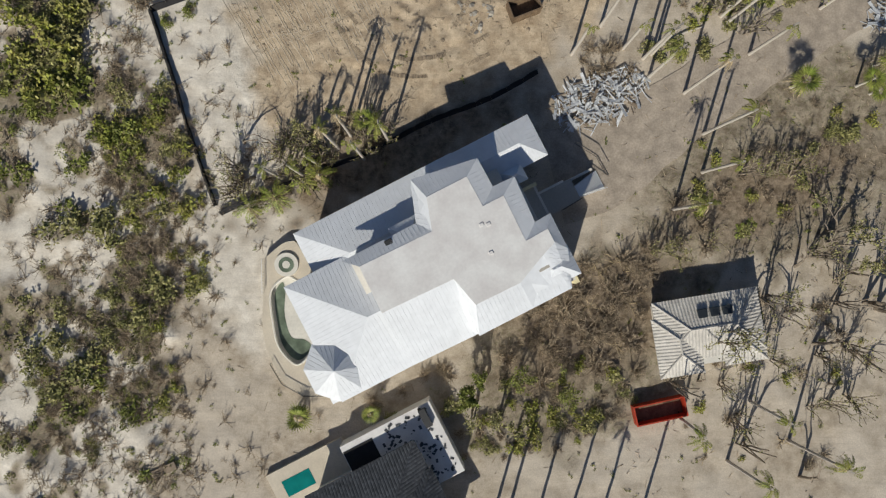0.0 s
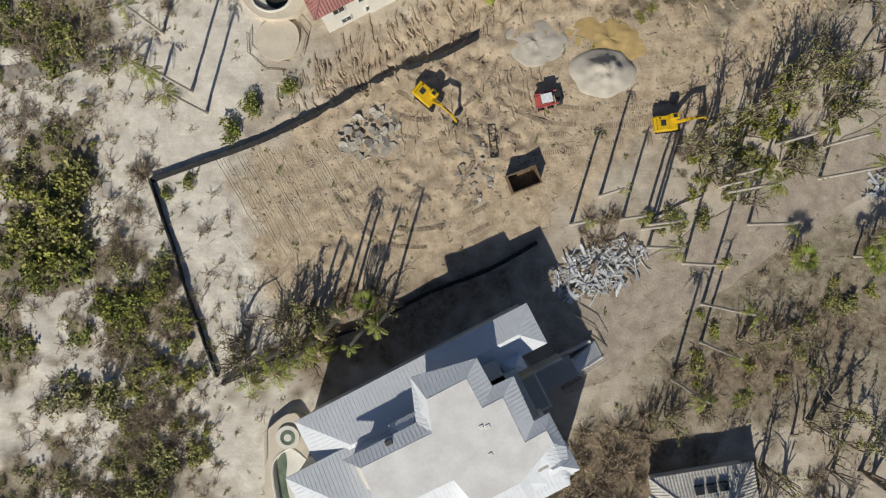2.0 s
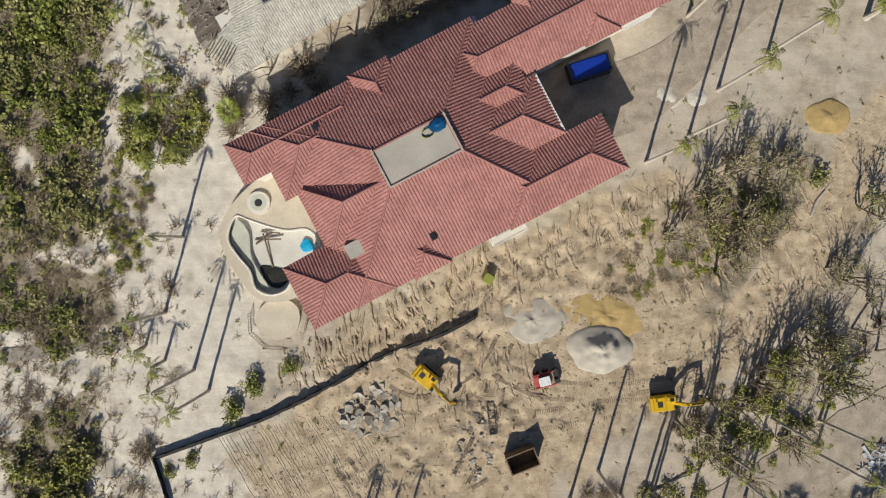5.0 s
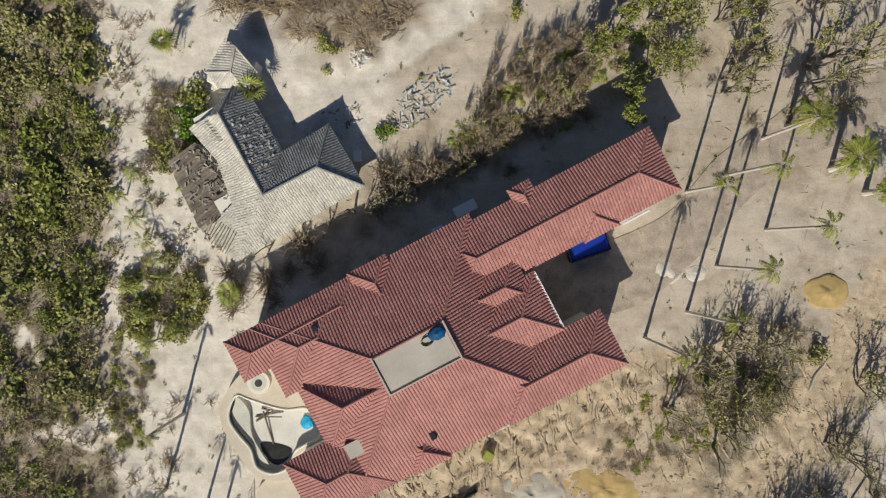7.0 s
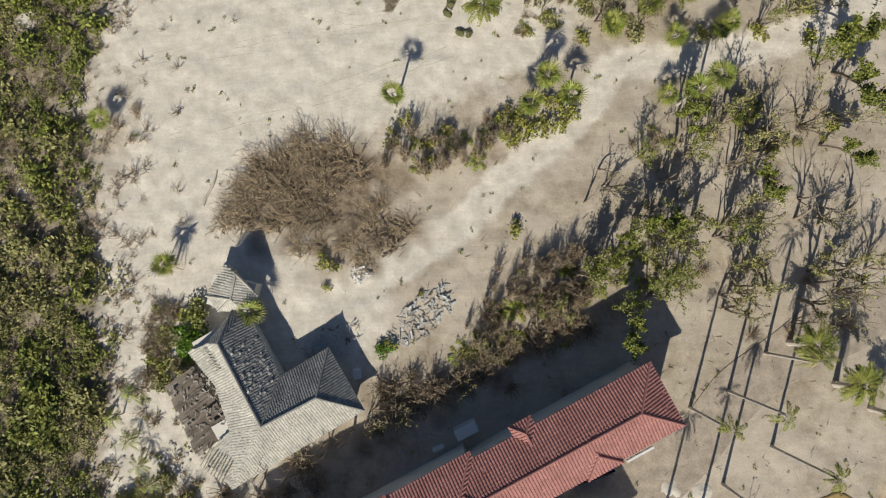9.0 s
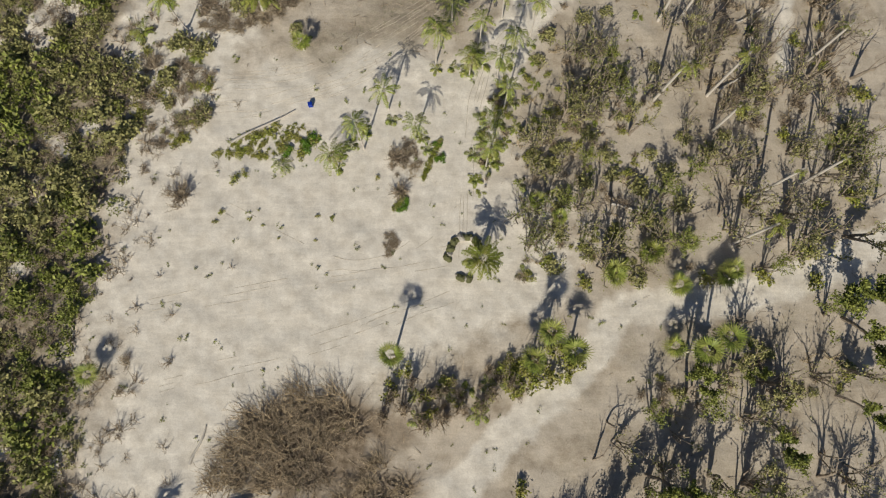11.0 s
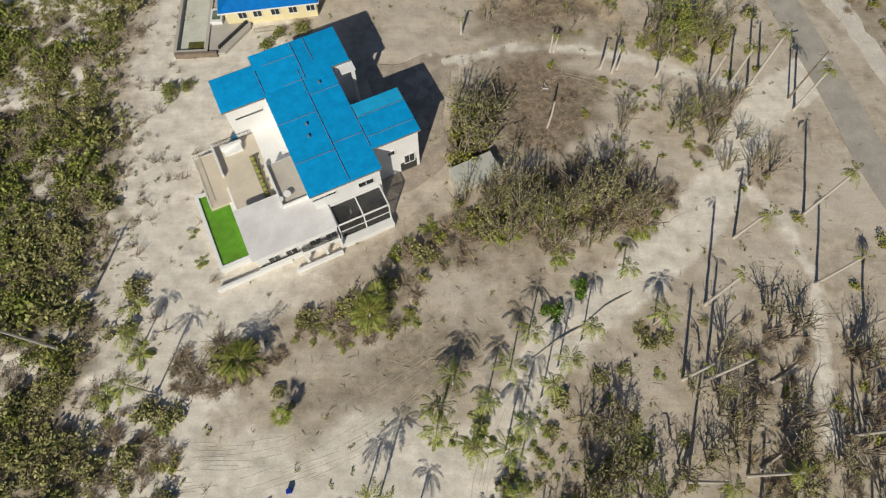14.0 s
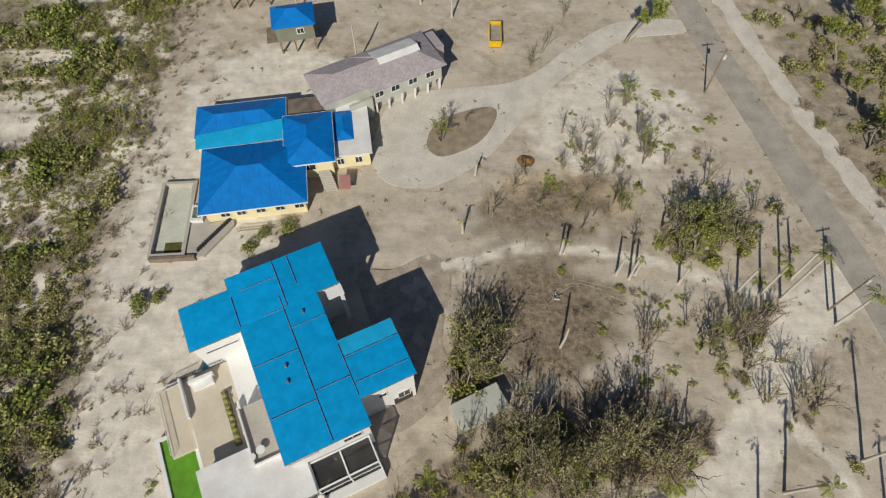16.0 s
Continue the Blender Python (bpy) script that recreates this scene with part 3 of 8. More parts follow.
def window(house, x, y, z, w, h, side, pane="glass", frame_mat="frame"):
    """A framed window on a wall that faces side (degrees)."""
    m = pose(x, y, z, 0, 0, side + 90)
    bm = bmesh.new()
    for x0, x1, z0, z1 in ((-w / 2 - 0.1, -w / 2 + 0.03, -0.1, h + 0.1), (w / 2 - 0.03, w / 2 + 0.1, -0.1, h + 0.1), (-w / 2, w / 2, -0.12, 0.03), (-w / 2, w / 2, h - 0.03, h + 0.1), (-0.035, 0.035, 0, h)):
        box(bm, x0, -0.08, z0, x1, 0.06, z1, m)
    win = part("window", bm, M[frame_mat], house)
    part("pane", box_bm(-w / 2, -0.02, 0, w / 2, 0.04, h, m), M[pane], win, "dark reflecting glass")
    return win


def wall_block(house, x0, y0, x1, y1, z0, z1, material):
    return part("wall", box_bm(x0, y0, z0, x1, y1, z1), material, house)


def tiled(house, faces, board, tile, spacing=0.46, w=0.34, h=0.11, course=0.5, gone=0.0, seed=1, caps=True):
    roof = part("roof", slopes_mesh(faces), board, house)
    part_mesh("tile_cover", rows_mesh("tile_cover", faces, spacing, w, h, course, gone, seed), tile, roof)["kind"] = "stuff"
    if caps:
        ridge_caps(roof, faces, tile)
    return roof


def seamed(house, faces, material, spacing=0.5):
    roof = part("roof", slopes_mesh(faces), material, house)
    part_mesh("seam", rows_mesh("seam", faces, spacing, 0.03, 0.022), material, roof)["kind"] = "stuff"
    return roof


def fascia(house, x0, y0, x1, y1, z, material, h=0.25, t=0.12):
    bm = bmesh.new()
    for a in ((x0 - t, y0 - t, x1 + t, y0), (x0 - t, y1, x1 + t, y1 + t), (x0 - t, y0, x0, y1), (x1, y0, x1 + t, y1)):
        box(bm, a[0], a[1], z - h, a[2], a[3], z + 0.02)
    return part("fascia", bm, material, house)


def rail(house, pts, z, material, h=1.0, gap=0.35, name="railing"):
    """A picket railing along pts."""
    bm = bmesh.new()
    for a, b in zip(pts, pts[1:]):
        a, b = Vector((*a, z)) if len(a) == 2 else Vector(a), Vector((*b, z)) if len(b) == 2 else Vector(b)
        up = Vector((0, 0, h))
        tube(bm, [a + up, b + up], 0.05, 4), tube(bm, [a + up * 0.12, b + up * 0.12], 0.035, 4)
        n = max(1, int((b - a).length / gap))
        for i in range(n + 1):
            p = a.lerp(b, i / n)
            tube(bm, [p, p + up], 0.04 if i % 5 == 0 else 0.022, 4)
    return part(name, bm, material, house)


def pool_deck(house, outer, inner, z0, z1, floor_z, deck_mat, floor_mat, floor_label):
    """A deck with the basin cut through it, the basin's walls and its floor."""
    bm = bmesh.new()
    loops = []
    for pts, z in ((outer, z1), (inner, z1)):
        v = [bm.verts.new((*p, z)) for p in pts]
        loops.append(([bm.edges.new((a, b)) for a, b in zip(v, v[1:] + v[:1])], v))
    bmesh.ops.triangle_fill(bm, use_beauty=True, use_dissolve=False, edges=loops[0][0] + loops[1][0])
    low = [bm.verts.new((*p, z0)) for p in outer]
    n = len(outer)
    for i in range(n):
        bm.faces.new((loops[0][1][i], loops[0][1][(i + 1) % n], low[(i + 1) % n], low[i]))
    bmesh.ops.recalc_face_normals(bm, faces=bm.faces)
    part("deck", bm, deck_mat, house)
    bm = bmesh.new()
    top, bot = [bm.verts.new((*p, z1 + 0.004)) for p in inner], [bm.verts.new((*p, floor_z)) for p in inner]
    for i in range(len(inner)):
        bm.faces.new((top[i], top[(i + 1) % len(inner)], bot[(i + 1) % len(inner)], bot[i]))
    bm.faces.new(bot)
    bmesh.ops.recalc_face_normals(bm, faces=bm.faces)
    part("pool_floor", bm, floor_mat, house, floor_label)


# the white house with the pale metal roof
wh = thing("house", -2, 0, 0, 28, "large white house with pale standing-seam metal roof and flat deck", "house")
wh.matrix_basis = wh.matrix_basis @ Matrix.Diagonal((1, 1, 1.17, 1))
for x0, y0, x1, y1, z1 in ((-13.1, -1, 8, 7.6, 6.15), (-16.6, -11.3, 4, 2.4, 7.25), (-2, -11.6, 13, 2, 7.25), (5, 3.4, 17.3, 7.6, 6.15), (5, -6, 11.4, 4, 7.25), (-8.8, -3.5, 0.5, 1.8, 8.75), (2.2, -4, 9.0, 5.2, 8.75), (4, -5, 11.7, 1.4, 8.75), (8, -11.8, 13.5, -4.2, 8.4), (0.9, -11.8, 9, -4, 8.4)):
    wall_block(wh, x0, y0, x1, y1, 0, z1, M["stucco"])
seamed(wh, hip(-13.8, -2.3, 7.6, 8.3, 6.2, 1.35), M["metal_roof"])
seamed(wh, hip(-17.4, -12.2, 4.0, 3.0, 7.3, 2.1), M["metal_roof"])
seamed(wh, hip(4.0, 2.7, 17.9, 8.2, 6.2, 0.95), M["metal_roof"])
# slopes that fall from the flat deck to the stepped eaves
DECK_IN = [(-7.9, 0.9), (1.2, 0.7), (2.4, 4.4), (7.5, 4.4), (7.6, 0.6), (10.2, 0.6), (10.1, -5.1), (12.9, -5.0), (12.9, -6.7), (11.1, -7.4), (7.4, -9.0), (1.8, -8.9), (0.9, -5.2), (-8.0, -4.9)]
DECK_OUT = [(-9.5, 2.4, 9.55), (0.0, 2.4, 9.55), (1.7, 7.2, 9.0), (9.6, 5.8, 9.55), (9.7, 2.1, 9.55), (12.4, 2.0, 9.55), (12.1, -3.7, 9.55), (14.1, -3.6, 9.55), (14.1, -8.1, 9.4), (12.5, -12.4, 9.0), (7.5, -12.4, 9.0), (0.6, -12.4, 9.0), (0.5, -12.4, 7.35), (-8.0, -12.2, 7.33)]
for k in range(13):
    seamed(wh, [[DECK_OUT[k + 1], DECK_OUT[k], (*DECK_IN[k], 10.2), (*DECK_IN[k + 1], 10.2)]], M["metal_roof"])
seamed(wh, hip(9.6, -11.4, 14.3, -7.6, 8.9, 1.0), M["metal_roof"])
part("roof_hatch", box_bm(9.9, -9.0, 9.2, 11.2, -7.9, 9.9), M["concrete"], wh)
seamed(wh, hip(-3.2, 0.4, 0.6, 3.4, 8.8, 0.9), M["metal_roof"])
seamed(wh, hip(11.6, 1.2, 14.4, 3.4, 6.3, 0.9), M["metal_roof"])
seamed(wh, cone(-16.0, -8.3, 4.1, 7.2, 2.3), M["metal_roof"])
seamed(wh, hip(-18.6, -12.0, -13.5, -6.0, 6.9, 1.5), M["metal_roof"])
bm = bmesh.new()
prism(bm, DECK_IN, 7.4, 10.23)
bmesh.ops.recalc_face_normals(bm, faces=bm.faces)
part("roof_deck", bm, M["deck"], wh, "flat white membrane roof deck")
part("chimney", box_bm(-4.2, 1.3, 8.4, -3.3, 2.2, 9.9, bev=0.05), M["dark_metal"], wh, "small dark roof vent box")
for x, y in ((6.5, -1.2), (7.2, -1.5), (6.0, -4.5)):
    part("roof_vent", box_bm(x - 0.25, y - 0.2, 10.2, x + 0.25, y + 0.2, 10.32, bev=0.03), M["deck"], wh)
for x in (-11, -8, -5, -2):
    window(wh, x, 7.6, 4.4, 1.4, 1.6, 90)
for y in (-9, -5.5, 0):
    window(wh, -16.6, y, 4.2, 1.8, 2.0, 180)
for x in (-13, -9, -4.5, 0, 5, 9.5):
    window(wh, x, -11.3 if x < -2 else -11.6, 4.3, 1.4, 1.6, -90)
window(wh, 17.3, 5.5, 4.4, 1.6, 1.6, 0)
# entrance landing and stair
part("landing", box_bm(11.4, -4.8, 0.0, 15.0, 0.4, 5.2), M["stucco"], wh, "pale stucco entrance block with tiled top")
part("floor_slab", box_bm(11.7, -4.5, 5.2, 14.7, 0.1, 5.24), M["concrete"], wh)
part("parapet", box_bm(11.4, 0.1, 5.2, 15.0, 0.5, 6.2), M["cream"], wh)
part("stair_landing", box_bm(15.004, -4.0, 0, 20.0, -1.0, 2.55), M["concrete"], wh, "pale stair landing beside the entrance")
part("landing_wall", box_bm(15.0, -0.99, 0, 19.0, -0.7, 2.75, bev=0.03), M["stucco"], wh)
part("garden_wall", box_bm(19.0, -1.3, 0, 23.6, -0.95, 0.9, bev=0.03), M["stucco"], wh)
for i in range(13):
    part("step", box_bm(20.0 + i * 0.32, -3.6 - i * 0.04, 0, 20.32 + i * 0.32, -2.1 + i * 0.05, 2.4 - i * 0.18, bev=0.02), M["white"], wh)
rail(wh, [(20.0, -3.7, 2.5), (24.2, -4.2, 0.2)], 0, M["white"])
rail(wh, [(17.2, -4.1, 2.55), (20.0, -3.9, 2.55)], 0, M["dark_metal"])
rail(wh, [(23.3, 2.9), (25.0, 0.1), (25.1, -2.7)], 0.2, M["dark_metal"])
part("wall_pier", box_bm(13.6, -12.6, 0, 14.2, -8.8, 6.4), M["cream"], wh)

# its pool terrace
pt = thing("pool_terrace", -2, 0, 0, 28, "curved pool terrace with half-empty murky pool and round spa", "pool")
pool_line = curve_pts([(-19.2, 4.6), (-21.2, 3.6), (-22.6, 0.2), (-23.4, -3.2), (-22.4, -6.2), (-19.8, -5.6), (-17.4, -4.0), (-16.6, 0.5), (-17.6, 4.0)], 6, True)
pool_deck(pt, curve_pts([(-19.2, 8.2), (-20.6, 7.5), (-21.8, 4.5), (-24.2, 0), (-25.1, -4), (-25.0, -7.5), (-23.0, -10.5), (-18, -12.5), (-15, -9), (-15, 6), (-16, 8.6)], 6, True), pool_line, -0.2, 1.2, 0.35, M["pool_deck"], M["pool_white"], "stained pale pool floor")
bm = bmesh.new()
for a, b in zip(pool_line, pool_line[1:] + pool_line[:1]):
    tube(bm, [(*a, 1.2), (*b, 1.2)], 0.14, 5)
part("coping", bm, M["stucco"], pt)
bm = bmesh.new()
prism(bm, curve_pts([(-19.4, 4.3), (-21.0, 3.3), (-22.3, 0), (-23.1, -3.2), (-22.2, -5.8), (-19.9, -5.2), (-20.2, -3.8), (-21.6, -2.6), (-21.0, 0.5), (-19.6, 3)], 6, True), 0.35, 0.4)
bmesh.ops.recalc_face_normals(bm, faces=bm.faces)
part("water", bm, M["murky_water"], pt, "shallow murky green water")
for r, z, m in ((1.55, 1.5, "stucco"), (1.0, 1.53, "murky_water"), (0.5, 1.58, "stucco")):
    bm = bmesh.new()
    bmesh.ops.create_cone(bm, cap_ends=True, segments=24, radius1=r, radius2=r, depth=z, matrix=pose(-17.6, 6.0, z / 2))
    part("spa_ring", bm, M[m], pt)
rail(pt, [(-20.0, 8.0), (-22.0, 4.0)], 1.0, M["white"])
rail(pt, [(-25.2, -4.5), (-25.0, -7.5), (-23.2, -10.2), (-20, -11.8)], 1.0, M["dark_metal"])
part("barbecue", box_bm(-21.3, -9.6, 1.0, -19.8, -8.6, 2.1, bev=0.06), M["dark_metal"], pt, "dark covered barbecue")

# the red-tiled house
rh = thing("house", 0, 75, 0, 28, "sprawling cream house with red barrel-tile hip roofs", "house")
for x0, y0, x1, y1 in ((-19.2, -14.4, 7, 8.8), (-24.6, 5.0, -8, 8.8), (-25.3, -14.2, -15.8, -7.8), (4, 1.0, 31.4, 7.8), (2, -14.6, 15.8, -9.0), (0, -8, 10.8, -1)):
    wall_block(rh, x0, y0, x1, y1, 0, 7.85, M["stucco"])
red_roofs = (mansard(-20.4, -15.3, 8.0, 9.6, 7.9, -9.8, -4.6, -0.7, -0.1, 11.9), hip(-25.6, 4.2, -8, 9.7, 7.9, 1.2), hip(-22.0, 0.2, -10, 9.65, 7.95, 1.95), hip(-19.6, -7.6, -6.5, 0.4, 8.6, 2.9),
             hip(-26.2, -15.2, -15.0, -6.8, 7.9, 1.7), hip(0.5, -15.6, 16.7, -8.1, 7.9, 1.6), hip(-4.0, -8.2, 11.7, -0.2, 8.3, 1.75), hip(2.0, 0.1, 32.2, 8.7, 7.9, 1.8),
             hip(13.4, 4.5, 16.4, 9.9, 7.9, 0.7), hip(-8.4, 3.5, -3.2, 10.0, 8.3, 1.1), hip(18.8, -0.2, 23.6, 5, 8.0, 1.0), hip(-12.5, -15.6, -7.6, -10.5, 8.0, 1.2), hip(1.5, -3.0, 10.4, 2.6, 8.4, 1.35))
for k, f in enumerate(red_roofs):
    tiled(rh, f, M["red_tile"], M["red_tile"], 0.4, 0.29, 0.085, 0.45, 0.004, k)
part("roof_deck", box_bm(-9.9, -4.7, 11.6, -0.6, 0.0, 11.95), M["concrete"], rh, "flat grey roof deck")
bm = bmesh.new()
for a in ((-10.0, -4.8, -9.8, 0.1), (-0.7, -4.8, -0.5, 0.1), (-9.8, -4.8, -0.7, -4.65)):
    box(bm, a[0], a[1], 11.6, a[2], a[3], 12.15)
part("parapet", bm, M["concrete"], rh)
bm = bmesh.new()
bmesh.ops.create_icosphere(bm, subdivisions=2, radius=1.0)
for v in bm.verts:
    v.co = Vector((v.co.x * 1.05, v.co.y * 0.75, v.co.z * 0.4)) * (1 + 0.6 * noise.noise(v.co * 2.2)) + Vector((-1.9, -0.9, 12.2))
part("tarpaulin_heap", bm, mat("dark_teal_tarpaulin", (0.004, 0.085, 0.22), 0.5, 1.6, 0.3, 1.5, 0.05, spec=0.3), rh, "crumpled blue tarpaulin")
bm = bmesh.new()
for k in range(5):
    a = [(-3.2 + 0.8 * math.cos(q * 0.5 + k), -1.2 + 0.5 * math.sin(q * 0.5 + k), 12.0 + 0.05 * k) for q in range(10)]
    tube(bm, a, 0.05, 4)
part("rope_coil", bm, M["leaf"], rh)
for x in (-23, -19.5, -12.6, -9.5, -6, 4, 8, 12.5):
    window(rh, x, -14.25 if x < -15.5 else (-14.4 if x < 3 else -14.62), 4.4, 1.5, 1.4, -90)
    window(rh, x + 0.5, -14.25 if x < -15.5 else (-14.4 if x < 3 else -14.62), 1.0, 1.3, 1.3, -90)
for x in (-14, -4, 6, 12, 20, 26):
    window(rh, x, 8.82 if x < 5 else 7.82, 4.6, 1.4, 1.4, 90)
for y in (-12, -9.5):
    window(rh, -25.3, y, 4.4, 1.3, 1.5, 180)
part("balcony", box_bm(-2.0, -16.6, 3.6, 2.8, -14.4, 3.85), M["stucco"], rh)
rail(rh, [(-2.0, -14.5), (-2.0, -16.5), (2.8, -16.5), (2.8, -14.5)], 3.85, M["white"])
for x, y in ((-14.6, 5.9), (-8.2, -11.9)):
    part("skylight", box_bm(x - 0.35, y - 0.45, 8.6, x + 0.35, y + 0.45, 9.65 if y > 0 else 9.55, bev=0.05), M["glass"], rh, "dark roof skylight")
part("patch", box_bm(-18.2, -9.8, 8.6, -15.8, -8.0, 9.5), M["concrete"], rh, "bare grey patched flat roof")
part("gutter", box_bm(24.0, -0.45, 7.5, 27.6, -0.2, 8.0), M["white"], rh)
part("gutter", box_bm(11.6, -8.2, 7.9, 11.85, -0.3, 8.35), M["white"], rh)

rp = thing("pool_terrace", 0, 75, 0, 28, "empty curving plaster pool with debris beside the red-roofed house", "pool")
bm = bmesh.new()
prism(bm, curve_pts([(-30.5, -9.2), (-33.6, -9.6), (-34.8, -11.6), (-33.4, -14.2), (-30.4, -14.4), (-28.8, -11.8)], 6, True), -0.2, 0.5)
bmesh.ops.recalc_face_normals(bm, faces=bm.faces)
part("round_terrace", bm, M["pool_deck"], rp)
basin = curve_pts([(-31.6, 1.9), (-30.1, 2.8), (-28.9, 1.6), (-27.1, -0.3), (-25.1, -2.0), (-22.8, -3.0), (-22.0, -4.5), (-22.2, -6.5), (-23.4, -7.4), (-24.9, -7.3), (-26.6, -7.4), (-27.8, -8.4), (-29.2, -9.0), (-31.1, -8.5), (-32.3, -6.8), (-31.9, -4.4), (-32.4, -2.0), (-32.6, 0.3)], 6, True)
pool_deck(rp, curve_pts([(-23, 6.0), (-28.8, 4.9), (-32.5, 2.6), (-33.8, -0.4), (-33.4, -6.2), (-32.0, -9.0), (-28.7, -10.4), (-25.5, -9.4), (-19, -7), (-19, 4)], 6, True), basin, -0.2, 1.3, 0.25, M["pool_deck"], M["pool_white"], "dirty white plaster pool floor")
# the darker olive plaster paints the shading of the sloping west side
bm = bmesh.new()
prism(bm, curve_pts([(-31.4, 1.6), (-30.3, 2.3), (-29.9, 0.1), (-31.0, -2.8), (-31.0, -5.5), (-30.9, -7.6), (-31.9, -6.6), (-31.6, -4.4), (-32.1, -2.1), (-32.3, 0.3)], 6, True), 0.25, 0.8)
bmesh.ops.recalc_face_normals(bm, faces=bm.faces)
part("pool_bench", bm, M["pool_plaster"], rp, "olive plaster pool bench toned like a shaded slope")
bm = bmesh.new()
for a, b in zip(basin, basin[1:] + basin[:1]):
    tube(bm, [(*a, 1.3), (*b, 1.3)], 0.16, 6)
part("coping", bm, M["stucco"], rp)
# puddle; its dark colour and outline also take in the south wall's shadow
bm = bmesh.new()
prism(bm, curve_pts([(-30.8, -4.6), (-29.6, -4.9), (-27.4, -7.0), (-28.3, -8.0), (-30.0, -8.2), (-30.9, -6.9)], 5, True), 0.25, 0.3)
bmesh.ops.recalc_face_normals(bm, faces=bm.faces)
part("water", bm, M["puddle"], rp, "dark puddle and wall shadow in the deep end")
rail(rp, [(-34.9, -9.4), (-36.0, -11.8), (-35.0, -14.6), (-32.6, -16.0)], 0.0, M["wood"])
rail(rp, [(-28.4, -11.2), (-28.0, -13.2), (-29.6, -15.2)], 0.0, M["wood"])
for r, z, m in ((1.5, 1.7, "stucco"), (1.05, 1.73, "pool_plaster"), (0.5, 1.76, "dark_metal")):
    bm = bmesh.new()
    bmesh.ops.create_cone(bm, cap_ends=True, segments=24, radius1=r, radius2=r, depth=z, matrix=pose(-26.6, 2.9, z / 2))
    part("spa_ring", bm, M[m], rp)
for a, b in (((-29.6, -1.0), (-26.4, -2.6)), ((-29.2, -5.4), (-28.2, -0.8)), ((-28.4, -0.4), (-26.2, -1.8)), ((-29.8, -1.6), (-27.2, -1.4))):
    bm = bmesh.new()
    tube(bm, [(*a, 0.35), (*b, 0.75)], 0.12, 4)
    part("broken_board", bm, M["wood"], rp)
bm = bmesh.new()
bmesh.ops.create_icosphere(bm, subdivisions=2, radius=0.9)
for v in bm.verts:
    v.co = Vector((v.co.x, v.co.y, v.co.z * 0.25)) * (1 + 0.4 * noise.noise(v.co * 2)) + Vector((-23.8, -4.9, 0.45))
part("tarpaulin_scrap", bm, M["tarp_light"], rp, "crumpled light blue tarpaulin")

# the grey-tiled, storm-damaged house
gh = thing("house", -22, 92, 0, 0, "storm-damaged single-storey house with weathered grey tile roof", "house")
EAVE, RIDGE = 3.1, 5.7
gm = pose(0, 0, 0, 0, 0, 30)
for x0, y0, x1, y1 in ((-8.6, -5.2, 8.4, 1.4), (-5.6, 0, 2.0, 12.0)):
    part("wall", box_bm(x0, y0, 0, x1, y1, EAVE, gm), M["stucco"], gh)
part("wall", box_bm(-3.0, -1.4, 0, 2.6, 2.6, EAVE - 0.2, pose(-5.9, 13.2, 0, 0, 0, -14)), M["stucco"], gh)
g1, g2, g3 = (-6.5, 7.7, RIDGE), (-1.0, -2.4, RIDGE), (5.7, 1.1, RIDGE)
tip, north_e, valley, east_n, east_s, south_w, west_s = (-5.6, 11.9, EAVE), (-4.0, 11.9, EAVE), (0.6, 3.3, EAVE + 0.1), (6.7, 7.0, EAVE), (11.4, -1.0, EAVE), (-5.3, -10.9, EAVE), (-8.9, -6.8, EAVE)
def fan(f):
    """Flat triangles of a warped roof face."""
    return [[f[0], a, b] for a, b in zip(f[1:], f[2:])]


# slopes turned from the sun: their shade is in the darker tile colour
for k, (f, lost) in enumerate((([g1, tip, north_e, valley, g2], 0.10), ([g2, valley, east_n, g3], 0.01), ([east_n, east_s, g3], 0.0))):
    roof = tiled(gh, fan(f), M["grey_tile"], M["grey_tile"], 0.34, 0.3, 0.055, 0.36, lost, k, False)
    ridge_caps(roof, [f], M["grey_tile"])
torn_a, torn_b, torn_c = (-8.4, 7.6, 4.4), (-5.6, -3.4, 3.7), (-7.6, 2.2, 3.5)
# sunward slopes: the sunlight is in the paler tile and board colour
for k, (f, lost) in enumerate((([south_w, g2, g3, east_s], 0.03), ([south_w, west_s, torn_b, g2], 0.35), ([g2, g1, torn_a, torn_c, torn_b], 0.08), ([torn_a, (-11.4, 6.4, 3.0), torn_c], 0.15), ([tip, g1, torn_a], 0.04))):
    tiled(gh, fan(f), M["pale_deck"], M["pale_tile"], 0.34, 0.3, 0.05, 0.36, lost, 8 + k, False)
bm = bmesh.new()
for k in range(7):
    box(bm, -0.04, -0.55, 0, 0.04, 0.55, 0.06, pose(-8.6 + 0.3 * k, 6.9 - 0.42 * k, 4.35 + 0.06 * k, 0, 18, -62))
part("torn_underlay", bm, M["green_paint"], gh, "strips of torn green underlay")
hut_a, hut_b = (-4.8, 16.4, 4.7), (-5.4, 13.2, 4.7)
hut = [(-9.2, 13.6, 3.0), (-6.0, 17.6, 3.0), (-2.5, 13.6, 3.0), (-4.2, 11.6, 3.0), (-7.6, 11.6, 3.0)]
tiled(gh, [[hut[0], hut_b, hut_a, hut[1]], [hut[1], hut_a, hut[2]], [hut[2], hut_a, hut_b, hut[3]], [hut[3], hut_b, hut[4]], [hut[4], hut_b, hut[0]]], M["pale_tile"], M["pale_tile"], 0.34, 0.3, 0.04, 0.36, 0, 9)
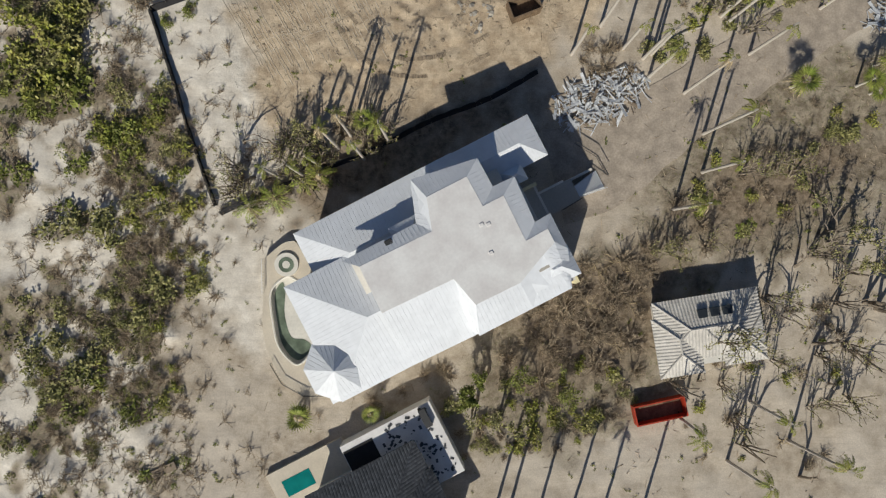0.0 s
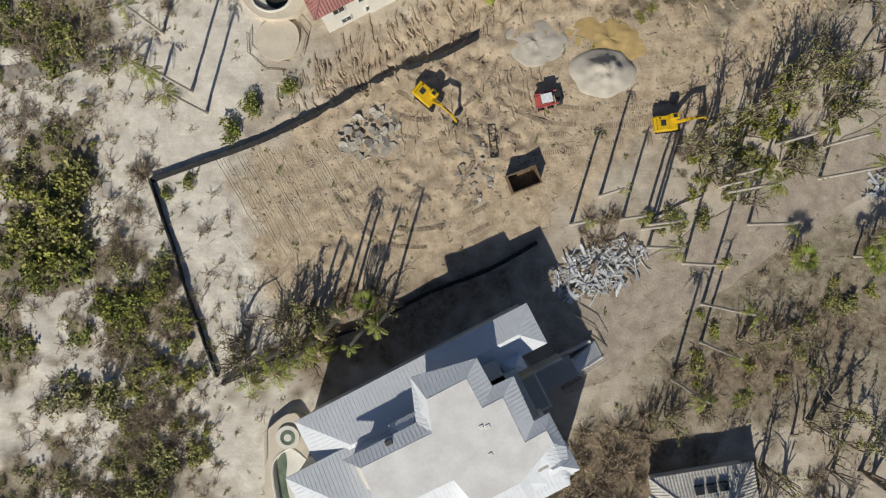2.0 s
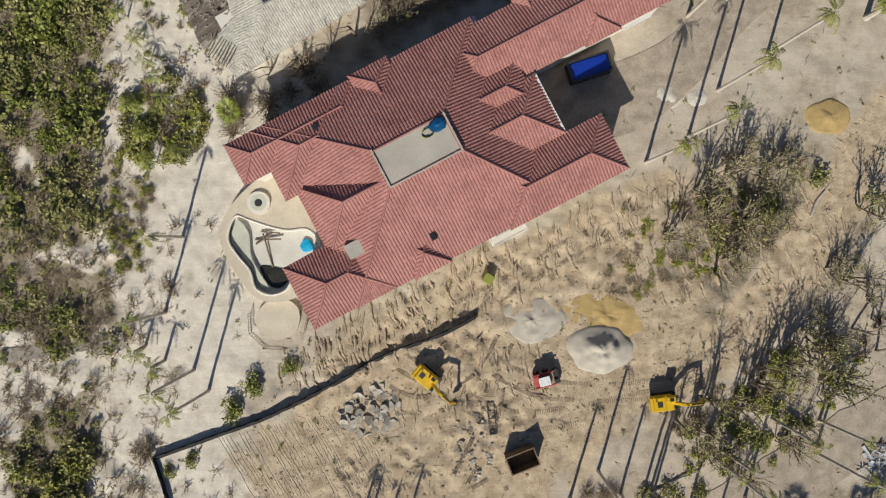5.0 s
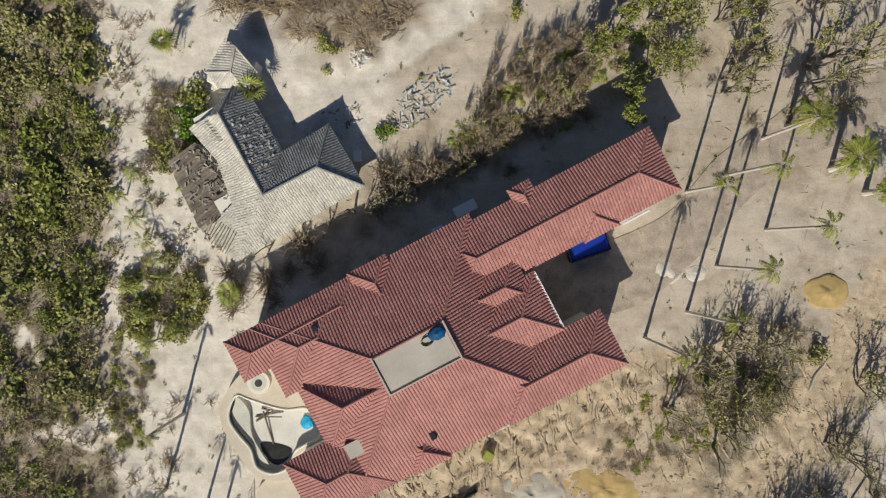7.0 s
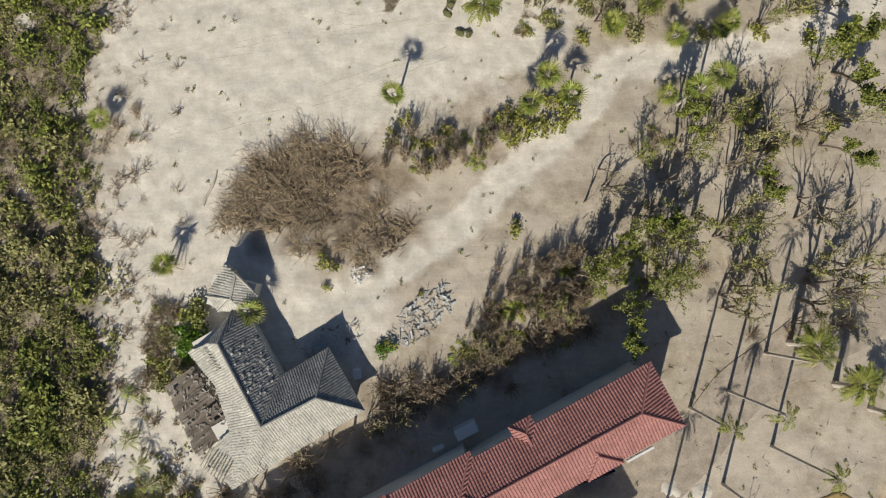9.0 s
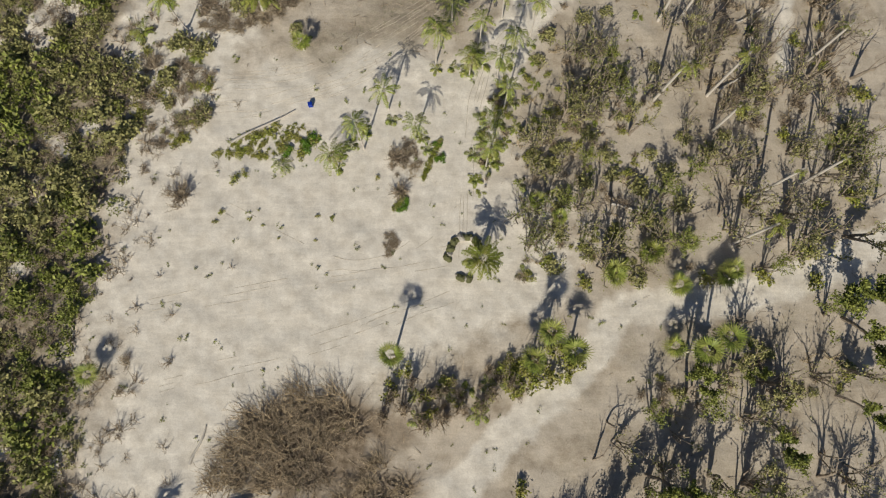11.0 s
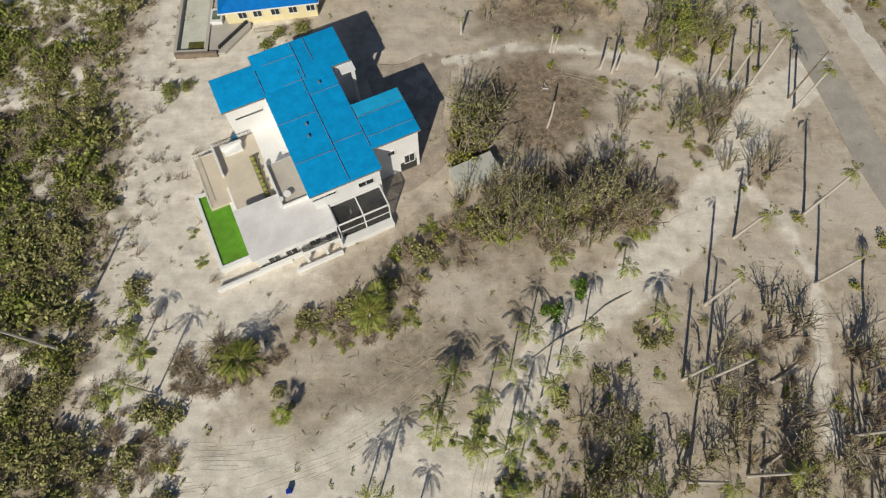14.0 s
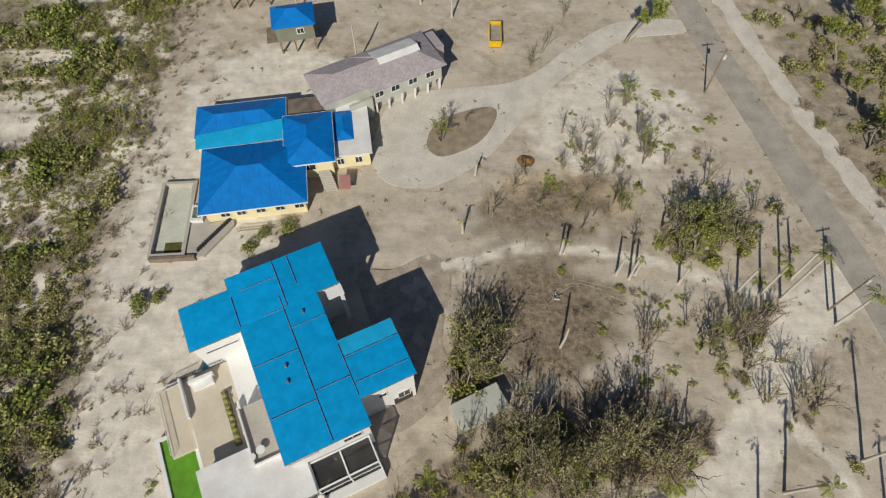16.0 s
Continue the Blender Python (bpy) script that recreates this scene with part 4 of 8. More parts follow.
# stripped boards of the flat western roof, holed and torn
rnd = random.Random(5)
wa, wb, wc, wd = Vector((-14.2, 2.0)), Vector((-10.6, 4.6)), Vector((-5.4, -3.2)), Vector((-9.9, -7.0))
for k in range(22):
    a0, a1, b0, b1 = wa.lerp(wd, k / 22), wa.lerp(wd, (k + 0.93) / 22), wb.lerp(wc, k / 22), wb.lerp(wc, (k + 0.93) / 22)
    lo, hi = (0.0, 1.0) if rnd.random() < 0.7 else sorted((rnd.uniform(0, 0.4), rnd.uniform(0.6, 1.0)))
    bm = bmesh.new()
    z = 3.0 + rnd.uniform(-0.05, 0.06)
    prism(bm, [a0.lerp(b0, lo), a1.lerp(b1, lo), a1.lerp(b1, hi), a0.lerp(b0, hi)], z - 0.05, z)
    bmesh.ops.recalc_face_normals(bm, faces=bm.faces)
    part("roof_board", bm, M["felt"], gh)
bm = bmesh.new()
prism(bm, [wa, wb, wc, wd], 2.2, 2.5)
bmesh.ops.recalc_face_normals(bm, faces=bm.faces)
part("ceiling_slab", bm, M["rubble"], gh, "grey slab bared between the torn boards")
bm = bmesh.new()
for k in range(90):
    p = wa.lerp(wd, rnd.random()).lerp(wb.lerp(wc, rnd.random()), rnd.uniform(0.1, 1.15))
    box(bm, -rnd.uniform(0.05, 0.45), -rnd.uniform(0.03, 0.12), 0, rnd.uniform(0.05, 0.45), rnd.uniform(0.03, 0.12), 0.03, pose(p.x, p.y, 3.1 + rnd.uniform(0, 0.15), rnd.uniform(-10, 10), rnd.uniform(-10, 10), rnd.uniform(0, 180)))
part("roof_debris", bm, M["rubble"], gh)["kind"] = "stuff"
for k in range(9):
    bm = bmesh.new()
    x, y = -8.6 + 0.35 * k, -6.6 - 0.25 * k
    box(bm, -0.05, -1.4, 0, 0.05, 1.4, 0.1, pose(x, y, 3.35 + 0.05 * k, 0, 0, -30 + rnd.uniform(-6, 6)))
    part("roof_batten", bm, M["green_paint"] if k % 2 else M["wood"], gh)
bm = bmesh.new()
for k in range(60):
    t, u = rnd.random() ** 0.7, rnd.random()
    p = Vector(g1).lerp(Vector(g2), 0.1 + 0.75 * t).lerp(Vector(north_e).lerp(Vector(valley), 0.3 + 0.65 * t), 0.1 + 0.8 * u)
    box(bm, -0.12, -0.15, 0, 0.12, rnd.uniform(0.1, 0.2), 0.04, pose(p.x, p.y, p.z + 0.12, rnd.uniform(-10, 10), 27 + rnd.uniform(-10, 10), rnd.uniform(0, 90)))
part("loose_tile", bm, M["white_tile"], gh)["kind"] = "stuff"

# pale tiles shed on the ground beside the damaged house
gr = random.Random(71)
for k in range(46):
    t_ = part("broken_tile", box_bm(-0.22, -0.16, 0, 0.22, 0.16, 0.06), M["white_tile"], None, "")
    t_.matrix_basis = pose(-34.6 + gr.gauss(0, 3.2), 84.0 + gr.gauss(0, 1.6), 0.12, gr.uniform(-12, 12), gr.uniform(-12, 12), gr.uniform(0, 360))
    tagged(t_, "broken pale roof tile lying on the ground", "roof tile", "fallen roof tiles")

# the garage with the white tile roof
ga = thing("garage", 35, -9, 0, 10, "low garage with whitewashed tile hip roof and skylights", "garage")
wall_block(ga, -7.2, -5.6, 5.0, 2.4, 0, 2.8, M["stucco"])
for k, f in enumerate((hip(-7.9, -4.8, 5.7, 3.1, 2.8, 1.25), hip(-8.3, -6.6, -2.6, 1.0, 2.85, 1.05), hip(0.2, -6.2, 5.6, -0.5, 2.85, 0.9))):
    tiled(ga, f, M["white_tile"], M["white_tile"], 0.42, 0.3, 0.07, 0.45, 0, k)
for x in (-2.0, -0.4, 1.2):
    part("skylight", box_bm(x - 0.6, 0.35, 3.0, x + 0.6, 1.5, 3.75, bev=0.05), M["glass"], ga, "dark roof skylight")

# the dark-roofed house at the south
sh = thing("house", -5, -28, 0, 28, "two-storey house with dark shingle roof and pale stained deck", "house")
wall_block(sh, -11.3, -11.3, 2.4, 1.6, 0, 5.0, M["stucco"])
tiled(sh, hip(-12, -12, 3.2, 2.4, 5.0, 3.4), M["slate"], M["slate"], 0.4, 0.38, 0.03, 0.3, 0.06, 3, False)
tiled(sh, hip(-1.5, -6.5, 3.6, -1.5, 5.3, 1.6), M["slate"], M["slate"], 0.4, 0.38, 0.03, 0.3, 0.06, 4, False)
part("roof_deck", box_bm(-6.0, -4.5, 0, 6.8, 5.4, 3.0), M["deck"], sh, "stained pale flat roof deck")
rnd = random.Random(9)
bm = bmesh.new()
for k in range(130):
    x, y = rnd.uniform(-1, 6.4), rnd.uniform(-4, 5.0)
    s = rnd.uniform(0.08, 0.3)
    box(bm, -s, -s * 0.6, 0, s, s * 0.6, 0.05, pose(x, y, 3.01, 0, 0, rnd.uniform(0, 180)))
part("fallen_shingle", bm, M["slate"], sh)["kind"] = "stuff"
part("black_tarpaulin", box_bm(-5.9, 1.6, 3.0, -1.8, 4.6, 3.06), M["fence_cloth"], sh)
part("black_chimney", box_bm(5.0, 2.6, 3.0, 5.9, 5.0, 3.7), M["dark_metal"], sh)
part("terrace", box_bm(-17, 1.0, -0.1, -6.0, 6.0, 0.7), M["pool_deck"], sh)
part("water", box_bm(-15.5, 2.2, 0.7, -11.5, 4.4, 0.73), M["teal_water"], sh, "teal pool water")


# the modern white house under blue tarpaulins
def tarp_sheet(house, x0, y0, x1, y1, z, tone="tarp", seed=0, slope=0.0):
    """A wrinkled sheet with a folded-down hem."""
    nx_, ny_ = max(2, int((x1 - x0) / 0.35)), max(2, int((y1 - y0) / 0.35))
    bm = bmesh.new()
    grid = []
    for j in range(ny_ + 1):
        row = []
        for i in range(nx_ + 1):
            x, y = x0 + (x1 - x0) * i / nx_, y0 + (y1 - y0) * j / ny_
            e = 0.04 * noise.noise((x * 0.7 + seed, y * 0.7, seed)) + 0.022 * noise.noise((x * 2.2, y * 1.1 + seed, seed)) + 0.03
            zz = z + max(0.005, e) + slope * (y - y0)
            if i in (0, nx_) or j in (0, ny_):
                zz -= 0.025
            row.append(bm.verts.new((x, y, zz)))
        grid.append(row)
    for a, b in zip(grid, grid[1:]):
        for i in range(nx_):
            bm.faces.new((a[i], a[i + 1], b[i + 1], b[i])).smooth = True
    return part("tarpaulin", bm, M[tone], house)


def battens(house, lines, z):
    for a, b in lines:
        bm = bmesh.new()
        tube(bm, [(*a, z), (*b, z)], 0.055, 4)
        part("batten", bm, M["batten"], house)


bh = thing("house", -22, 217, 0, 25, "modern white two-storey house with flat roofs under blue tarpaulins", "house")
for x0, y0, x1, y1, z in ((-2.0, -14.7, 7.8, 10.7, 9.2), (7.0, 4.2, 10.8, 10.7, 9.2), (-8.5, 3.2, -2, 9.0, 9.2), (7.5, -11.3, 15.1, -3.8, 9.2), (-12.4, -18.0, -0.6, -10.6, 5.1), (-6.2, -12.6, -2, -5.0, 5.4), (-6.2, -5.0, -2, 3.2, 3.1)):
    wall_block(bh, x0, y0, x1, y1, 0, z, M["white"])
for x0, y0, x1, y1 in ((-2.3, -15.0, 8.1, 11.0), (8.1, 4.0, 11.1, 11.0), (-8.8, 3.0, -2.3, 9.3), (8.1, -11.6, 15.4, -3.6)):
    part("roof", box_bm(x0, y0, 9.2, x1, y1, 9.46), M["tarp"], bh)
    fascia(bh, x0, y0, x1, y1, 9.42, M["wood"], 0.2, 0.06)
part("roof", box_bm(-12.7, -18.4, 5.1, -6.2, -10.0, 5.4), M["deck"], bh, "flat white membrane roof")
part("roof", box_bm(-6.2, -18.4, 5.1, -0.4, -12.6, 5.4), M["deck"], bh, "flat white membrane roof")
tarp_sheet(bh, -2.35, -15.05, 3.6, 3.6, 9.47, seed=1)
tarp_sheet(bh, 3.4, -15.05, 8.15, 6.0, 9.49, seed=2)
tarp_sheet(bh, -2.3, 3.4, 4.2, 11.05, 9.5, seed=3)
tarp_sheet(bh, 4.1, 5.9, 11.15, 11.05, 9.48, seed=4)
tarp_sheet(bh, 8.1, 4.0, 11.1, 6.0, 9.47, seed=5)
tarp_sheet(bh, -8.85, 2.95, -2.2, 8.0, 9.48, seed=6)
tarp_sheet(bh, 8.0, -11.65, 15.45, -6.0, 9.5, seed=7)
tarp_sheet(bh, 8.1, -6.1, 15.4, -3.55, 9.47, "tarp_light", 8)
battens(bh, (((3.5, -14.8), (3.5, 5.5)), ((-2.2, -9.5), (3.4, -9.5)), ((-2.2, -2.5), (3.4, -2.5)), ((3.6, -8.5), (8.0, -8.5)), ((3.6, 0.5), (8.0, 0.5)), ((0.8, 3.6), (4.0, 3.6)), ((4.1, 3.8), (4.1, 10.8)), ((6.2, 6.2), (6.2, 10.8)), ((-2.2, 3.4), (-2.2, 8.0)), ((8.2, -6.0), (15.2, -6.0)), ((8.1, -11.2), (8.1, -4)), ((8.3, -9.6), (15.2, -9.6)), ((-1, 8.4), (4, 8.4))), 9.6)
for x, y in ((1.0, -6.0), (5.6, 2.0), (1.4, -4.0)):
    part("roof_pipe", box_bm(x - 0.16, y - 0.22, 9.5, x + 0.16, y + 0.22, 9.85, bev=0.04), M["batten"], bh)
# small roof terrace with two round tables
for x, y, r in ((-4.9, -11.1, 0.55), (-6.0, -11.5, 0.42)):
    bm = bmesh.new()
    bmesh.ops.create_cone(bm, cap_ends=True, segments=20, radius1=r, radius2=r, depth=0.05, matrix=pose(x, y, 6.15))
    tube(bm, [(x, y, 5.38), (x, y, 6.13)], 0.06, 6)
    part("round_table", bm, M["white"], bh)
part("terrace_floor", box_bm(-6.0, -12.4, 5.4, -2.3, -5.1, 5.43), M["concrete"], bh, "grey roof terrace floor")
part("terrace_wall", box_bm(-6.2, -12.6, 5.3, -6.0, -5.0, 6.0), M["white"], bh)
part("terrace_wall", box_bm(-6.0, -12.6, 5.3, -2.4, -12.4, 6.0), M["white"], bh)
rail(bh, [(-15.8, -5.8), (-15.8, 3.2), (-12.6, 3.3)], 1.6, M["white"])
rail(bh, [(-12.4, 3.0), (-6.5, 3.0)], 3.0, M["dark_metal"])
for k in range(9):
    part("planter_shrub", box_bm(-7.9, -8.4 + k * 0.8, 3.35, -7.3, -7.9 + k * 0.8, 3.6 + 0.2 * (k % 3), bev=0.12), M["leaf"], bh)
# screened lanai
lan = thing("screen_cage", -22, 217, 0, 25, "white-framed screened lanai attached to the modern house", "screen cage")
bm = bmesh.new()
for x in (-0.3, 3.5, 7.3):
    box(bm, x - 0.09, -18.3, 4.9, x + 0.09, -14.8, 5.1)
    box(bm, x - 0.09, -18.3, 1.2, x + 0.09, -18.12, 5.0)
for y in (-18.2, -14.9):
    box(bm, -0.4, y - 0.09, 4.92, 7.4, y + 0.09, 5.12)
box(bm, -0.4, -18.3, 2.9, 7.4, -18.16, 3.05)
part("frame", bm, M["white"], lan)
part("screen", box_bm(-0.2, -18.1, 4.82, 7.2, -15.0, 4.86), M["screen"], lan, "see-through dark insect screen")
part("screen", box_bm(-0.2, -18.24, 1.2, 7.2, -18.2, 4.9), M["screen"], lan, "see-through dark insect screen")
part("table", box_bm(1.4, -17.0, 0.5, 3.0, -16.0, 1.25, bev=0.05), M["wood"], lan)
part("cabinet", box_bm(4.4, -16.2, 0.5, 6.8, -15.2, 1.5, bev=0.05), M["concrete"], lan)
part("base_wall", box_bm(-0.6, -19.4, -0.1, 7.4, -18.3, 1.2), M["white"], lan)
part("floor_slab", box_bm(-0.5, -18.3, -0.1, 7.4, -15.0, 0.5), M["concrete"], lan)
# carport strip below the low roof
part("pergola_beam", box_bm(-6.2, -19.4, 3.3, -0.7, -19.2, 3.6), M["white"], bh)
part("pergola_beam", box_bm(-12.4, -18.9, 2.6, -6.2, -18.6, 3.0), M["white"], bh)
for x in (-6.0, -3.1, -0.8):
    part("column", box_bm(x - 0.2, -19.45, 0, x + 0.2, -19.1, 3.3), M["white"], bh)
bm = bmesh.new()
box(bm, -6.1, -19.2, 3.5, -0.8, -18.3, 3.56)
part("porch_screen", bm, M["screen"], bh)
part("porch_roof", box_bm(-12.3, -18.6, 2.8, -6.3, -18.3, 2.9), M["dark_metal"], bh)
# terraces, pool and garden walls
part("terrace", box_bm(-12.4, -10.3, 0, -2.0, 3.0, 3.0), M["pool_deck"], bh, "tan upper terrace")
part("terrace", box_bm(-16.0, -6, 0, -12.4, 3.4, 1.6), M["pool_deck"], bh)
part("parapet", box_bm(-12.6, -2.6, 3.0, -12.3, 3.0, 3.9), M["white"], bh)
part("parapet", box_bm(-6.4, -10.3, 3.0, -6.1, -3.3, 3.95), M["white"], bh)
part("planter", box_bm(-8.0, -8.5, 3.0, -7.2, -1.0, 3.35), M["wood"], bh)
part("stair_wall", box_bm(-11.4, 1.6, 3.0, -8.2, 2.0, 4.1), M["white"], bh)
for k in range(8):
    part("step", box_bm(-11.2 + k * 0.35, 0.6, 3.0, -10.85 + k * 0.35, 1.6, 3.08 + 0.1 * k), M["white"], bh)
bp_ = thing("swimming_pool", -22, 217, 0, 25, "rectangular raised pool full of bright algae-green water", "pool")
bm = bmesh.new()
for a in ((-17.7, -15.6, -17.2, -2.6), (-13.3, -15.6, -12.8, -2.6), (-17.2, -15.6, -13.3, -15.1), (-17.2, -3.1, -13.3, -2.6)):
    box(bm, a[0], a[1], -0.1, a[2], a[3], 1.35)
part("pool_wall", bm, M["white"], bp_)
part("water", box_bm(-17.2, -15.1, 0.2, -13.3, -3.1, 1.1), M["green_water"], bp_, "bright green algae water")
part("spa", box_bm(-12.8, -7.7, 0, -10.7, -3.6, 1.9, bev=0.06), M["white"], bp_)
part("spa_water", box_bm(-12.4, -7.2, 1.9, -11.2, -5.6, 1.93), M["murky_water"], bp_)
part("garden_wall", box_bm(-19.0, -18.2, -0.1, -8.0, -17.8, 1.0), M["white"], bp_)
part("garden_wall", box_bm(-8.0, -20.2, -0.1, -1.0, -19.8, 0.8), M["white"], bp_)
for x, y, z, w, h, a in ((-0.4, -14.72, 7.6, 3.4, 0.5, -90), (10.8, -11.32, 5.6, 1.0, 1.0, -90), (13.5, -11.32, 2.0, 1.6, 2.0, -90), (-5.4, 3.18, 6.8, 4.2, 0.45, -90), (5.6, -14.72, 6.4, 2.2, 1.2, -90)):
    window(bh, x, y, z, w, h, a)
for x in (-10, -7.5, -4, -1.6):
    window(bh, x, -18.02, 2.2, 1.6, 1.5, -90)
window(bh, -8.52, 6, 5.5, 2.4, 1.6, 180)
# dark sheet on the wall, painting the shade inside the open garage
part("garage_opening", box_bm(12.0, -11.36, 0.1, 14.6, -11.31, 2.3), M["dark_metal"], bh)
part("canopy", box_bm(9.2, 2.6, 8.6, 11.4, 4.6, 8.9), M["white"], bh)
part("column", box_bm(10.8, 3.0, 0, 11.3, 3.5, 8.6), M["white"], bh)

# the cream house under blue tarpaulins
ch = thing("house", -25, 255, 0, 8, "cream single-storey house with hip roofs under blue tarpaulins", "house")
for x0, y0, x1, y1, z in ((-14.9, 0.6, -1, 9.2, 3.6), (-13.4, -12.2, 2.0, -0.4, 3.6), (-0.6, -5.6, 6.8, 4.2, 4.4), (6.5, -4.2, 12.9, 6.8, 3.2)):
    wall_block(ch, x0, y0, x1, y1, 0, z, M["cream"])
for f, tone in ((hip(-15.6, 2.6, -0.4, 9.9, 3.6, 1.5), "tarp_deep"), (hip(-14.2, -13.0, 2.6, 0.2, 3.6, 2.6), "tarp_deep"), (hip(-0.8, -6.2, 7.4, 4.7, 4.4, 1.6), "tarp_deep"), (hip(7.4, -1.3, 10.7, 5.3, 3.45, 0.7), "tarp_deep")):
    roof = part("roof", slopes_mesh(f, 0.14), M[tone], ch, "hip roof wrapped in blue tarpaulin")
    for face in f:
        tagged(part_mesh("tarpaulin_fold", rows_mesh("tarpaulin_fold", [face], 1.5, 0.16, 0.02), M[tone], roof), kind="stuff")
part("tarpaulin", slopes_mesh([[(-15.2, 0.2, 3.75), (-0.8, 0.0, 4.2), (-0.8, 4.0, 4.7), (-15.3, 3.1, 3.9)]], 0.1), M["tarp_light"], ch, "lighter blue tarpaulin strip")
for x0, y0, x1, y1, z in ((-15.6, 2.6, -0.4, 9.9, 3.6), (-14.2, -13.0, 2.6, 0.2, 3.6), (-0.8, -6.2, 7.4, 4.7, 4.4)):
    fascia(ch, x0, y0, x1, y1, z, M["white"], 0.25, 0.05)
part("roof_deck", box_bm(6.9, -4.6, 3.2, 13.4, 7.3, 3.45), M["deck"], ch, "flat pale roof over the entrance wing")
part("felt_roof", box_bm(-0.4, 5.0, 3.0, 6.4, 9.6, 3.3), M["felt"], ch, "bare brown flat roof")
bm = bmesh.new()
prism(bm, [(-16.6, -18.4), (-14.0, -18.4), (-9.6, -13.4), (-9.6, -12.4), (-13.4, -12.4), (-13.4, -2.6), (-16.6, -3.6)], -0.1, 0.55)
part("terrace", bm, M["concrete"], ch, "pale grey pool patio")
for x in (-10.5, -8, -5, -2, 1):
    window(ch, x, -12.22, 1.4, 1.4, 1.5, -90)
for x in (8, 11):
    window(ch, x, -4.22, 1.0, 1.1, 1.4, -90)
window(ch, 3, -5.62, 2.2, 2, 1.5, -90)
for y in (-11, -6):
    window(ch, -13.42, y, 1.2, 1.6, 1.6, 180)
for k in range(9):
    part("step", box_bm(4.2 + 0.1 * k, -6.0 - 0.34 * k, -0.1, 6.2 + 0.1 * k, -5.66 - 0.34 * k, 1.7 - 0.18 * k), M["concrete"], ch)
part("porch_roof", slopes_mesh([[(7.4, -9.6, 1.5), (9.2, -9.9, 1.5), (9.4, -7.6, 2.2), (7.6, -7.3, 2.2)]]), M["red_tile"], ch, "small fallen red-tiled porch roof")
rail(ch, [(-9, -14.4), (-3, -14.6), (0.5, -14.0)], 0.0, M["wood"])
cp = thing("swimming_pool", -25, 255, 0, 3, "drained rectangular pool with a patch of green water", "pool")
bm = bmesh.new()
for a in ((-20.9, -19.4, -20.4, -5.2), (-15.7, -19.4, -15.2, -5.2), (-20.4, -19.4, -15.7, -18.9), (-20.4, -5.7, -15.7, -5.2)):
    box(bm, a[0], a[1], -0.1, a[2], a[3], 0.85)
part("pool_wall", bm, M["concrete"], cp)
part("pool_floor", box_bm(-20.4, -18.9, -0.1, -15.7, -5.7, 0.1), M["pool_plaster"], cp)
part("water", box_bm(-18.8, -18.9, 0.1, -16.2, -16.6, 0.14), M["olive_water"], cp)
part("spa", box_bm(-15.2, -13.4, -0.1, -13.2, -10.4, 1.2), M["white"], cp)
part("spa_water", box_bm(-14.9, -12.9, 1.2, -13.5, -10.9, 1.23), M["murky_water"], cp)
part("end_wall", box_bm(-20.6, -20.0, -0.1, -13.6, -19.5, 1.0), M["wood"], cp)
for k in range(14):
    part("wall_step", box_bm(-9.3 - 0.32 * k, -13.6 - 0.4 * k, -0.1, -9.0 - 0.32 * k, -12.9 - 0.4 * k, 0.9), M["dark_metal"], cp)


# the raised lilac-roofed house
lh = thing("house", -10, 269, 0, 28, "raised house with lilac-grey shingle roof and pale siding", "house")
for x0, y0, x1, y1, z0 in ((-11.9, -2.4, 9.4, 4.7, 0.0), (-3.4, -3.9, 9.7, 4.6, 2.6)):
    wall_block(lh, x0, y0, x1, y1, z0, 5.95, M["grey_siding"])
for k, f in enumerate((hip(-12.6, -3.1, 6, 5.3, 5.95, 1.6), hip(-4.1, -4.6, 10.4, 5.3, 5.98, 2.1))):
    tiled(lh, f, M["lilac_shingle"], M["lilac_shingle"], 0.5, 0.48, 0.02, 0.35, 0, k, False)
part("roof", slopes_mesh([[(-0.8, 0.35, 8.16), (7.3, 0.35, 8.16), (7.3, 3.8, 6.76), (-0.8, 3.8, 6.76)], [(-0.6, -0.8, 7.68), (7.2, -0.8, 7.68), (7.2, 0.35, 8.16), (-0.6, 0.35, 8.16)]], 0.05), M["deck"], lh, "white patched roof section")
for x in (-2.5, 0.6, 4.0, 7.4):
    window(lh, x, -3.92, 3.9, 1.6, 1.2, -90)
for x in (-3.2, -0.8, 1.8, 4.4, 7.0, 9.4):
    part("post", box_bm(x - 0.15, -3.8, 0, x + 0.15, -3.5, 2.6), M["white"], lh)
part("arch_wall", box_bm(-8.2, -4.4, 0, -4.0, -3.9, 4.6), M["grey_siding"], lh)
part("annex", box_bm(9.5, 0.5, 0, 12.6, 5.0, 5.4), M["lilac_shingle"], lh)

# huts on stilts under blue tarpaulins
for hx, hy, w in ((-27.2, 282.8, 8.0), (-38.5, 296, 9.0)):
    st = thing("stilt_house", hx, hy, 0, 11, "small sage-green house on timber stilts under blue tarpaulin", "house", "stilt houses")
    wall_block(st, -w / 2 + 0.5, -2.7, w / 2 - 0.5, 2.7, 2.8, 6.3, M["green_paint"])
    part("roof", slopes_mesh(hip(-w / 2, -3.2, w / 2, 3.2, 6.3, 1.6), 0.14), M["tarp_deep"], st, "hip roof wrapped in blue tarpaulin")
    for x in (-w / 2 + 0.8, -0.5, w / 2 - 0.8):
        for y in (-2.4, 2.4):
            part("stilt", box_bm(x - 0.15, y - 0.15, 0, x + 0.15, y + 0.15, 2.8), M["wood"], st)
    part("porch", box_bm(-w / 2 - 1.6, -2.2, 2.5, -w / 2 + 0.5, 2.2, 2.7), M["wood"], st)
    window(st, 1.0, -2.72, 4.3, 1.2, 1.1, -90)


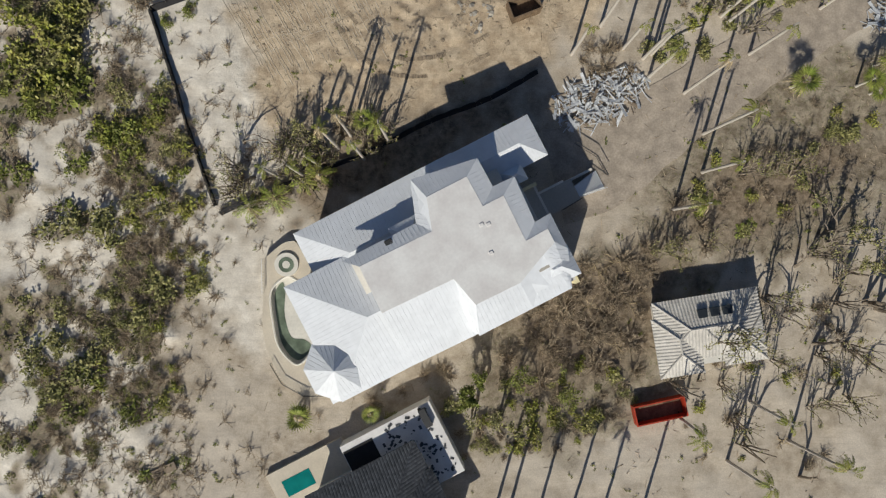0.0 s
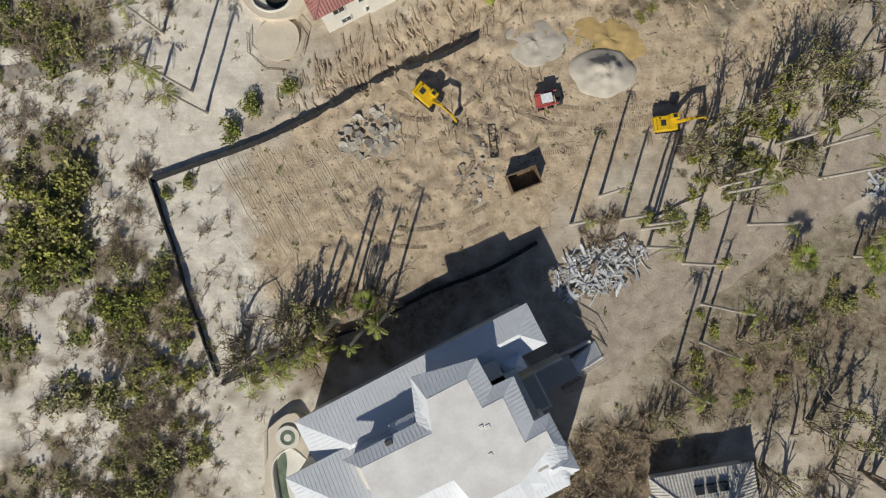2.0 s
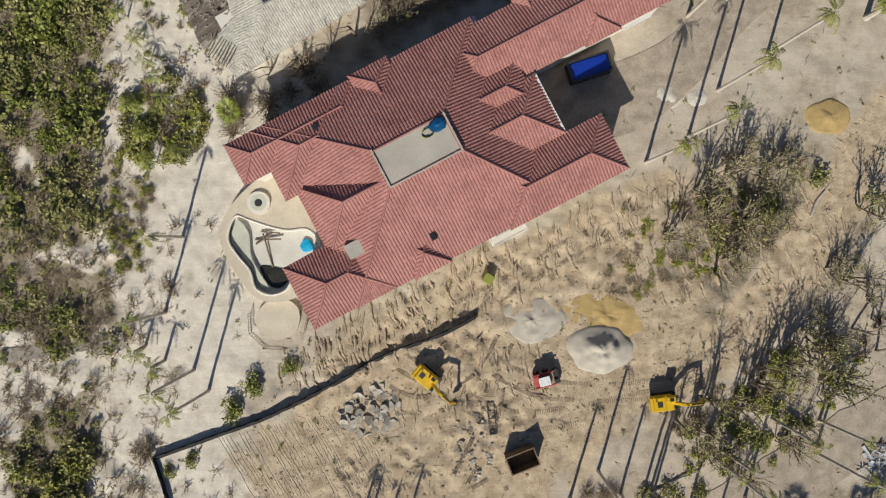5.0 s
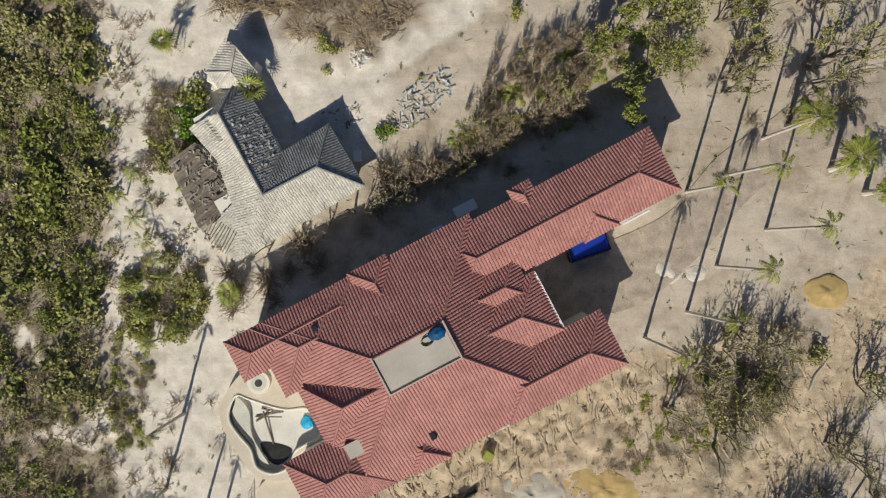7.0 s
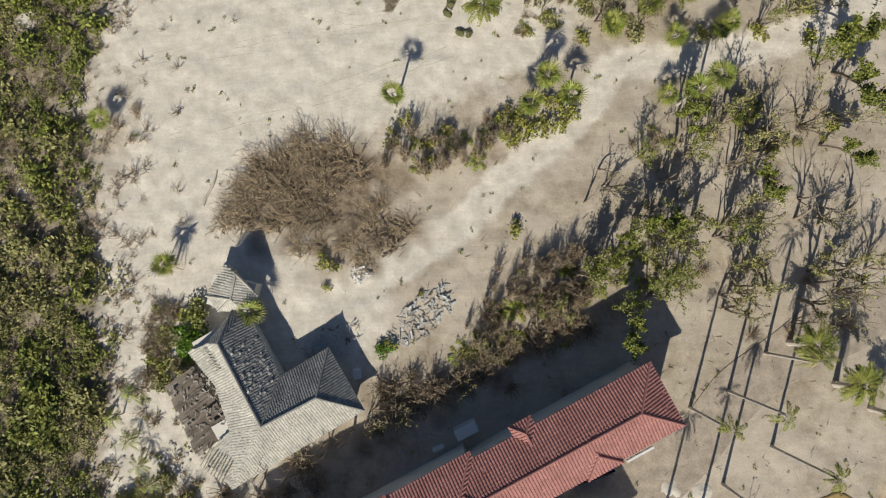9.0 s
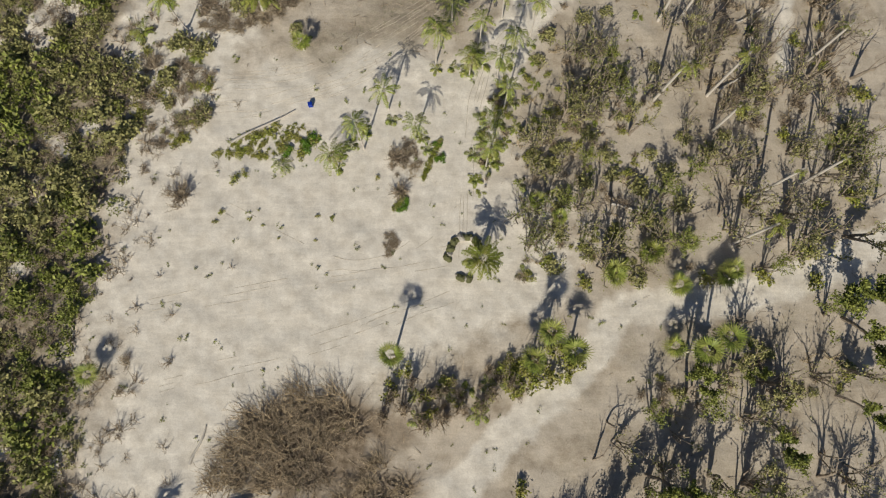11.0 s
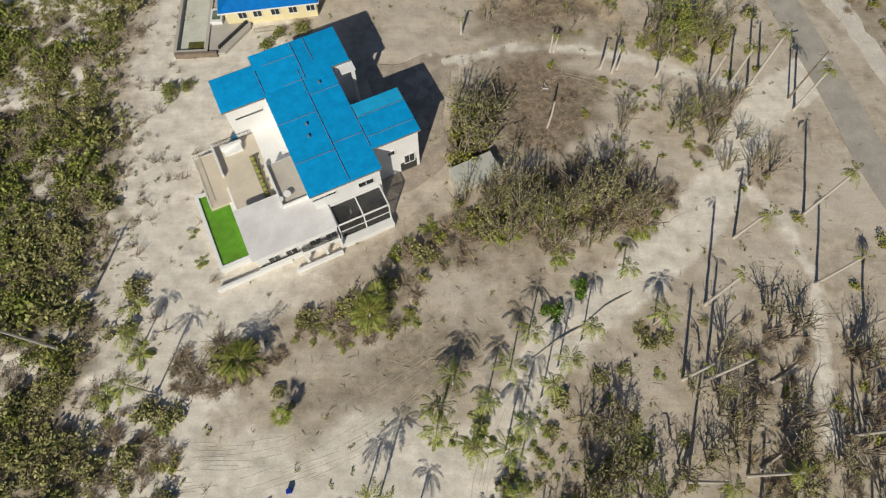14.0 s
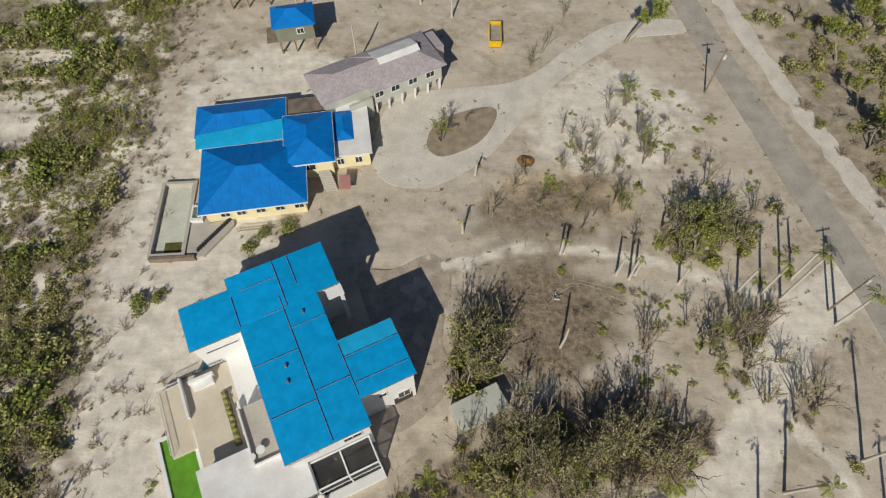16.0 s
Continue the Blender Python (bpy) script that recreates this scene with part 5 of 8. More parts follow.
# ---- fences, poles and machines ----
def silt_fence(pts, label):
    """A black cloth fence on stakes: each stretch between stakes a part."""
    f = thing("silt_fence", 0, 0, 0, 0, label, "fence")
    line = curve_pts(pts, 8)
    far, keep = 0.0, [line[0]]
    for a, b in zip(line, line[1:]):
        far += math.hypot(b[0] - a[0], b[1] - a[1])
        if far > 1.9:
            keep.append(b)
            far = 0.0
    for a, b in zip(keep, keep[1:]):
        za, zb = ground_at(*a), ground_at(*b)
        d = Vector((b[0] - a[0], b[1] - a[1], 0)).normalized()
        nrm = Vector((-d.y, d.x, 0))
        bm = bmesh.new()
        rows = []
        for t in range(5):
            p = Vector((*a, za)).lerp(Vector((*b, zb)), t / 4)
            sag = 0.12 * math.sin(t / 4 * 3.1416)
            rows.append([bm.verts.new(p + nrm * o + Vector((0, 0, h))) for o, h in ((0.10, -0.05), (0.03 + sag, 0.5), (sag, 0.85 - sag * 0.5), (sag - 0.03, 0.85 - sag * 0.5), (sag, 0.5), (-0.45, 0.04))])
        for u, v in zip(rows, rows[1:]):
            for k in range(5):
                bm.faces.new((u[k], u[k + 1], v[k + 1], v[k]))
        part("cloth", bm, M["fence_cloth"], f)
        part("stake", box_bm(a[0] - 0.03, a[1] - 0.03, za - 0.1, a[0] + 0.03, a[1] + 0.03, za + 0.95), M["wood"], f)
    return f


silt_fence([(-39.3, 30.8), (-36.5, 23), (-33.5, 14), (-30.8, 6.5), (-29.6, 3.8)], "sagging black silt fence along the sandy lot edge")
silt_fence([(-39.3, 30.8), (-32, 33.5), (-24, 36.5), (-16, 40.5), (-8, 45), (-1, 47.6), (4.5, 50.6)], "sagging black silt fence along the sandy lot edge")
silt_fence([(-29.6, 3.8), (-24, 6.4), (-17, 9.5), (-10, 12.2), (-2, 16.4), (6, 19.6), (13.5, 24)], "sagging black silt fence beside the white house")


def excavator(x, y, a, reach, swing):
    e = thing("excavator", x, y, ground_at(x, y), a, "yellow tracked excavator parked on bare soil", "excavator", "excavators")
    e.matrix_basis = e.matrix_basis @ Matrix.Scale(0.76, 4)
    for sgn in (-1, 1):
        bm = bmesh.new()
        prism(bm, [(-2.1, -0.3), (2.1, -0.3), (2.1, 0.3), (-2.1, 0.3)], 0.0, 0.85)
        bmesh.ops.bevel(bm, geom=bm.edges[:], offset=0.12, segments=2, affect="EDGES")
        tr = part("track", bm, M["rubber"], e)
        tr.matrix_basis = pose(0, sgn * 1.15, 0)
        for k in range(12):
            part("track_plate", box_bm(-1.95 + k * 0.35, -0.32, 0.85, -1.72 + k * 0.35, 0.32, 0.9), M["dark_metal"], tr)
    body = part("body", box_bm(-2.3, -1.35, 1.1, 1.3, 1.35, 2.2, bev=0.14), M["excavator"], e)
    part("counterweight", box_bm(-2.75, -1.3, 1.15, -2.2, 1.3, 2.3, bev=0.18), M["excavator"], e)
    part("engine_hood", box_bm(-2.1, -1.2, 2.2, -0.3, 1.2, 2.45, bev=0.08), M["excavator"], e)
    part("grille", box_bm(-1.7, -0.5, 2.45, -0.8, 0.5, 2.49), M["dark_metal"], e)
    part("exhaust", box_bm(-1.9, 0.7, 2.45, -1.75, 0.85, 2.95), M["dark_metal"], e)
    cab = part("cab", box_bm(-0.15, 0.35, 2.15, 1.35, 1.35, 3.25, bev=0.1), M["excavator"], e)
    part("cab_glass", box_bm(1.3, 0.45, 2.3, 1.38, 1.25, 3.05), M["glass"], cab)
    part("cab_hatch", box_bm(0.25, 0.55, 3.25, 0.95, 1.15, 3.29), M["glass"], cab)
    m = 0.55
    bm = bmesh.new()
    box(bm, 0, -0.25, -0.3, 3.2, 0.25, 0.3, pose(0.9, -0.1, 1.7, 0, -50, 0))
    box(bm, -0.1, -0.22, -0.27, 2.4, 0.22, 0.27, pose(2.9, -0.1, 4.1, 0, -4, 0))
    bmesh.ops.bevel(bm, geom=bm.edges[:], offset=0.05, segments=1, affect="EDGES")
    part("boom", bm, M["excavator"], e)
    bm = bmesh.new()
    tube(bm, [(1.4, -0.1, 1.6), (3.0, -0.1, 3.6)], 0.1, 8)
    part("boom_cylinder", bm, M["dark_metal"], e)
    part("stick", box_bm(-0.2, -0.17, -0.2, 2.9, 0.17, 0.2, pose(5.2, -0.1, 4.2, 0, 66, 0), 0.04), M["excavator"], e)
    bm = bmesh.new()
    tube(bm, [(3.4, -0.1, 4.55), (5.4, -0.1, 4.5)], 0.09, 8)
    part("stick_cylinder", bm, M["dark_metal"], e)
    bm = bmesh.new()
    prism(bm, [(-0.5, -0.5), (0.5, -0.5), (0.5, 0.5), (-0.5, 0.5)], 0, 0.7)
    for v in bm.verts:
        if v.co.z > 0.5:
            v.co.x *= 0.6
    bk = part("bucket", bm, M["dark_metal"], e)
    bk.matrix_basis = pose(6.3, -0.1, 1.0, 0, -15, 0)
    for k in range(4):
        part("tooth", box_bm(-0.6, -0.42 + k * 0.24, 0.0, -0.45, -0.3 + k * 0.24, 0.1), M["galv"], bk)
    return e


excavator(-2.4, 41.9, -40, 0, 0)
excavator(29.2, 38.9, 8, 0, 0)


def dumpster(x, y, a, l, w, h, paint, label, load=None):
    d = thing("dumpster", x, y, 0.02 + ground_at(x, y), a, label, "dumpster", "dumpsters")
    m = M[paint]
    part("floor", box_bm(-l / 2, -w / 2, 0.1, l / 2, w / 2, 0.22), M["rust"], d)
    for x0, y0, x1, y1 in ((-l / 2, -w / 2, l / 2, -w / 2 + 0.1), (-l / 2, w / 2 - 0.1, l / 2, w / 2), (-l / 2, -w / 2 + 0.1, -l / 2 + 0.1, w / 2 - 0.1), (l / 2 - 0.1, -w / 2 + 0.1, l / 2, w / 2 - 0.1)):
        part("side_panel", box_bm(x0, y0, 0.22, x1, y1, h), m, d)
    bm = bmesh.new()
    for x0, y0, x1, y1 in ((-l / 2 - 0.06, -w / 2 - 0.06, l / 2 + 0.06, -w / 2 + 0.1), (-l / 2 - 0.06, w / 2 - 0.1, l / 2 + 0.06, w / 2 + 0.06), (-l / 2 - 0.06, -w / 2 + 0.1, -l / 2 + 0.12, w / 2 - 0.1), (l / 2 - 0.12, -w / 2 + 0.1, l / 2 + 0.06, w / 2 - 0.1)):
        box(bm, x0, y0, h, x1, y1, h + 0.1)
    part("rim", bm, m, d)
    for k in range(6):
        for sg in (-1, 1):
            part("rib", box_bm(-l / 2 + (k + 0.5) * l / 6 - 0.06, sg * w / 2 - 0.07, 0.2, -l / 2 + (k + 0.5) * l / 6 + 0.06, sg * w / 2 + 0.07, h), m, d)
    for sx in (-1, 1):
        for sy in (-1, 1):
            bm = bmesh.new()
            bmesh.ops.create_cone(bm, cap_ends=True, segments=10, radius1=0.14, radius2=0.14, depth=0.2, matrix=pose(sx * l * 0.4, sy * w * 0.4, 0.12, 90, 0, 0))
            part("roller", bm, M["rubber"], d)
    if load:
        part("load", box_bm(-l / 2 + 0.1, -w / 2 + 0.1, h * 0.35, l / 2 - 0.1, w / 2 - 0.1, h * 0.55), M[load], d)
    return d


dumpster(28.5, -21.4, 13, 6.7, 2.5, 1.5, "red_paint", "open worn red roll-off dumpster on the sandy yard")
dumpster(10.2, 31.2, 22, 4.0, 2.4, 1.9, "rust", "open rusty brown steel container on bare soil")
dumpster(18.7, 83.2, 18, 5.6, 2.6, 1.9, "dark_metal", "dark dumpster covered with a bright blue tarpaulin")
# the cover's shade is put into its dark blue
part("cover_tarpaulin", box_bm(-2.6, -1.15, 1.2, 2.6, 1.15, 1.6, bev=0.08), M["shaded_blue"], bpy.data.objects["dumpster.002"], "bright blue tarpaulin")
dumpster(10.9, 283.6, 88, 5.8, 2.3, 1.5, "excavator", "yellow dumpster full of rubble", "rubble")

# skid loader
sk = thing("skid_loader", 13.0, 41.8, ground_at(13, 41.8), 15, "small red skid loader parked on bare soil", "loader")
part("body", box_bm(-1.3, -0.75, 0.5, 0.8, 0.75, 1.5, bev=0.1), M["coral"], sk)
part("cab", box_bm(-0.7, -0.55, 1.5, 0.7, 0.55, 2.1, bev=0.08), M["dark_metal"], sk)
part("cab_roof", box_bm(-0.75, -0.6, 2.1, 0.75, 0.6, 2.18, bev=0.03), M["galv"], sk)
for sx in (-0.75, 0.55):
    for sy in (-0.95, 0.95):
        bm = bmesh.new()
        bmesh.ops.create_cone(bm, cap_ends=True, segments=18, radius1=0.42, radius2=0.42, depth=0.32, matrix=pose(sx, sy, 0.42, 90, 0, 0))
        w_ = part("wheel", bm, M["rubber"], sk)
        bm = bmesh.new()
        bmesh.ops.create_cone(bm, cap_ends=True, segments=12, radius1=0.2, radius2=0.2, depth=0.36, matrix=pose(sx, sy, 0.42, 90, 0, 0))
        part("rim", bm, M["coral"], w_)
for sy in (-0.85, 0.85):
    part("lift_arm", box_bm(-1.4, sy - 0.08, 1.3, 1.6, sy + 0.08, 1.55, bev=0.03), M["coral"], sk)
part("bucket", box_bm(1.5, -1.0, 0.1, 2.2, 1.0, 0.9, bev=0.08), M["dark_metal"], sk)


def heap(name, x, y, rx, ry, h, material, label, seed, rough=0.25):
    """A mound of loose material with slumped, uneven sides."""
    bm = bmesh.new()
    n, rings = 40, 14
    rows = []
    for i in range(rings + 1):
        t = i / rings
        row = []
        for k in range(n):
            a = 6.2832 * k / n
            p = Vector((rx * t * math.cos(a), ry * t * math.sin(a), 0))
            f = noise.fractal(Vector((p.x * 0.7 + seed, p.y * 0.7, seed)), 1.0, 2.0, 4)
            w = 1 + 0.18 * noise.noise((math.cos(a) * 1.4 + seed, math.sin(a) * 1.4, seed))
            row.append(bm.verts.new((p.x * w, p.y * w, max(-0.2, h * (1 - t) ** 1.1 * (1 + rough * f) + 0.12 * f * (1 - t) - 0.15 * (t > 0.98)))))
        rows.append(row)
    for u, v in zip(rows, rows[1:]):
        for k in range(n):
            bm.faces.new((u[k], v[k], v[(k + 1) % n], u[(k + 1) % n])).smooth = True
    ob = part(name, bm, material, None)
    ob.matrix_basis = pose(x, y, ground_at(x, y))
    return tagged(ob, label, "heap")


M["pale_sand"] = mat("pale_heaped_sand", (0.53, 0.48, 0.405), 0.95, 1.5, 0.16, 6, 0.02)
M["yellow_sand"] = mat("yellow_sand", (0.52, 0.37, 0.16), 0.95, 1.5, 0.2, 6, 0.02)
M["brown_mulch"] = mat("orange_brown_mulch", (0.30, 0.17, 0.07), 0.95, 1.0, 0.3, 7, 0.02)
heap("sand_mound", 20.6, 45.8, 4.4, 3.3, 1.7, M["pale_sand"], "large heap of pale sand on the building lot", 2.0, 0.35)
heap("sand_mound", 11.6, 49.6, 4.6, 3.0, 0.55, M["pale_sand"], "spread heap of pale sand on the building lot", 5.0, 0.6)
heap("sand_patch", 21.5, 50.4, 6.0, 3.6, 0.22, M["yellow_sand"], "thin spread of yellow sand on the building lot", 17.0, 0.9)
heap("sand_mound", 51.2, 77.2, 3.2, 2.4, 0.5, M["yellow_sand"], "small heap of yellow sand beside the dirt track", 7.0)
heap("mulch_mound", 14.5, 253.0, 1.6, 1.4, 0.6, M["brown_mulch"], "small heap of orange-brown mulch", 9.0)
heap("soil_mound", 29.4, 80.0, 2.6, 2.0, 0.16, M["shell"], "spilled pale sand on the paved forecourt", 13.0, 0.9)
heap("soil_mound", 33.6, 79.6, 1.5, 1.2, 0.14, M["shell"], "spilled pale sand on the paved forecourt", 14.0, 0.9)


def rubble(name, x, y, rx, ry, n, top, material, label, seed, lo, hi, flat=0.3, rot=0.0):
    """Broken slabs piled one over another: each slab a part."""
    r = random.Random(seed)
    ob = thing(name, x, y, ground_at(x, y), rot, label, "debris")
    for k in range(n):
        t, a = math.sqrt(r.random()), r.uniform(0, 6.28)
        s = r.uniform(lo, hi)
        bm = bmesh.new()
        c = 5 + k % 3
        prism(bm, [(s * r.uniform(0.6, 1.1) * math.cos(6.28 * q / c), s * r.uniform(0.6, 1.1) * math.sin(6.28 * q / c)) for q in range(c)], 0, max(0.05, s * flat * r.uniform(0.3, 0.9)))
        p = part("slab_piece", bm, material, ob)
        p.matrix_basis = pose(rx * t * math.cos(a), ry * t * math.sin(a), top * (1 - t) * r.random() + 0.03, r.uniform(-28, 28), r.uniform(-28, 28), r.uniform(0, 360))
    return ob


rubble("concrete_rubble", -10.2, 37.2, 4.2, 3.4, 95, 0.8, M["rubble"], "pile of broken grey concrete slabs", 1, 0.2, 0.85, rot=20)
rubble("concrete_rubble", 3.8, 32.6, 2.6, 4.6, 70, 0.3, M["rubble"], "scattered broken masonry and timber on bare soil", 2, 0.12, 0.4, rot=10)


def scrap(x, y, rx, ry, n, label, material, seed, rot, lo=0.5, hi=2.6, top=1.2):
    """A tangled pile of bent strips and sheets."""
    r = random.Random(seed)
    ob = thing("scrap_pile", x, y, ground_at(x, y) + 0.2, rot, label, "debris")
    for k in range(n):
        t, a, b = math.sqrt(r.random()), r.uniform(0, 6.28), r.uniform(0, 6.28)
        l, w = r.uniform(lo, hi), r.choice((0.03, 0.05, 0.07, 0.09, 0.2)) * min(1.0, hi / 2.2)
        bm = bmesh.new()
        bend = r.uniform(-0.3, 0.5)
        rows = []
        for q in range(5):
            u = q / 4 - 0.5
            rows.append([bm.verts.new((l * u, s * w, bend * u * u * l + h)) for s, h in ((-1, 0), (1, 0), (1, 0.05), (-1, 0.05))])
        for c, d in zip(rows, rows[1:]):
            for i in range(4):
                bm.faces.new((c[i], c[(i + 1) % 4], d[(i + 1) % 4], d[i]))
        p = part("metal_strip", bm, r.choice((material, material, material, material, M["wood"])), ob)
        p.matrix_basis = pose(rx * t * math.cos(a), ry * t * math.sin(a), top * (1 - t) * r.random() + 0.05, r.uniform(-20, 20), r.uniform(-20, 20), math.degrees(b))
    return ob


scrap(20.6, 19.4, 6.6, 3.5, 300, "tangled pile of bent pale aluminium scrap on the drive", M["galv"], 3, 22)
scrap(-3.4, 102.8, 5.4, 2.4, 130, "scattered pale debris and twisted strips on sand", M["pale_scrap"], 4, 42, 0.3, 1.5, 0.3)
scrap(-15.8, 99.2, 4.6, 2.2, 110, "scattered pale roof scraps in the yard of the damaged house", M["pale_scrap"], 14, 30, 0.25, 1.2, 0.15)
scrap(-11.6, 108.5, 1.6, 1.2, 30, "splintered white boards among dead canes", M["white"], 15, 30, 0.4, 1.2, 0.6)
scrap(59.5, 31.5, 4.0, 2.0, 60, "tangled pale scrap beside the drive", M["galv"], 5, 20)
scrap(-8.0, 113.5, 3.0, 2.5, 50, "broken timber and pale scraps among dead brush", M["wood"], 6, 10, 0.4, 1.6, 0.8)
scrap(16.2, 199.8, 1.6, 0.8, 10, "few pale fallen boards on the soil", M["galv"], 7, 10, 1.0, 2.0, 0.1)
scrap(17.0, 227.6, 0.9, 0.8, 12, "small white scraps beside a leaning stump", M["white"], 8, 10, 0.4, 0.9, 0.1)
# ladder-like steel frame lying on the lot
ld = thing("steel_frame", 6.2, 36.4, ground_at(6.2, 36.4) + 0.05, -84, "dark steel ladder frame lying on bare soil", "frame")
for sy in (-0.45, 0.45):
    part("side_bar", box_bm(-2.2, sy - 0.05, 0, 2.2, sy + 0.05, 0.1), M["dark_metal"], ld)
for k in range(5):
    part("rung", box_bm(-2.2 + k * 1.07, -0.42, 0.02, -2.1 + k * 1.07, 0.42, 0.1), M["dark_metal"], ld)


def utility_pole(x, y, h, a, arms):
    p = thing("utility_pole", x, y, ground_at(x, y) - 0.1, a, "weathered wooden utility pole beside the road", "utility pole", "utility poles")
    bm = bmesh.new()
    tube(bm, [(0, 0, 0), (0, 0, h)], [0.17, 0.11], 8)
    part("pole", bm, M["wood"], p)
    for k in range(arms):
        arm = part("crossarm", box_bm(-1.2, -0.06, h - 0.5 - k * 0.9, 1.2, 0.06, h - 0.36 - k * 0.9), M["wood"], p)
        for x_ in (-1.05, -0.5, 0.5, 1.05):
            bm = bmesh.new()
            tube(bm, [(x_, 0, h - 0.36 - k * 0.9), (x_, 0, h - 0.18 - k * 0.9)], 0.05, 6)
            part("insulator", bm, M["galv"], arm)
    bm = bmesh.new()
    bmesh.ops.create_cone(bm, cap_ends=True, segments=12, radius1=0.25, radius2=0.25, depth=0.8, matrix=pose(0.35, 0, h - 1.8))
    part("transformer", bm, M["galv"], p)
    return p


utility_pole(48.3, 268.2, 10.2, 10, 1), utility_pole(56.1, 224.8, 11.0, 12, 1), utility_pole(66.5, 184, 10.8, 10, 1)
for q, (x, y, h) in enumerate(((-15.5, 276.5, 9.0), (16.6, 219.6, 6.5))):
    bm = bmesh.new()
    tube(bm, [(0, 0, 0), (0.15, 0, h * 0.5), (0.1, 0.1, h)], [0.2, 0.17, 0.13], 8)
    ob = part("bare_trunk", bm, M["palm_bark"], None)
    ob.matrix_basis = pose(x, y, ground_at(x, y) - 0.05)
    tagged(ob, "bare pale trunk without any crown", "trunk", "bare trunks")

# boardwalk over the dunes
bw = thing("boardwalk", 0, 0, 0, 0, "grey timber boardwalk ending at the sand", "boardwalk")
for k in range(120):
    t = k / 120
    x, y = -43.2 - 27 * t, 46.8 - 3.2 * t - 1.5 * t * t
    part("plank", box_bm(-0.115, -0.95, 0.62, 0.115, 0.95, 0.68, pose(x, y, 0, 0, 0, 8 + 6 * t)), M["boardwalk"], bw)
for sg in (-1, 1):
    bm = bmesh.new()
    tube(bm, [(-43.2 - 27 * t / 10, 46.8 - 3.2 * t / 10 - 1.5 * t * t / 100 + sg * 0.85, 0.55) for t in range(11)], 0.1, 4)
    part("stringer", bm, M["wood"], bw)
for k in range(10):
    for sg in (-1, 1):
        t = k / 10
        part("post", box_bm(-0.07, -0.07, -0.3, 0.07, 0.07, 0.62, pose(-43.5 - 27 * t, 46.8 - 3.2 * t - 1.5 * t * t + sg * 0.8, 0)), M["wood"], bw)

# boxes, braces and stray things
# the blue bin's dark colour carries the palm shadow over it
for x, y, a, l, w, h, m, n, lab, cat in ((2.4, 88.2, 27, 3.0, 1.4, 2.6, "white", "storage_box", "white storage box behind the red-roofed house", "box"), (-1.2, 85.6, 25, 1.6, 0.5, 1.0, "white", "white_cabinet", "small white cabinet against the house wall", "cabinet"),
                                        (-12.0, 95.2, 5, 1.0, 1.3, 0.9, "white", "white_cooler", "white discarded cooler on sand", "cooler"), (5.6, 55.2, 60, 1.3, 1.3, 1.2, "leaf", "utility_box", "green utility box beside a palm", "utility box"),
                                        (-19.4, 166.6, 10, 0.6, 0.6, 0.7, "shaded_blue", "blue_barrel_box", "small blue plastic bin on sand", "bin"), (4.8, 210.9, 26, 7.0, 3.6, 2.2, "grey_siding", "white_shed", "small white flat-roofed shed among bare trees", "shed"),
                                        (-37, -30.5, 25, 5.0, 1.1, 0.3, "wood", "timber_platform", "weathered timber platform in the scrub", "platform"), (-32.5, 217.5, -10, 0.6, 1.6, 1.0, "tarp_light", "blue_sheet", "crumpled blue sheet beside the house", "sheet")):
    ob = part(n, box_bm(-l / 2, -w / 2, 0, l / 2, w / 2, h, bev=0.04), M[m], None)
    ob.matrix_basis = pose(x, y, ground_at(x, y) - 0.02, 0, 0, a)
    tagged(ob, lab, cat)
# stone kerb round the date palm, and hedge strips by the sand drive
ring = thing("stone_ring", 2.6, 144.2, ground_at(2.6, 144.2), 0, "low horseshoe of mossy stones round a date palm", "stone ring")
for k in range(34):
    if 18 < k < 24 or k > 30:
        continue
    a = radians(40 + k * 8.2)
    bm = bmesh.new()
    bmesh.ops.create_icosphere(bm, subdivisions=1, radius=0.36 + 0.16 * (k % 3))
    s = part("stone", bm, M["mossy_stone"] if k % 4 else M["rubble"], ring)
    s.matrix_basis = pose((2.3 + 0.25 * (k % 2)) * math.cos(a), 2.9 * math.sin(a), 0.15, 0, 0, k * 40) @ Matrix.Diagonal((1.1, 0.85, 0.75, 1))


# ---- plants ----
class Quads:
    """Collects quads quickly."""

    def __init__(self):
        self.v, self.q = [], []

    def leaf(self, c, d, s, w, n):
        """A pointed leaf from c along d."""
        c, d, n = Vector(c), Vector(d).normalized(), Vector(n)
        side = d.cross(n)
        side = side.normalized() * w if side.length > 1e-4 else Vector((w, 0, 0))
        i = len(self.v)
        self.v += [c, c + d * s * 0.5 + side, c + d * s, c + d * s * 0.5 - side]
        self.q.append((i, i + 1, i + 2, i + 3))

    def twig(self, a, b, r0, r1, n=3):
        a, b = Vector(a), Vector(b)
        t = (b - a).to_track_quat("Z", "Y")
        i = len(self.v)
        for p, r in ((a, r0), (b, r1)):
            self.v += [p + t @ Vector((r * math.cos(6.2832 * k / n), r * math.sin(6.2832 * k / n), 0)) for k in range(n)]
        self.q += [(i + k, i + (k + 1) % n, i + n + (k + 1) % n, i + n + k) for k in range(n)]

    def mesh(self, name, material):
        me = bpy.data.meshes.new(name)
        me.from_pydata([tuple(p) for p in self.v], [], self.q)
        me.materials.append(material)
        return me

    def arrays(self):
        return np.array([tuple(p) for p in self.v], np.float32), np.array(self.q, np.int32)


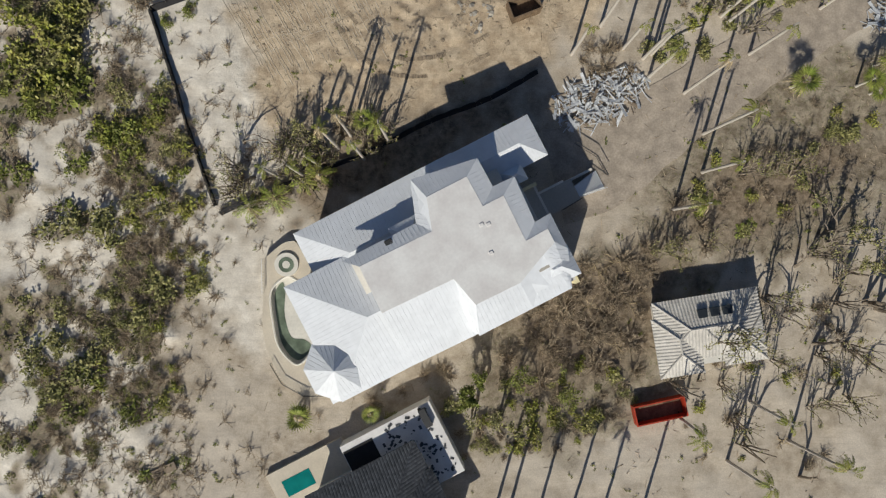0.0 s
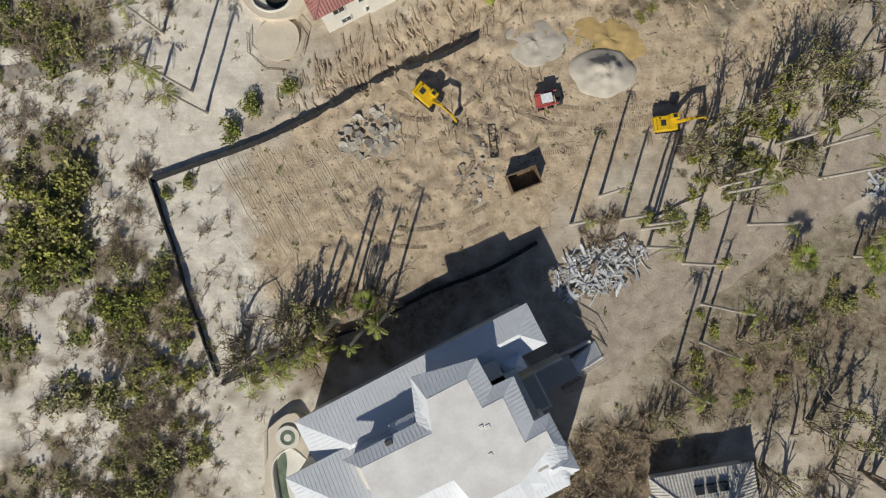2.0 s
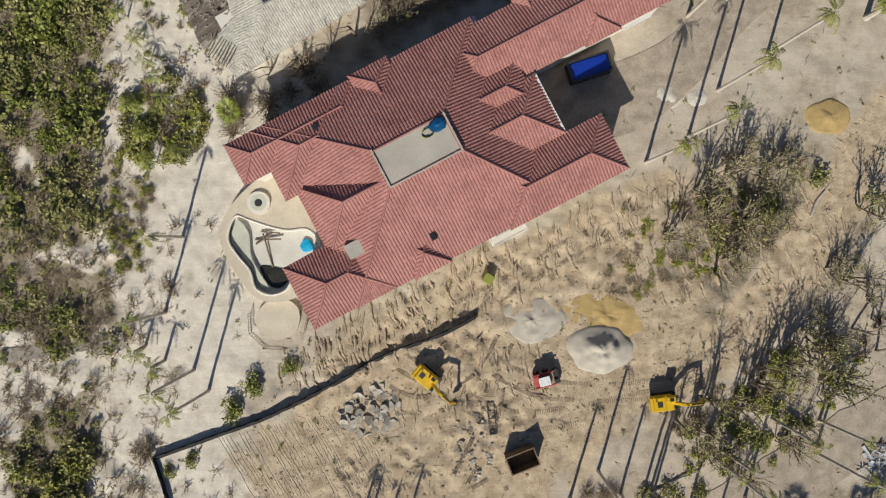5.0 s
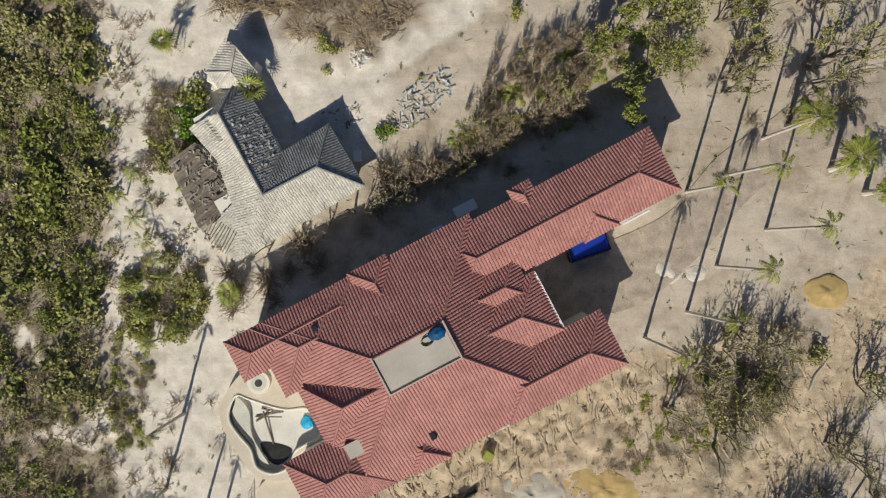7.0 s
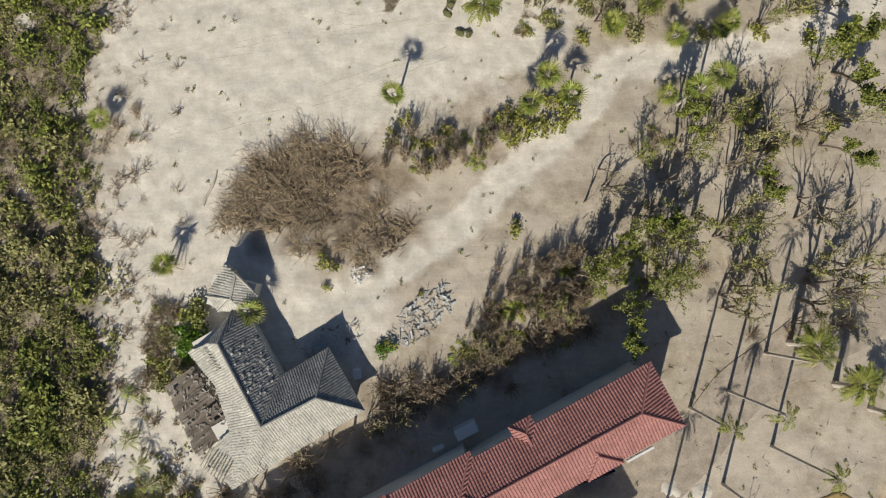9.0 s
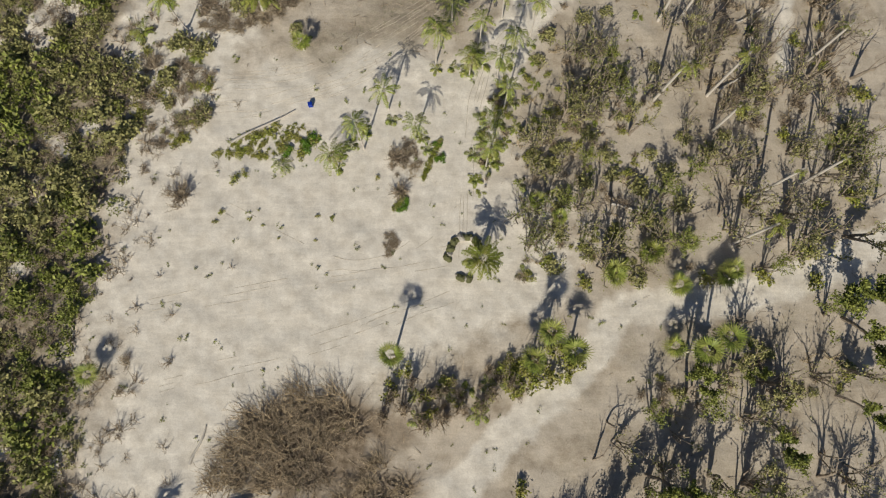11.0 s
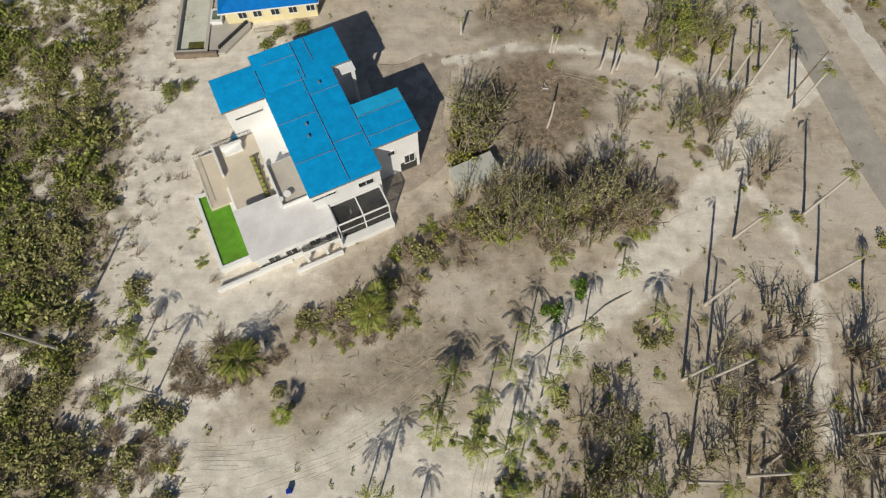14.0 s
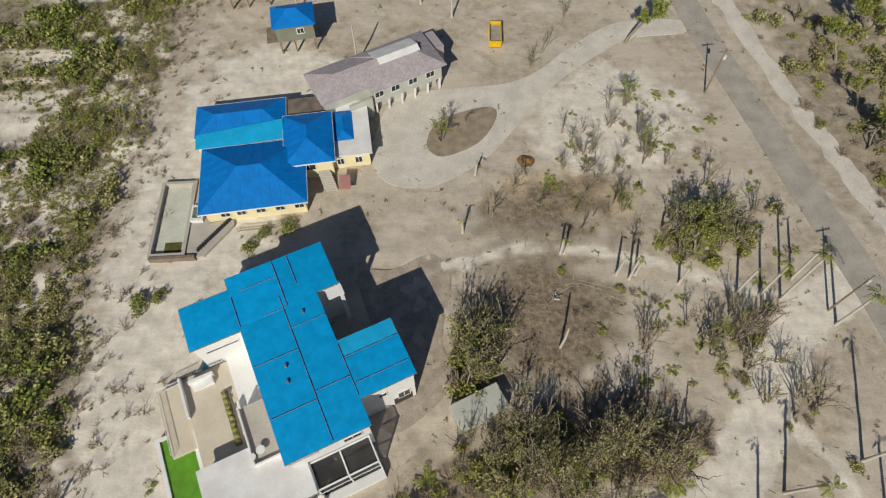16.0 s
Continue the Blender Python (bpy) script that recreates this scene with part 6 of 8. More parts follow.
def scatter_mesh(name, kits, places, material):
    """Many kits merged into one mesh. places: kit, x, y, z, turn, scale, height scale."""
    V, Q, base = [], [], 0
    for k, x, y, z, a, s, h in places:
        v, q = kits[k]
        c, n = math.cos(a) * s, math.sin(a) * s
        V.append(np.stack([v[:, 0] * c - v[:, 1] * n + x, v[:, 0] * n + v[:, 1] * c + y, v[:, 2] * h + z], -1))
        Q.append(q + base)
        base += len(v)
    V, Q = np.concatenate(V), np.concatenate(Q)
    me = bpy.data.meshes.new(name)
    me.vertices.add(len(V)), me.loops.add(Q.size), me.polygons.add(len(Q))
    me.vertices.foreach_set("co", V.astype(np.float32).ravel())
    me.loops.foreach_set("vertex_index", Q.ravel())
    me.polygons.foreach_set("loop_start", np.arange(len(Q), dtype=np.int32) * 4)
    me.polygons.foreach_set("loop_total", np.full(len(Q), 4, np.int32))
    me.update(calc_edges=True)
    me.validate()
    me.materials.append(material)
    return me


def rand_dir(r, up=0.0):
    d = Vector((r.gauss(0, 1), r.gauss(0, 1), r.gauss(0, 1)))
    d.normalize()
    d.z += up
    return d.normalized()


def bush_kit(seed, leaves, size, flat=0.75, clumps=9):
    """Leaves in uneven clumps on a low dome, radius about 1."""
    r = random.Random(seed)
    q = Quads()
    cl = []
    for _ in range(clumps):
        a, d = r.uniform(0, 6.28), math.sqrt(r.random()) * 0.75
        cl.append((Vector((d * math.cos(a), d * math.sin(a), flat * r.uniform(0.35, 0.95) * (1.1 - 0.6 * d))), r.uniform(0.22, 0.45)))
    for _ in range(leaves):
        c, rad = cl[int(r.random() * len(cl))]
        p = c + rand_dir(r, 0.25) * rad * r.uniform(0.6, 1.05)
        p.z = max(0.03, p.z)
        d = rand_dir(r, 0.2)
        q.leaf(p, d, size * r.uniform(0.6, 1.3), size * r.uniform(0.22, 0.36), rand_dir(r, 1.4))
    return q


def twig_kit(seed, stems, spread=0.9, height=1.0, thick=0.022):
    """Bare branching twigs from one foot, radius about 1."""
    r = random.Random(seed)
    q = Quads()
    for _ in range(stems):
        a = r.uniform(0, 6.28)
        p = Vector((r.uniform(-0.25, 0.25), r.uniform(-0.25, 0.25), 0))
        d = Vector((math.cos(a) * spread * r.uniform(0.2, 1), math.sin(a) * spread * r.uniform(0.2, 1), height * r.uniform(0.5, 1)))
        m = p + d * 0.5 + Vector((r.uniform(-0.1, 0.1), r.uniform(-0.1, 0.1), 0))
        e = p + d
        q.twig(p, m, thick, thick * 0.7), q.twig(m, e, thick * 0.7, thick * 0.25)
        for _ in range(4):
            s = m.lerp(e, r.random())
            q.twig(s, s + rand_dir(r, 0.35) * r.uniform(0.15, 0.42), thick * 0.5, thick * 0.15)
    return q


def frond(q, base, a, length, droop, rise, leaflets, width, r, fan=False):
    """One arching frond with leaflets on both sides."""
    pts = []
    for k in range(6):
        t = k / 5
        pts.append(Vector(base) + Vector((math.cos(a) * length * t * (1 - 0.12 * t), math.sin(a) * length * t * (1 - 0.12 * t), length * (rise * t - droop * t * t))))
    for u, v in zip(pts, pts[1:]):
        q.twig(u, v, 0.03, 0.02)
    for k in range(leaflets):
        t = 0.18 + 0.82 * k / leaflets
        i = min(int(t * 5), 4)
        p = pts[i].lerp(pts[i + 1], t * 5 - i)
        d = (pts[i + 1] - pts[i]).normalized()
        side = d.cross(Vector((0, 0, 1))).normalized()
        s = width * (0.55 + 0.75 * math.sin(3.0 * min(t, 0.97))) * r.uniform(0.75, 1.15)
        for sg in (-1, 1):
            if r.random() < 0.93:
                q.leaf(p, side * sg + d * 0.75 + Vector((0, 0, -0.35 + r.uniform(-0.25, 0.2))), s, 0.05, Vector((0, 0, 1)) + d * 0.2)


def crown_kit(seed, fronds, length, droop, rise, lop=0.0, leaflets=16, width=0.62):
    """A palm's head of fronds; lop: how far the storm has swept them to one side."""
    r = random.Random(seed)
    q = Quads()
    for k in range(fronds):
        a = 6.283 * k / fronds + r.uniform(-0.3, 0.3)
        if lop:
            a = a * (1 - lop) + lop * 1.4
        frond(q, (0, 0, 0), a, length * r.uniform(0.7, 1.1), droop * r.uniform(0.6, 1.3), rise * r.uniform(0.2, 1.5), leaflets, width, r)
    return q


def fan_kit(seed, leaves, length):
    """A fan palm's head: stalks with round pleated fans."""
    r = random.Random(seed)
    q = Quads()
    for k in range(leaves):
        a, e = r.uniform(0, 6.28), r.uniform(-0.25, 0.9)
        d = Vector((math.cos(a) * math.cos(e), math.sin(a) * math.cos(e), math.sin(e)))
        s = length * r.uniform(0.6, 1.0)
        tip = d * s * 0.36
        q.twig((0, 0, 0), tip, 0.025, 0.015)
        side = d.cross(Vector((0, 0, 1))).normalized()
        for j in range(11):
            t = (j - 5) / 5 * 1.5
            q.leaf(tip, d * math.cos(t) + side * math.sin(t) + Vector((0, 0, -0.15)), s * 0.68, 0.06, Vector((0, 0, 1)))
    return q


def limb(q, tips, p, d, length, r0, depth, r):
    """A branching limb; tips collects places for leaves."""
    steps = 3
    for k in range(steps):
        d = (d + rand_dir(r) * 0.22 + Vector((0, 0, 0.05))).normalized()
        e = p + d * (length / steps)
        r1 = r0 * 0.86
        q.twig(p, e, r0, r1, 5 if r0 > 0.06 else 3)
        p, r0 = e, r1
        if depth > 0 and k > 0:
            for _ in range(1 if depth > 1 else 2):
                limb(q, tips, p, (d + rand_dir(r, 0.1) * 0.85).normalized(), length * r.uniform(0.5, 0.75), r0 * 0.6, depth - 1, r)
        if depth <= 1:
            tips.append(Vector(p))


def tree_kit(seed, height, stems, depth, leaves, spread, size=0.2):
    r = random.Random(seed)
    q, lf, tips = Quads(), Quads(), []
    for _ in range(stems):
        a = r.uniform(0, 6.28)
        limb(q, tips, Vector((r.uniform(-0.2, 0.2) * stems, r.uniform(-0.15, 0.15) * stems, 0)), Vector((math.cos(a) * spread, math.sin(a) * spread, 1)).normalized(), height * r.uniform(0.55, 0.75), 0.15 if stems > 2 else 0.30, depth, r)
    for _ in range(leaves):
        t = tips[int(r.random() ** 1.3 * len(tips))]
        lf.leaf(t + rand_dir(r) * r.uniform(0.05, 0.55), rand_dir(r, 0.1), size * r.uniform(0.6, 1.4), size * 0.33, rand_dir(r, 1.2))
    return q, lf


KITS = {
    "palm_full": [crown_kit(k, 12, 3.0, 0.75, 0.5, 0, 15, 0.46).mesh("crown", M["frond_green"]) for k in range(3)],
    "palm_storm": [crown_kit(20 + k, 8, 2.4, 1.0, 0.6, 0.25, 14, 0.42).mesh("crown", M["frond"]) for k in range(3)],
    "palm_bare": [crown_kit(30 + k, 4, 1.9, 1.1, 0.9, 0.4, 12, 0.36).mesh("crown", M["frond"]) for k in range(3)],
    "palm_date": [crown_kit(40 + k, 30, 3.1, 0.6, 0.7, 0, 20, 0.5).mesh("crown", M["frond"]) for k in range(2)],
    "palm_fan": [fan_kit(50 + k, 15, 2.0).mesh("crown", M["frond_green"]) for k in range(3)],
    "skirt": [crown_kit(60 + k, 12, 1.7, 1.5, -0.25, 0, 10, 0.4).mesh("dead_frond", M["straw"]) for k in range(2)],
    "bush": [bush_kit(70 + k, 420, 0.20, 0.8, 11).mesh("foliage", M["leaf"]) for k in range(4)],
    "bush_olive": [bush_kit(80 + k, 420, 0.22, 0.8, 12).mesh("foliage", M["leaf_olive"]) for k in range(3)],
    "bush_bright": [bush_kit(85 + k, 420, 0.24, 0.8, 9).mesh("foliage", M["leaf_bright"]) for k in range(2)],
    "stems": [twig_kit(90 + k, 14, 0.7, 0.8, 0.03).mesh("stem", M["dead"]) for k in range(3)],
    "dead": [twig_kit(100 + k, 70, 1.0, 0.9, 0.034).mesh("stem", M["dead"]) for k in range(4)],
}
TREES, TREE_ARRAYS = [], []
for k, (h, stems, depth, leaves, spread) in enumerate(((7, 1, 3, 0, 0.25), (8, 2, 2, 600, 0.3), (7, 4, 2, 620, 0.35), (6.5, 6, 1, 340, 0.45), (8, 1, 3, 2200, 0.2), (7, 6, 1, 160, 0.4), (6, 11, 1, 420, 0.5), (11, 3, 1, 260, 0.18), (10, 5, 0, 0, 0.22), (7, 3, 2, 0, 0.45))):
    q, lf = tree_kit(200 + k, h, stems, depth, leaves, spread, 0.33)
    TREE_ARRAYS.append((q.arrays(), lf.arrays() if leaves else None))
    TREES.append((q.mesh("trunk", M["bark"]), lf.mesh("crown", M["leaf_olive"] if k % 2 else M["leaf"]) if leaves else None))
bm = bmesh.new()
tube(bm, [(0.02 * math.sin(3 * k), 0, k / 8) for k in range(9)], [0.34, 0.27, 0.25, 0.24, 0.235, 0.23, 0.22, 0.21, 0.18], 8)
TRUNK = bpy.data.meshes.new("trunk")
bm.to_mesh(TRUNK)
bm.free()
TRUNK.materials.append(M["palm_bark"])
pr = random.Random(77)
PALM_LABEL = {
    "palm_full": "tall pale-trunked palm with a full green crown", "palm_storm": "tall palm with a thin storm-swept crown",
    "palm_bare": "storm-stripped palm with a few broken fronds", "palm_date": "stout date palm with a dense arching crown", "palm_fan": "fan palm with yellow-green pleated leaves"}


def palm(x, y, h, lx=0.0, ly=0.0, kind="palm_storm", size=1.0, skirt=0.3):
    """A palm of height h whose head stands lx, ly off its foot."""
    t = thing("palm_tree", x, y, ground_at(x, y) - 0.05, 0, PALM_LABEL[kind], "palm tree", "palms")
    trunk = part_mesh("trunk", TRUNK, None, t)
    fat = {"palm_date": 1.5, "palm_full": 0.42, "palm_fan": 0.7}.get(kind, 0.8)
    trunk.matrix_basis = Matrix(((fat, 0, lx, 0), (0, fat, ly, 0), (0, 0, h, 0), (0, 0, 0, 1)))
    head = part_mesh("crown", KITS[kind][int(pr.random() * len(KITS[kind]))], None, t)
    head.matrix_basis = pose(lx, ly, h - 0.05, pr.uniform(-8, 8), pr.uniform(-8, 8), pr.uniform(0, 360)) @ Matrix.Scale(size, 4)
    if pr.random() < skirt:
        s = part_mesh("dead_frond", KITS["skirt"][int(pr.random() * 2)], None, t)
        s.matrix_basis = pose(lx, ly, h - 0.2, 0, 0, pr.uniform(0, 360)) @ Matrix.Scale(size * 0.8, 4)
    return t


def bush(x, y, r, kind="bush", h=0.8):
    names = {"bush": "rounded green shrub on sandy ground", "bush_olive": "olive-green storm-thinned shrub on sandy ground", "bush_bright": "bright green leafy shrub on sandy ground", "dead": "dead brown leafless shrub"}
    t = thing("shrub", x, y, ground_at(x, y) - 0.03, pr.uniform(0, 360), names[kind], "shrub", "shrubs")
    s = Matrix.Diagonal((r, r, r * h, 1))
    if kind == "dead":
        part_mesh("stem", KITS["dead"][int(pr.random() * 4)], None, t).matrix_basis = s
    else:
        part_mesh("foliage", KITS[kind][int(pr.random() * len(KITS[kind]))], None, t).matrix_basis = s
        part_mesh("stem", KITS["stems"][int(pr.random() * 3)], None, t).matrix_basis = s
    return t


TREE_LABEL = ("bare grey storm-stripped tree with open limbs", "thin tree with sparse olive leaves", "many-stemmed tree with sparse green leaves", "multi-stemmed tree with tufts of olive leaves",
              "leafy green broadleaf tree", "bare multi-stemmed tree with few leaves", "thicket of bare stems with sparse green tufts", "tall thin stems with small green tufts", "tall bare leaning poles stripped by the storm", "stout bare grey trunk with forked broken limbs")


def tree(x, y, k, s=1.0, lean=0.0):
    t = thing("tree", x, y, ground_at(x, y) - 0.05, pr.uniform(0, 360), TREE_LABEL[k], "tree", "trees")
    m = pose(0, 0, 0, pr.uniform(-lean, lean), pr.uniform(-lean, lean)) @ Matrix.Scale(s, 4)
    part_mesh("trunk", TREES[k][0], None, t).matrix_basis = m
    if TREES[k][1]:
        part_mesh("crown", TREES[k][1], None, t).matrix_basis = m
    return t


# palms along the drives, with their heights and leans
for x, y, h, lx, ly in ((42.4, 97.8, 11.6, 0, 0.5), (37.3, 92.8, 13.5, 0.1, -0.3), (32.2, 90.6, 11.5, 0, -0.2), (42.9, 85.5, 13.8, 0, 0.3), (36.3, 80.6, 14, 0, 0.2), (32.4, 74.4, 13.6, 0.2, 0.5), (26.7, 70.9, 13.8, 0.2, 0.3)):
    palm(x, y, h, lx, ly, "palm_storm", 0.9)
for x, y, h in ((27.1, 22.6, 12), (34.4, 15.1, 12.6), (31.8, 20.5, 13.2), (34.3, 10, 10.5), (49.8, 32, 11.5), (40.4, 25.8, 11), (30.5, 5.0, 11), (37.5, 30, 12), (44, 36.5, 11)):
    palm(x, y, h, pr.uniform(-0.5, 0.5), pr.uniform(-0.6, 0.2), "palm_bare" if pr.random() < 0.6 else "palm_storm", 0.85)
for x, y, h, lx, ly in ((42.3, 200.2, 9, 0.8, -0.8), (36.3, 190.1, 12, -0.1, 0.2), (34.4, 179.6, 12.6, 0.2, 0), (37.6, 167.8, 12, 0.1, -0.2), (29.9, 167.2, 11.5, 0.6, -0.8), (57.3, 186.5, 10.5, 0, 0), (37.9, 162.4, 8, 0, 0.1), (39.2, 146.1, 11, 0, 0),
                        (47, 227.6, 9.2, 0, 0), (49.7, 226.7, 13, 0, 0.3), (56.5, 222.6, 10, 0, 0), (53.4, 203.9, 12.3, 0, 0.2), (52.5, 193, 10, 0.4, 0)):
    palm(x, y, h, lx, ly, "palm_bare" if pr.random() < 0.5 else "palm_storm", 0.85)
for x, y, h in ((-37.9, 50.3, 9.5), (-34, 42.6, 11.5), (-32, 39.8, 11.0), (-37.9, 43.9, 4.0), (-40.5, 45.8, 3.0), (-35.5, 60.5, 9.0)):
    palm(x, y, h, pr.uniform(-0.6, 0.2), pr.uniform(-0.6, 0.3), "palm_storm", 0.8, 0.1)
for x, y, h in ((-1.4, 173.1, 8.6), (-11.6, 160, 9.2), (-15.2, 157, 5.3), (1, 179.5, 4.5), (11, 184.7, 6), (25.1, 194, 5), (8.4, 180.3, 7), (28.7, 187.3, 5), (5.5, 157, 9), (-0.7, 175.4, 6.5), (-4.3, 161.6, 5.4), (-8.2, 166, 7), (5, 176, 6.5),
                (3.4, 170.8, 5.5), (7.5, 171, 6.5), (8.3, 166, 7.0), (6.6, 162, 5.5), (9.5, 174, 7), (12.5, 177.5, 8), (15, 181.5, 7.5), (18.5, 185, 7), (-41.1, 184.8, 5.2), (-38, 178.6, 8.4)):
    palm(x, y, h, pr.uniform(-0.5, 0.5), pr.uniform(-0.5, 0.5), "palm_full", pr.uniform(0.75, 1.0), 0.3)
palm(-51.5, 184.5, 14, -1.2, -1.0, "palm_bare", 0.6)
palm(51.6, 93.7, 5.8, -0.3, 1.0, "palm_date", 1.15), palm(45.6, 99.2, 6.0, 0, 0.5, "palm_date", 1.0), palm(56.2, 90.5, 5, 0, 0, "palm_date", 0.9)
palm(4.3, 143.4, 4.8, 0.3, 0, "palm_date", 1.0, 0), palm(-16.0, 8.6, 3.2, 0, 0, "palm_storm", 1.1), palm(-27, 182, 3.4, 0.4, 0.3, "palm_date", 1.15), palm(-10, 188, 3.5, 0, 0, "palm_date", 1.0)
for x, y, h, s in ((-7, 131.2, 6, 1.0), (-36.6, 109.6, 3.5, 1.15), (-20.7, 175.4, 2.5, 0.9), (-10.2, 15.4, 4.5, 0.9), (-18.4, -22.6, 2.2, 1.1), (-9, -21.8, 3.0, 0.8),
                   (46, 21.4, 3.4, 1.2), (57, 24.4, 3.5, 1.2), (-25.6, 103.6, 3.0, 1.25), (-28.5, 77, 2.6, 1.2), (-9, 191, 4, 1.0), (-46, 129, 2.5, 1.0), (31.5, 131.5, 7, 1.2), (34, 133, 7.5, 1.2), (13, 134, 5, 1.2), (16, 131.5, 4.5, 1.2), (11, 130.5, 4, 1.1)):
    palm(x, y, h, 0, 0, "palm_fan", s, 0.6)
palm(-23.0, 157.6, 0.7, 0, 0, "palm_full", 0.7, 0), palm(-21.6, 5.8, 2.6, 0, 0, "palm_full", 0.95), palm(-25, 4.4, 2.2, 0, 0, "palm_full", 0.85), palm(-18.2, 7.6, 2.8, 0.2, 0.3, "palm_storm", 1.0)
for x, y in ((-40, 84), (-41, 87), (-38, 81.5), (-40, 74), (-37.5, 79), (-42, 78), (-36, 72), (-43, 90), (-39, 70.5), (-41.5, 93)):
    palm(x, y, pr.uniform(1.6, 3.2), pr.uniform(-0.3, 0.3), 0, "palm_full", 0.62, 0)

# shrubs with places of their own
for x, y, r in ((-28.8, 37.4, 2.0), (-26, 40.5, 1.9), (-21, 43.4, 1.6), (-34, 30.5, 1.3), (-37, 29, 1.2), (15, 189.3, 1.7), (19, 192.5, 1.6), (-24, 240, 1.8), (-27.5, 238.8, 1.6), (-29.6, 236.5, 1.5), (-44, 227, 2.1), (-41.5, 228, 1.5), (-34.5, 99.6, 2.6), (-33.6, 102.8, 2.5), (-8.2, 98.4, 1.5)):
    bush(x, y, r, "bush_bright" if 185 < y < 195 or 95 < y < 100 else "bush")
for x, y, r in ((-43, 193, 2.0), (-43, 187, 1.7), (-39, 176.5, 2.2), (-35.5, 176, 2.0), (-39.5, 170.5, 2.2), (-44, 169, 2.4), (-35, 165.5, 1.9), (-30, 182.5, 2.2), (-22, 178.6, 1.2), (-12.5, 190.5, 2.0), (-8, 193, 2.0), (-18.8, 188.4, 1.9), (-3, 198.5, 2.2), (6, 201.5, 2.5), (10, 205, 2.4), (16, 206, 2.2), (4.5, 211.5, 2.0)):
    bush(x, y, r, "bush_olive")
bush(-37, 153.2, 2.1, "dead"), bush(-35, 165, 1.8, "dead"), bush(-6.5, 153.6, 1.6, "dead"), bush(-6.8, 158.6, 1.8, "dead"), bush(-12, 37.0, 1.0, "dead"), bush(-40.5, 31.5, 2.0, "dead")
for x, y, r in ((-22.4, 159.6, 1.0), (-19.8, 160.4, 1.2), (-18.8, 161.6, 1.0), (-0.8, 158.5, 0.9), (-1.2, 160.5, 0.8), (-6.2, 151.2, 0.8), (-5.6, 152.2, 0.7)):
    bush(x, y, r, "bush_bright", 0.6)

# trees with places of their own
for x, y, k, s in ((6.4, -16.2, 4, 0.85), (10, -17.6, 2, 0.8), (5, -20.5, 1, 0.8), (15.7, -18.9, 2, 0.7), (7.2, -24, 1, 0.8), (51.4, 2, 9, 1.0), (-26.5, 13, 0, 0.8), (-27, 9.5, 5, 0.7), (-22, 11, 5, 0.7), (-18.5, 12.5, 1, 0.7), (34.5, 64, 5, 1.0), (30, 61, 5, 0.9), (36, 56, 0, 0.8), (39, 63, 5, 1.0),
                   (25, 116, 4, 0.9), (31, 114, 1, 1.0), (37, 115, 1, 0.9), (41, 109, 1, 1.0), (24, 103.5, 4, 0.9)):
    tree(x, y, k, s, 6)
for x, y, k, s in ((34, 67, 5, 0.9), (42, 67, 7, 0.6), (57, 65, 6, 0.9), (54, 55, 5, 0.9), (47, 46, 6, 1.0), (52, 42, 6, 0.9)):
    tree(x, y, k, s, 5)
for x, y, k, s in ((0.3, 257.5, 2, 0.75), (4.4, 261.8, 0, 0.6), (35.8, 281.6, 4, 1.1), (33.1, 265.3, 2, 0.8), (30.1, 264.8, 7, 0.5), (34.9, 254.3, 2, 0.85), (34.3, 258.9, 7, 0.5), (23.9, 254.4, 5, 0.6), (22.4, 256.3, 7, 0.45), (21.3, 259.1, 7, 0.4), (24.1, 250, 5, 0.45), (26, 248.6, 5, 0.5),
                   (29.1, 242.4, 2, 0.65), (28, 244, 7, 0.5), (38.2, 236.8, 2, 1.15), (34.8, 239.1, 0, 0.8), (39.8, 238.3, 4, 0.85), (43.7, 238.2, 6, 1.0), (45.7, 235.9, 3, 0.8)):
    tree(x, y, k, s, 6)
for x, y, k, s in ((50, 242.1, 5, 0.6), (15.8, 242.6, 7, 0.4), (11.7, 245.9, 7, 0.45), (14.1, 250.1, 5, 0.45), (8.1, 241.9, 5, 0.6), (17.2, 275.6, 5, 0.6), (19.5, 278.9, 7, 0.5), (24.4, 287.1, 7, 0.6), (73.1, 258.4, 4, 1.1), (73.2, 254.6, 2, 1.0), (36.3, 233.8, 5, 0.6), (75, 276, 4, 0.9), (83, 284, 4, 1.1)):
    tree(x, y, k, s, 6)
# the stripped stems between the court and the sand drive
for x, y, k, s in ((5.3, 217.5, 6, 1.15), (2.5, 218.6, 7, 0.7), (7.2, 218.6, 5, 1.0), (4.8, 216.4, 7, 0.75), (4, 220.3, 7, 0.75), (6.2, 220.6, 6, 1.0), (2.2, 222.6, 7, 0.7), (11.5, 205, 7, 0.7), (12.4, 205.9, 6, 0.9), (10.7, 205.9, 8, 0.6), (13.2, 203.5, 2, 0.6), (16.2, 203.4, 2, 0.6), (14.4, 203, 6, 0.8), (5.3, 204, 7, 0.5), (6.6, 204.5, 7, 0.5), (8.5, 206, 7, 0.55), (2.2, 203.1, 7, 0.5)):
    tree(x, y, k, s, 6)
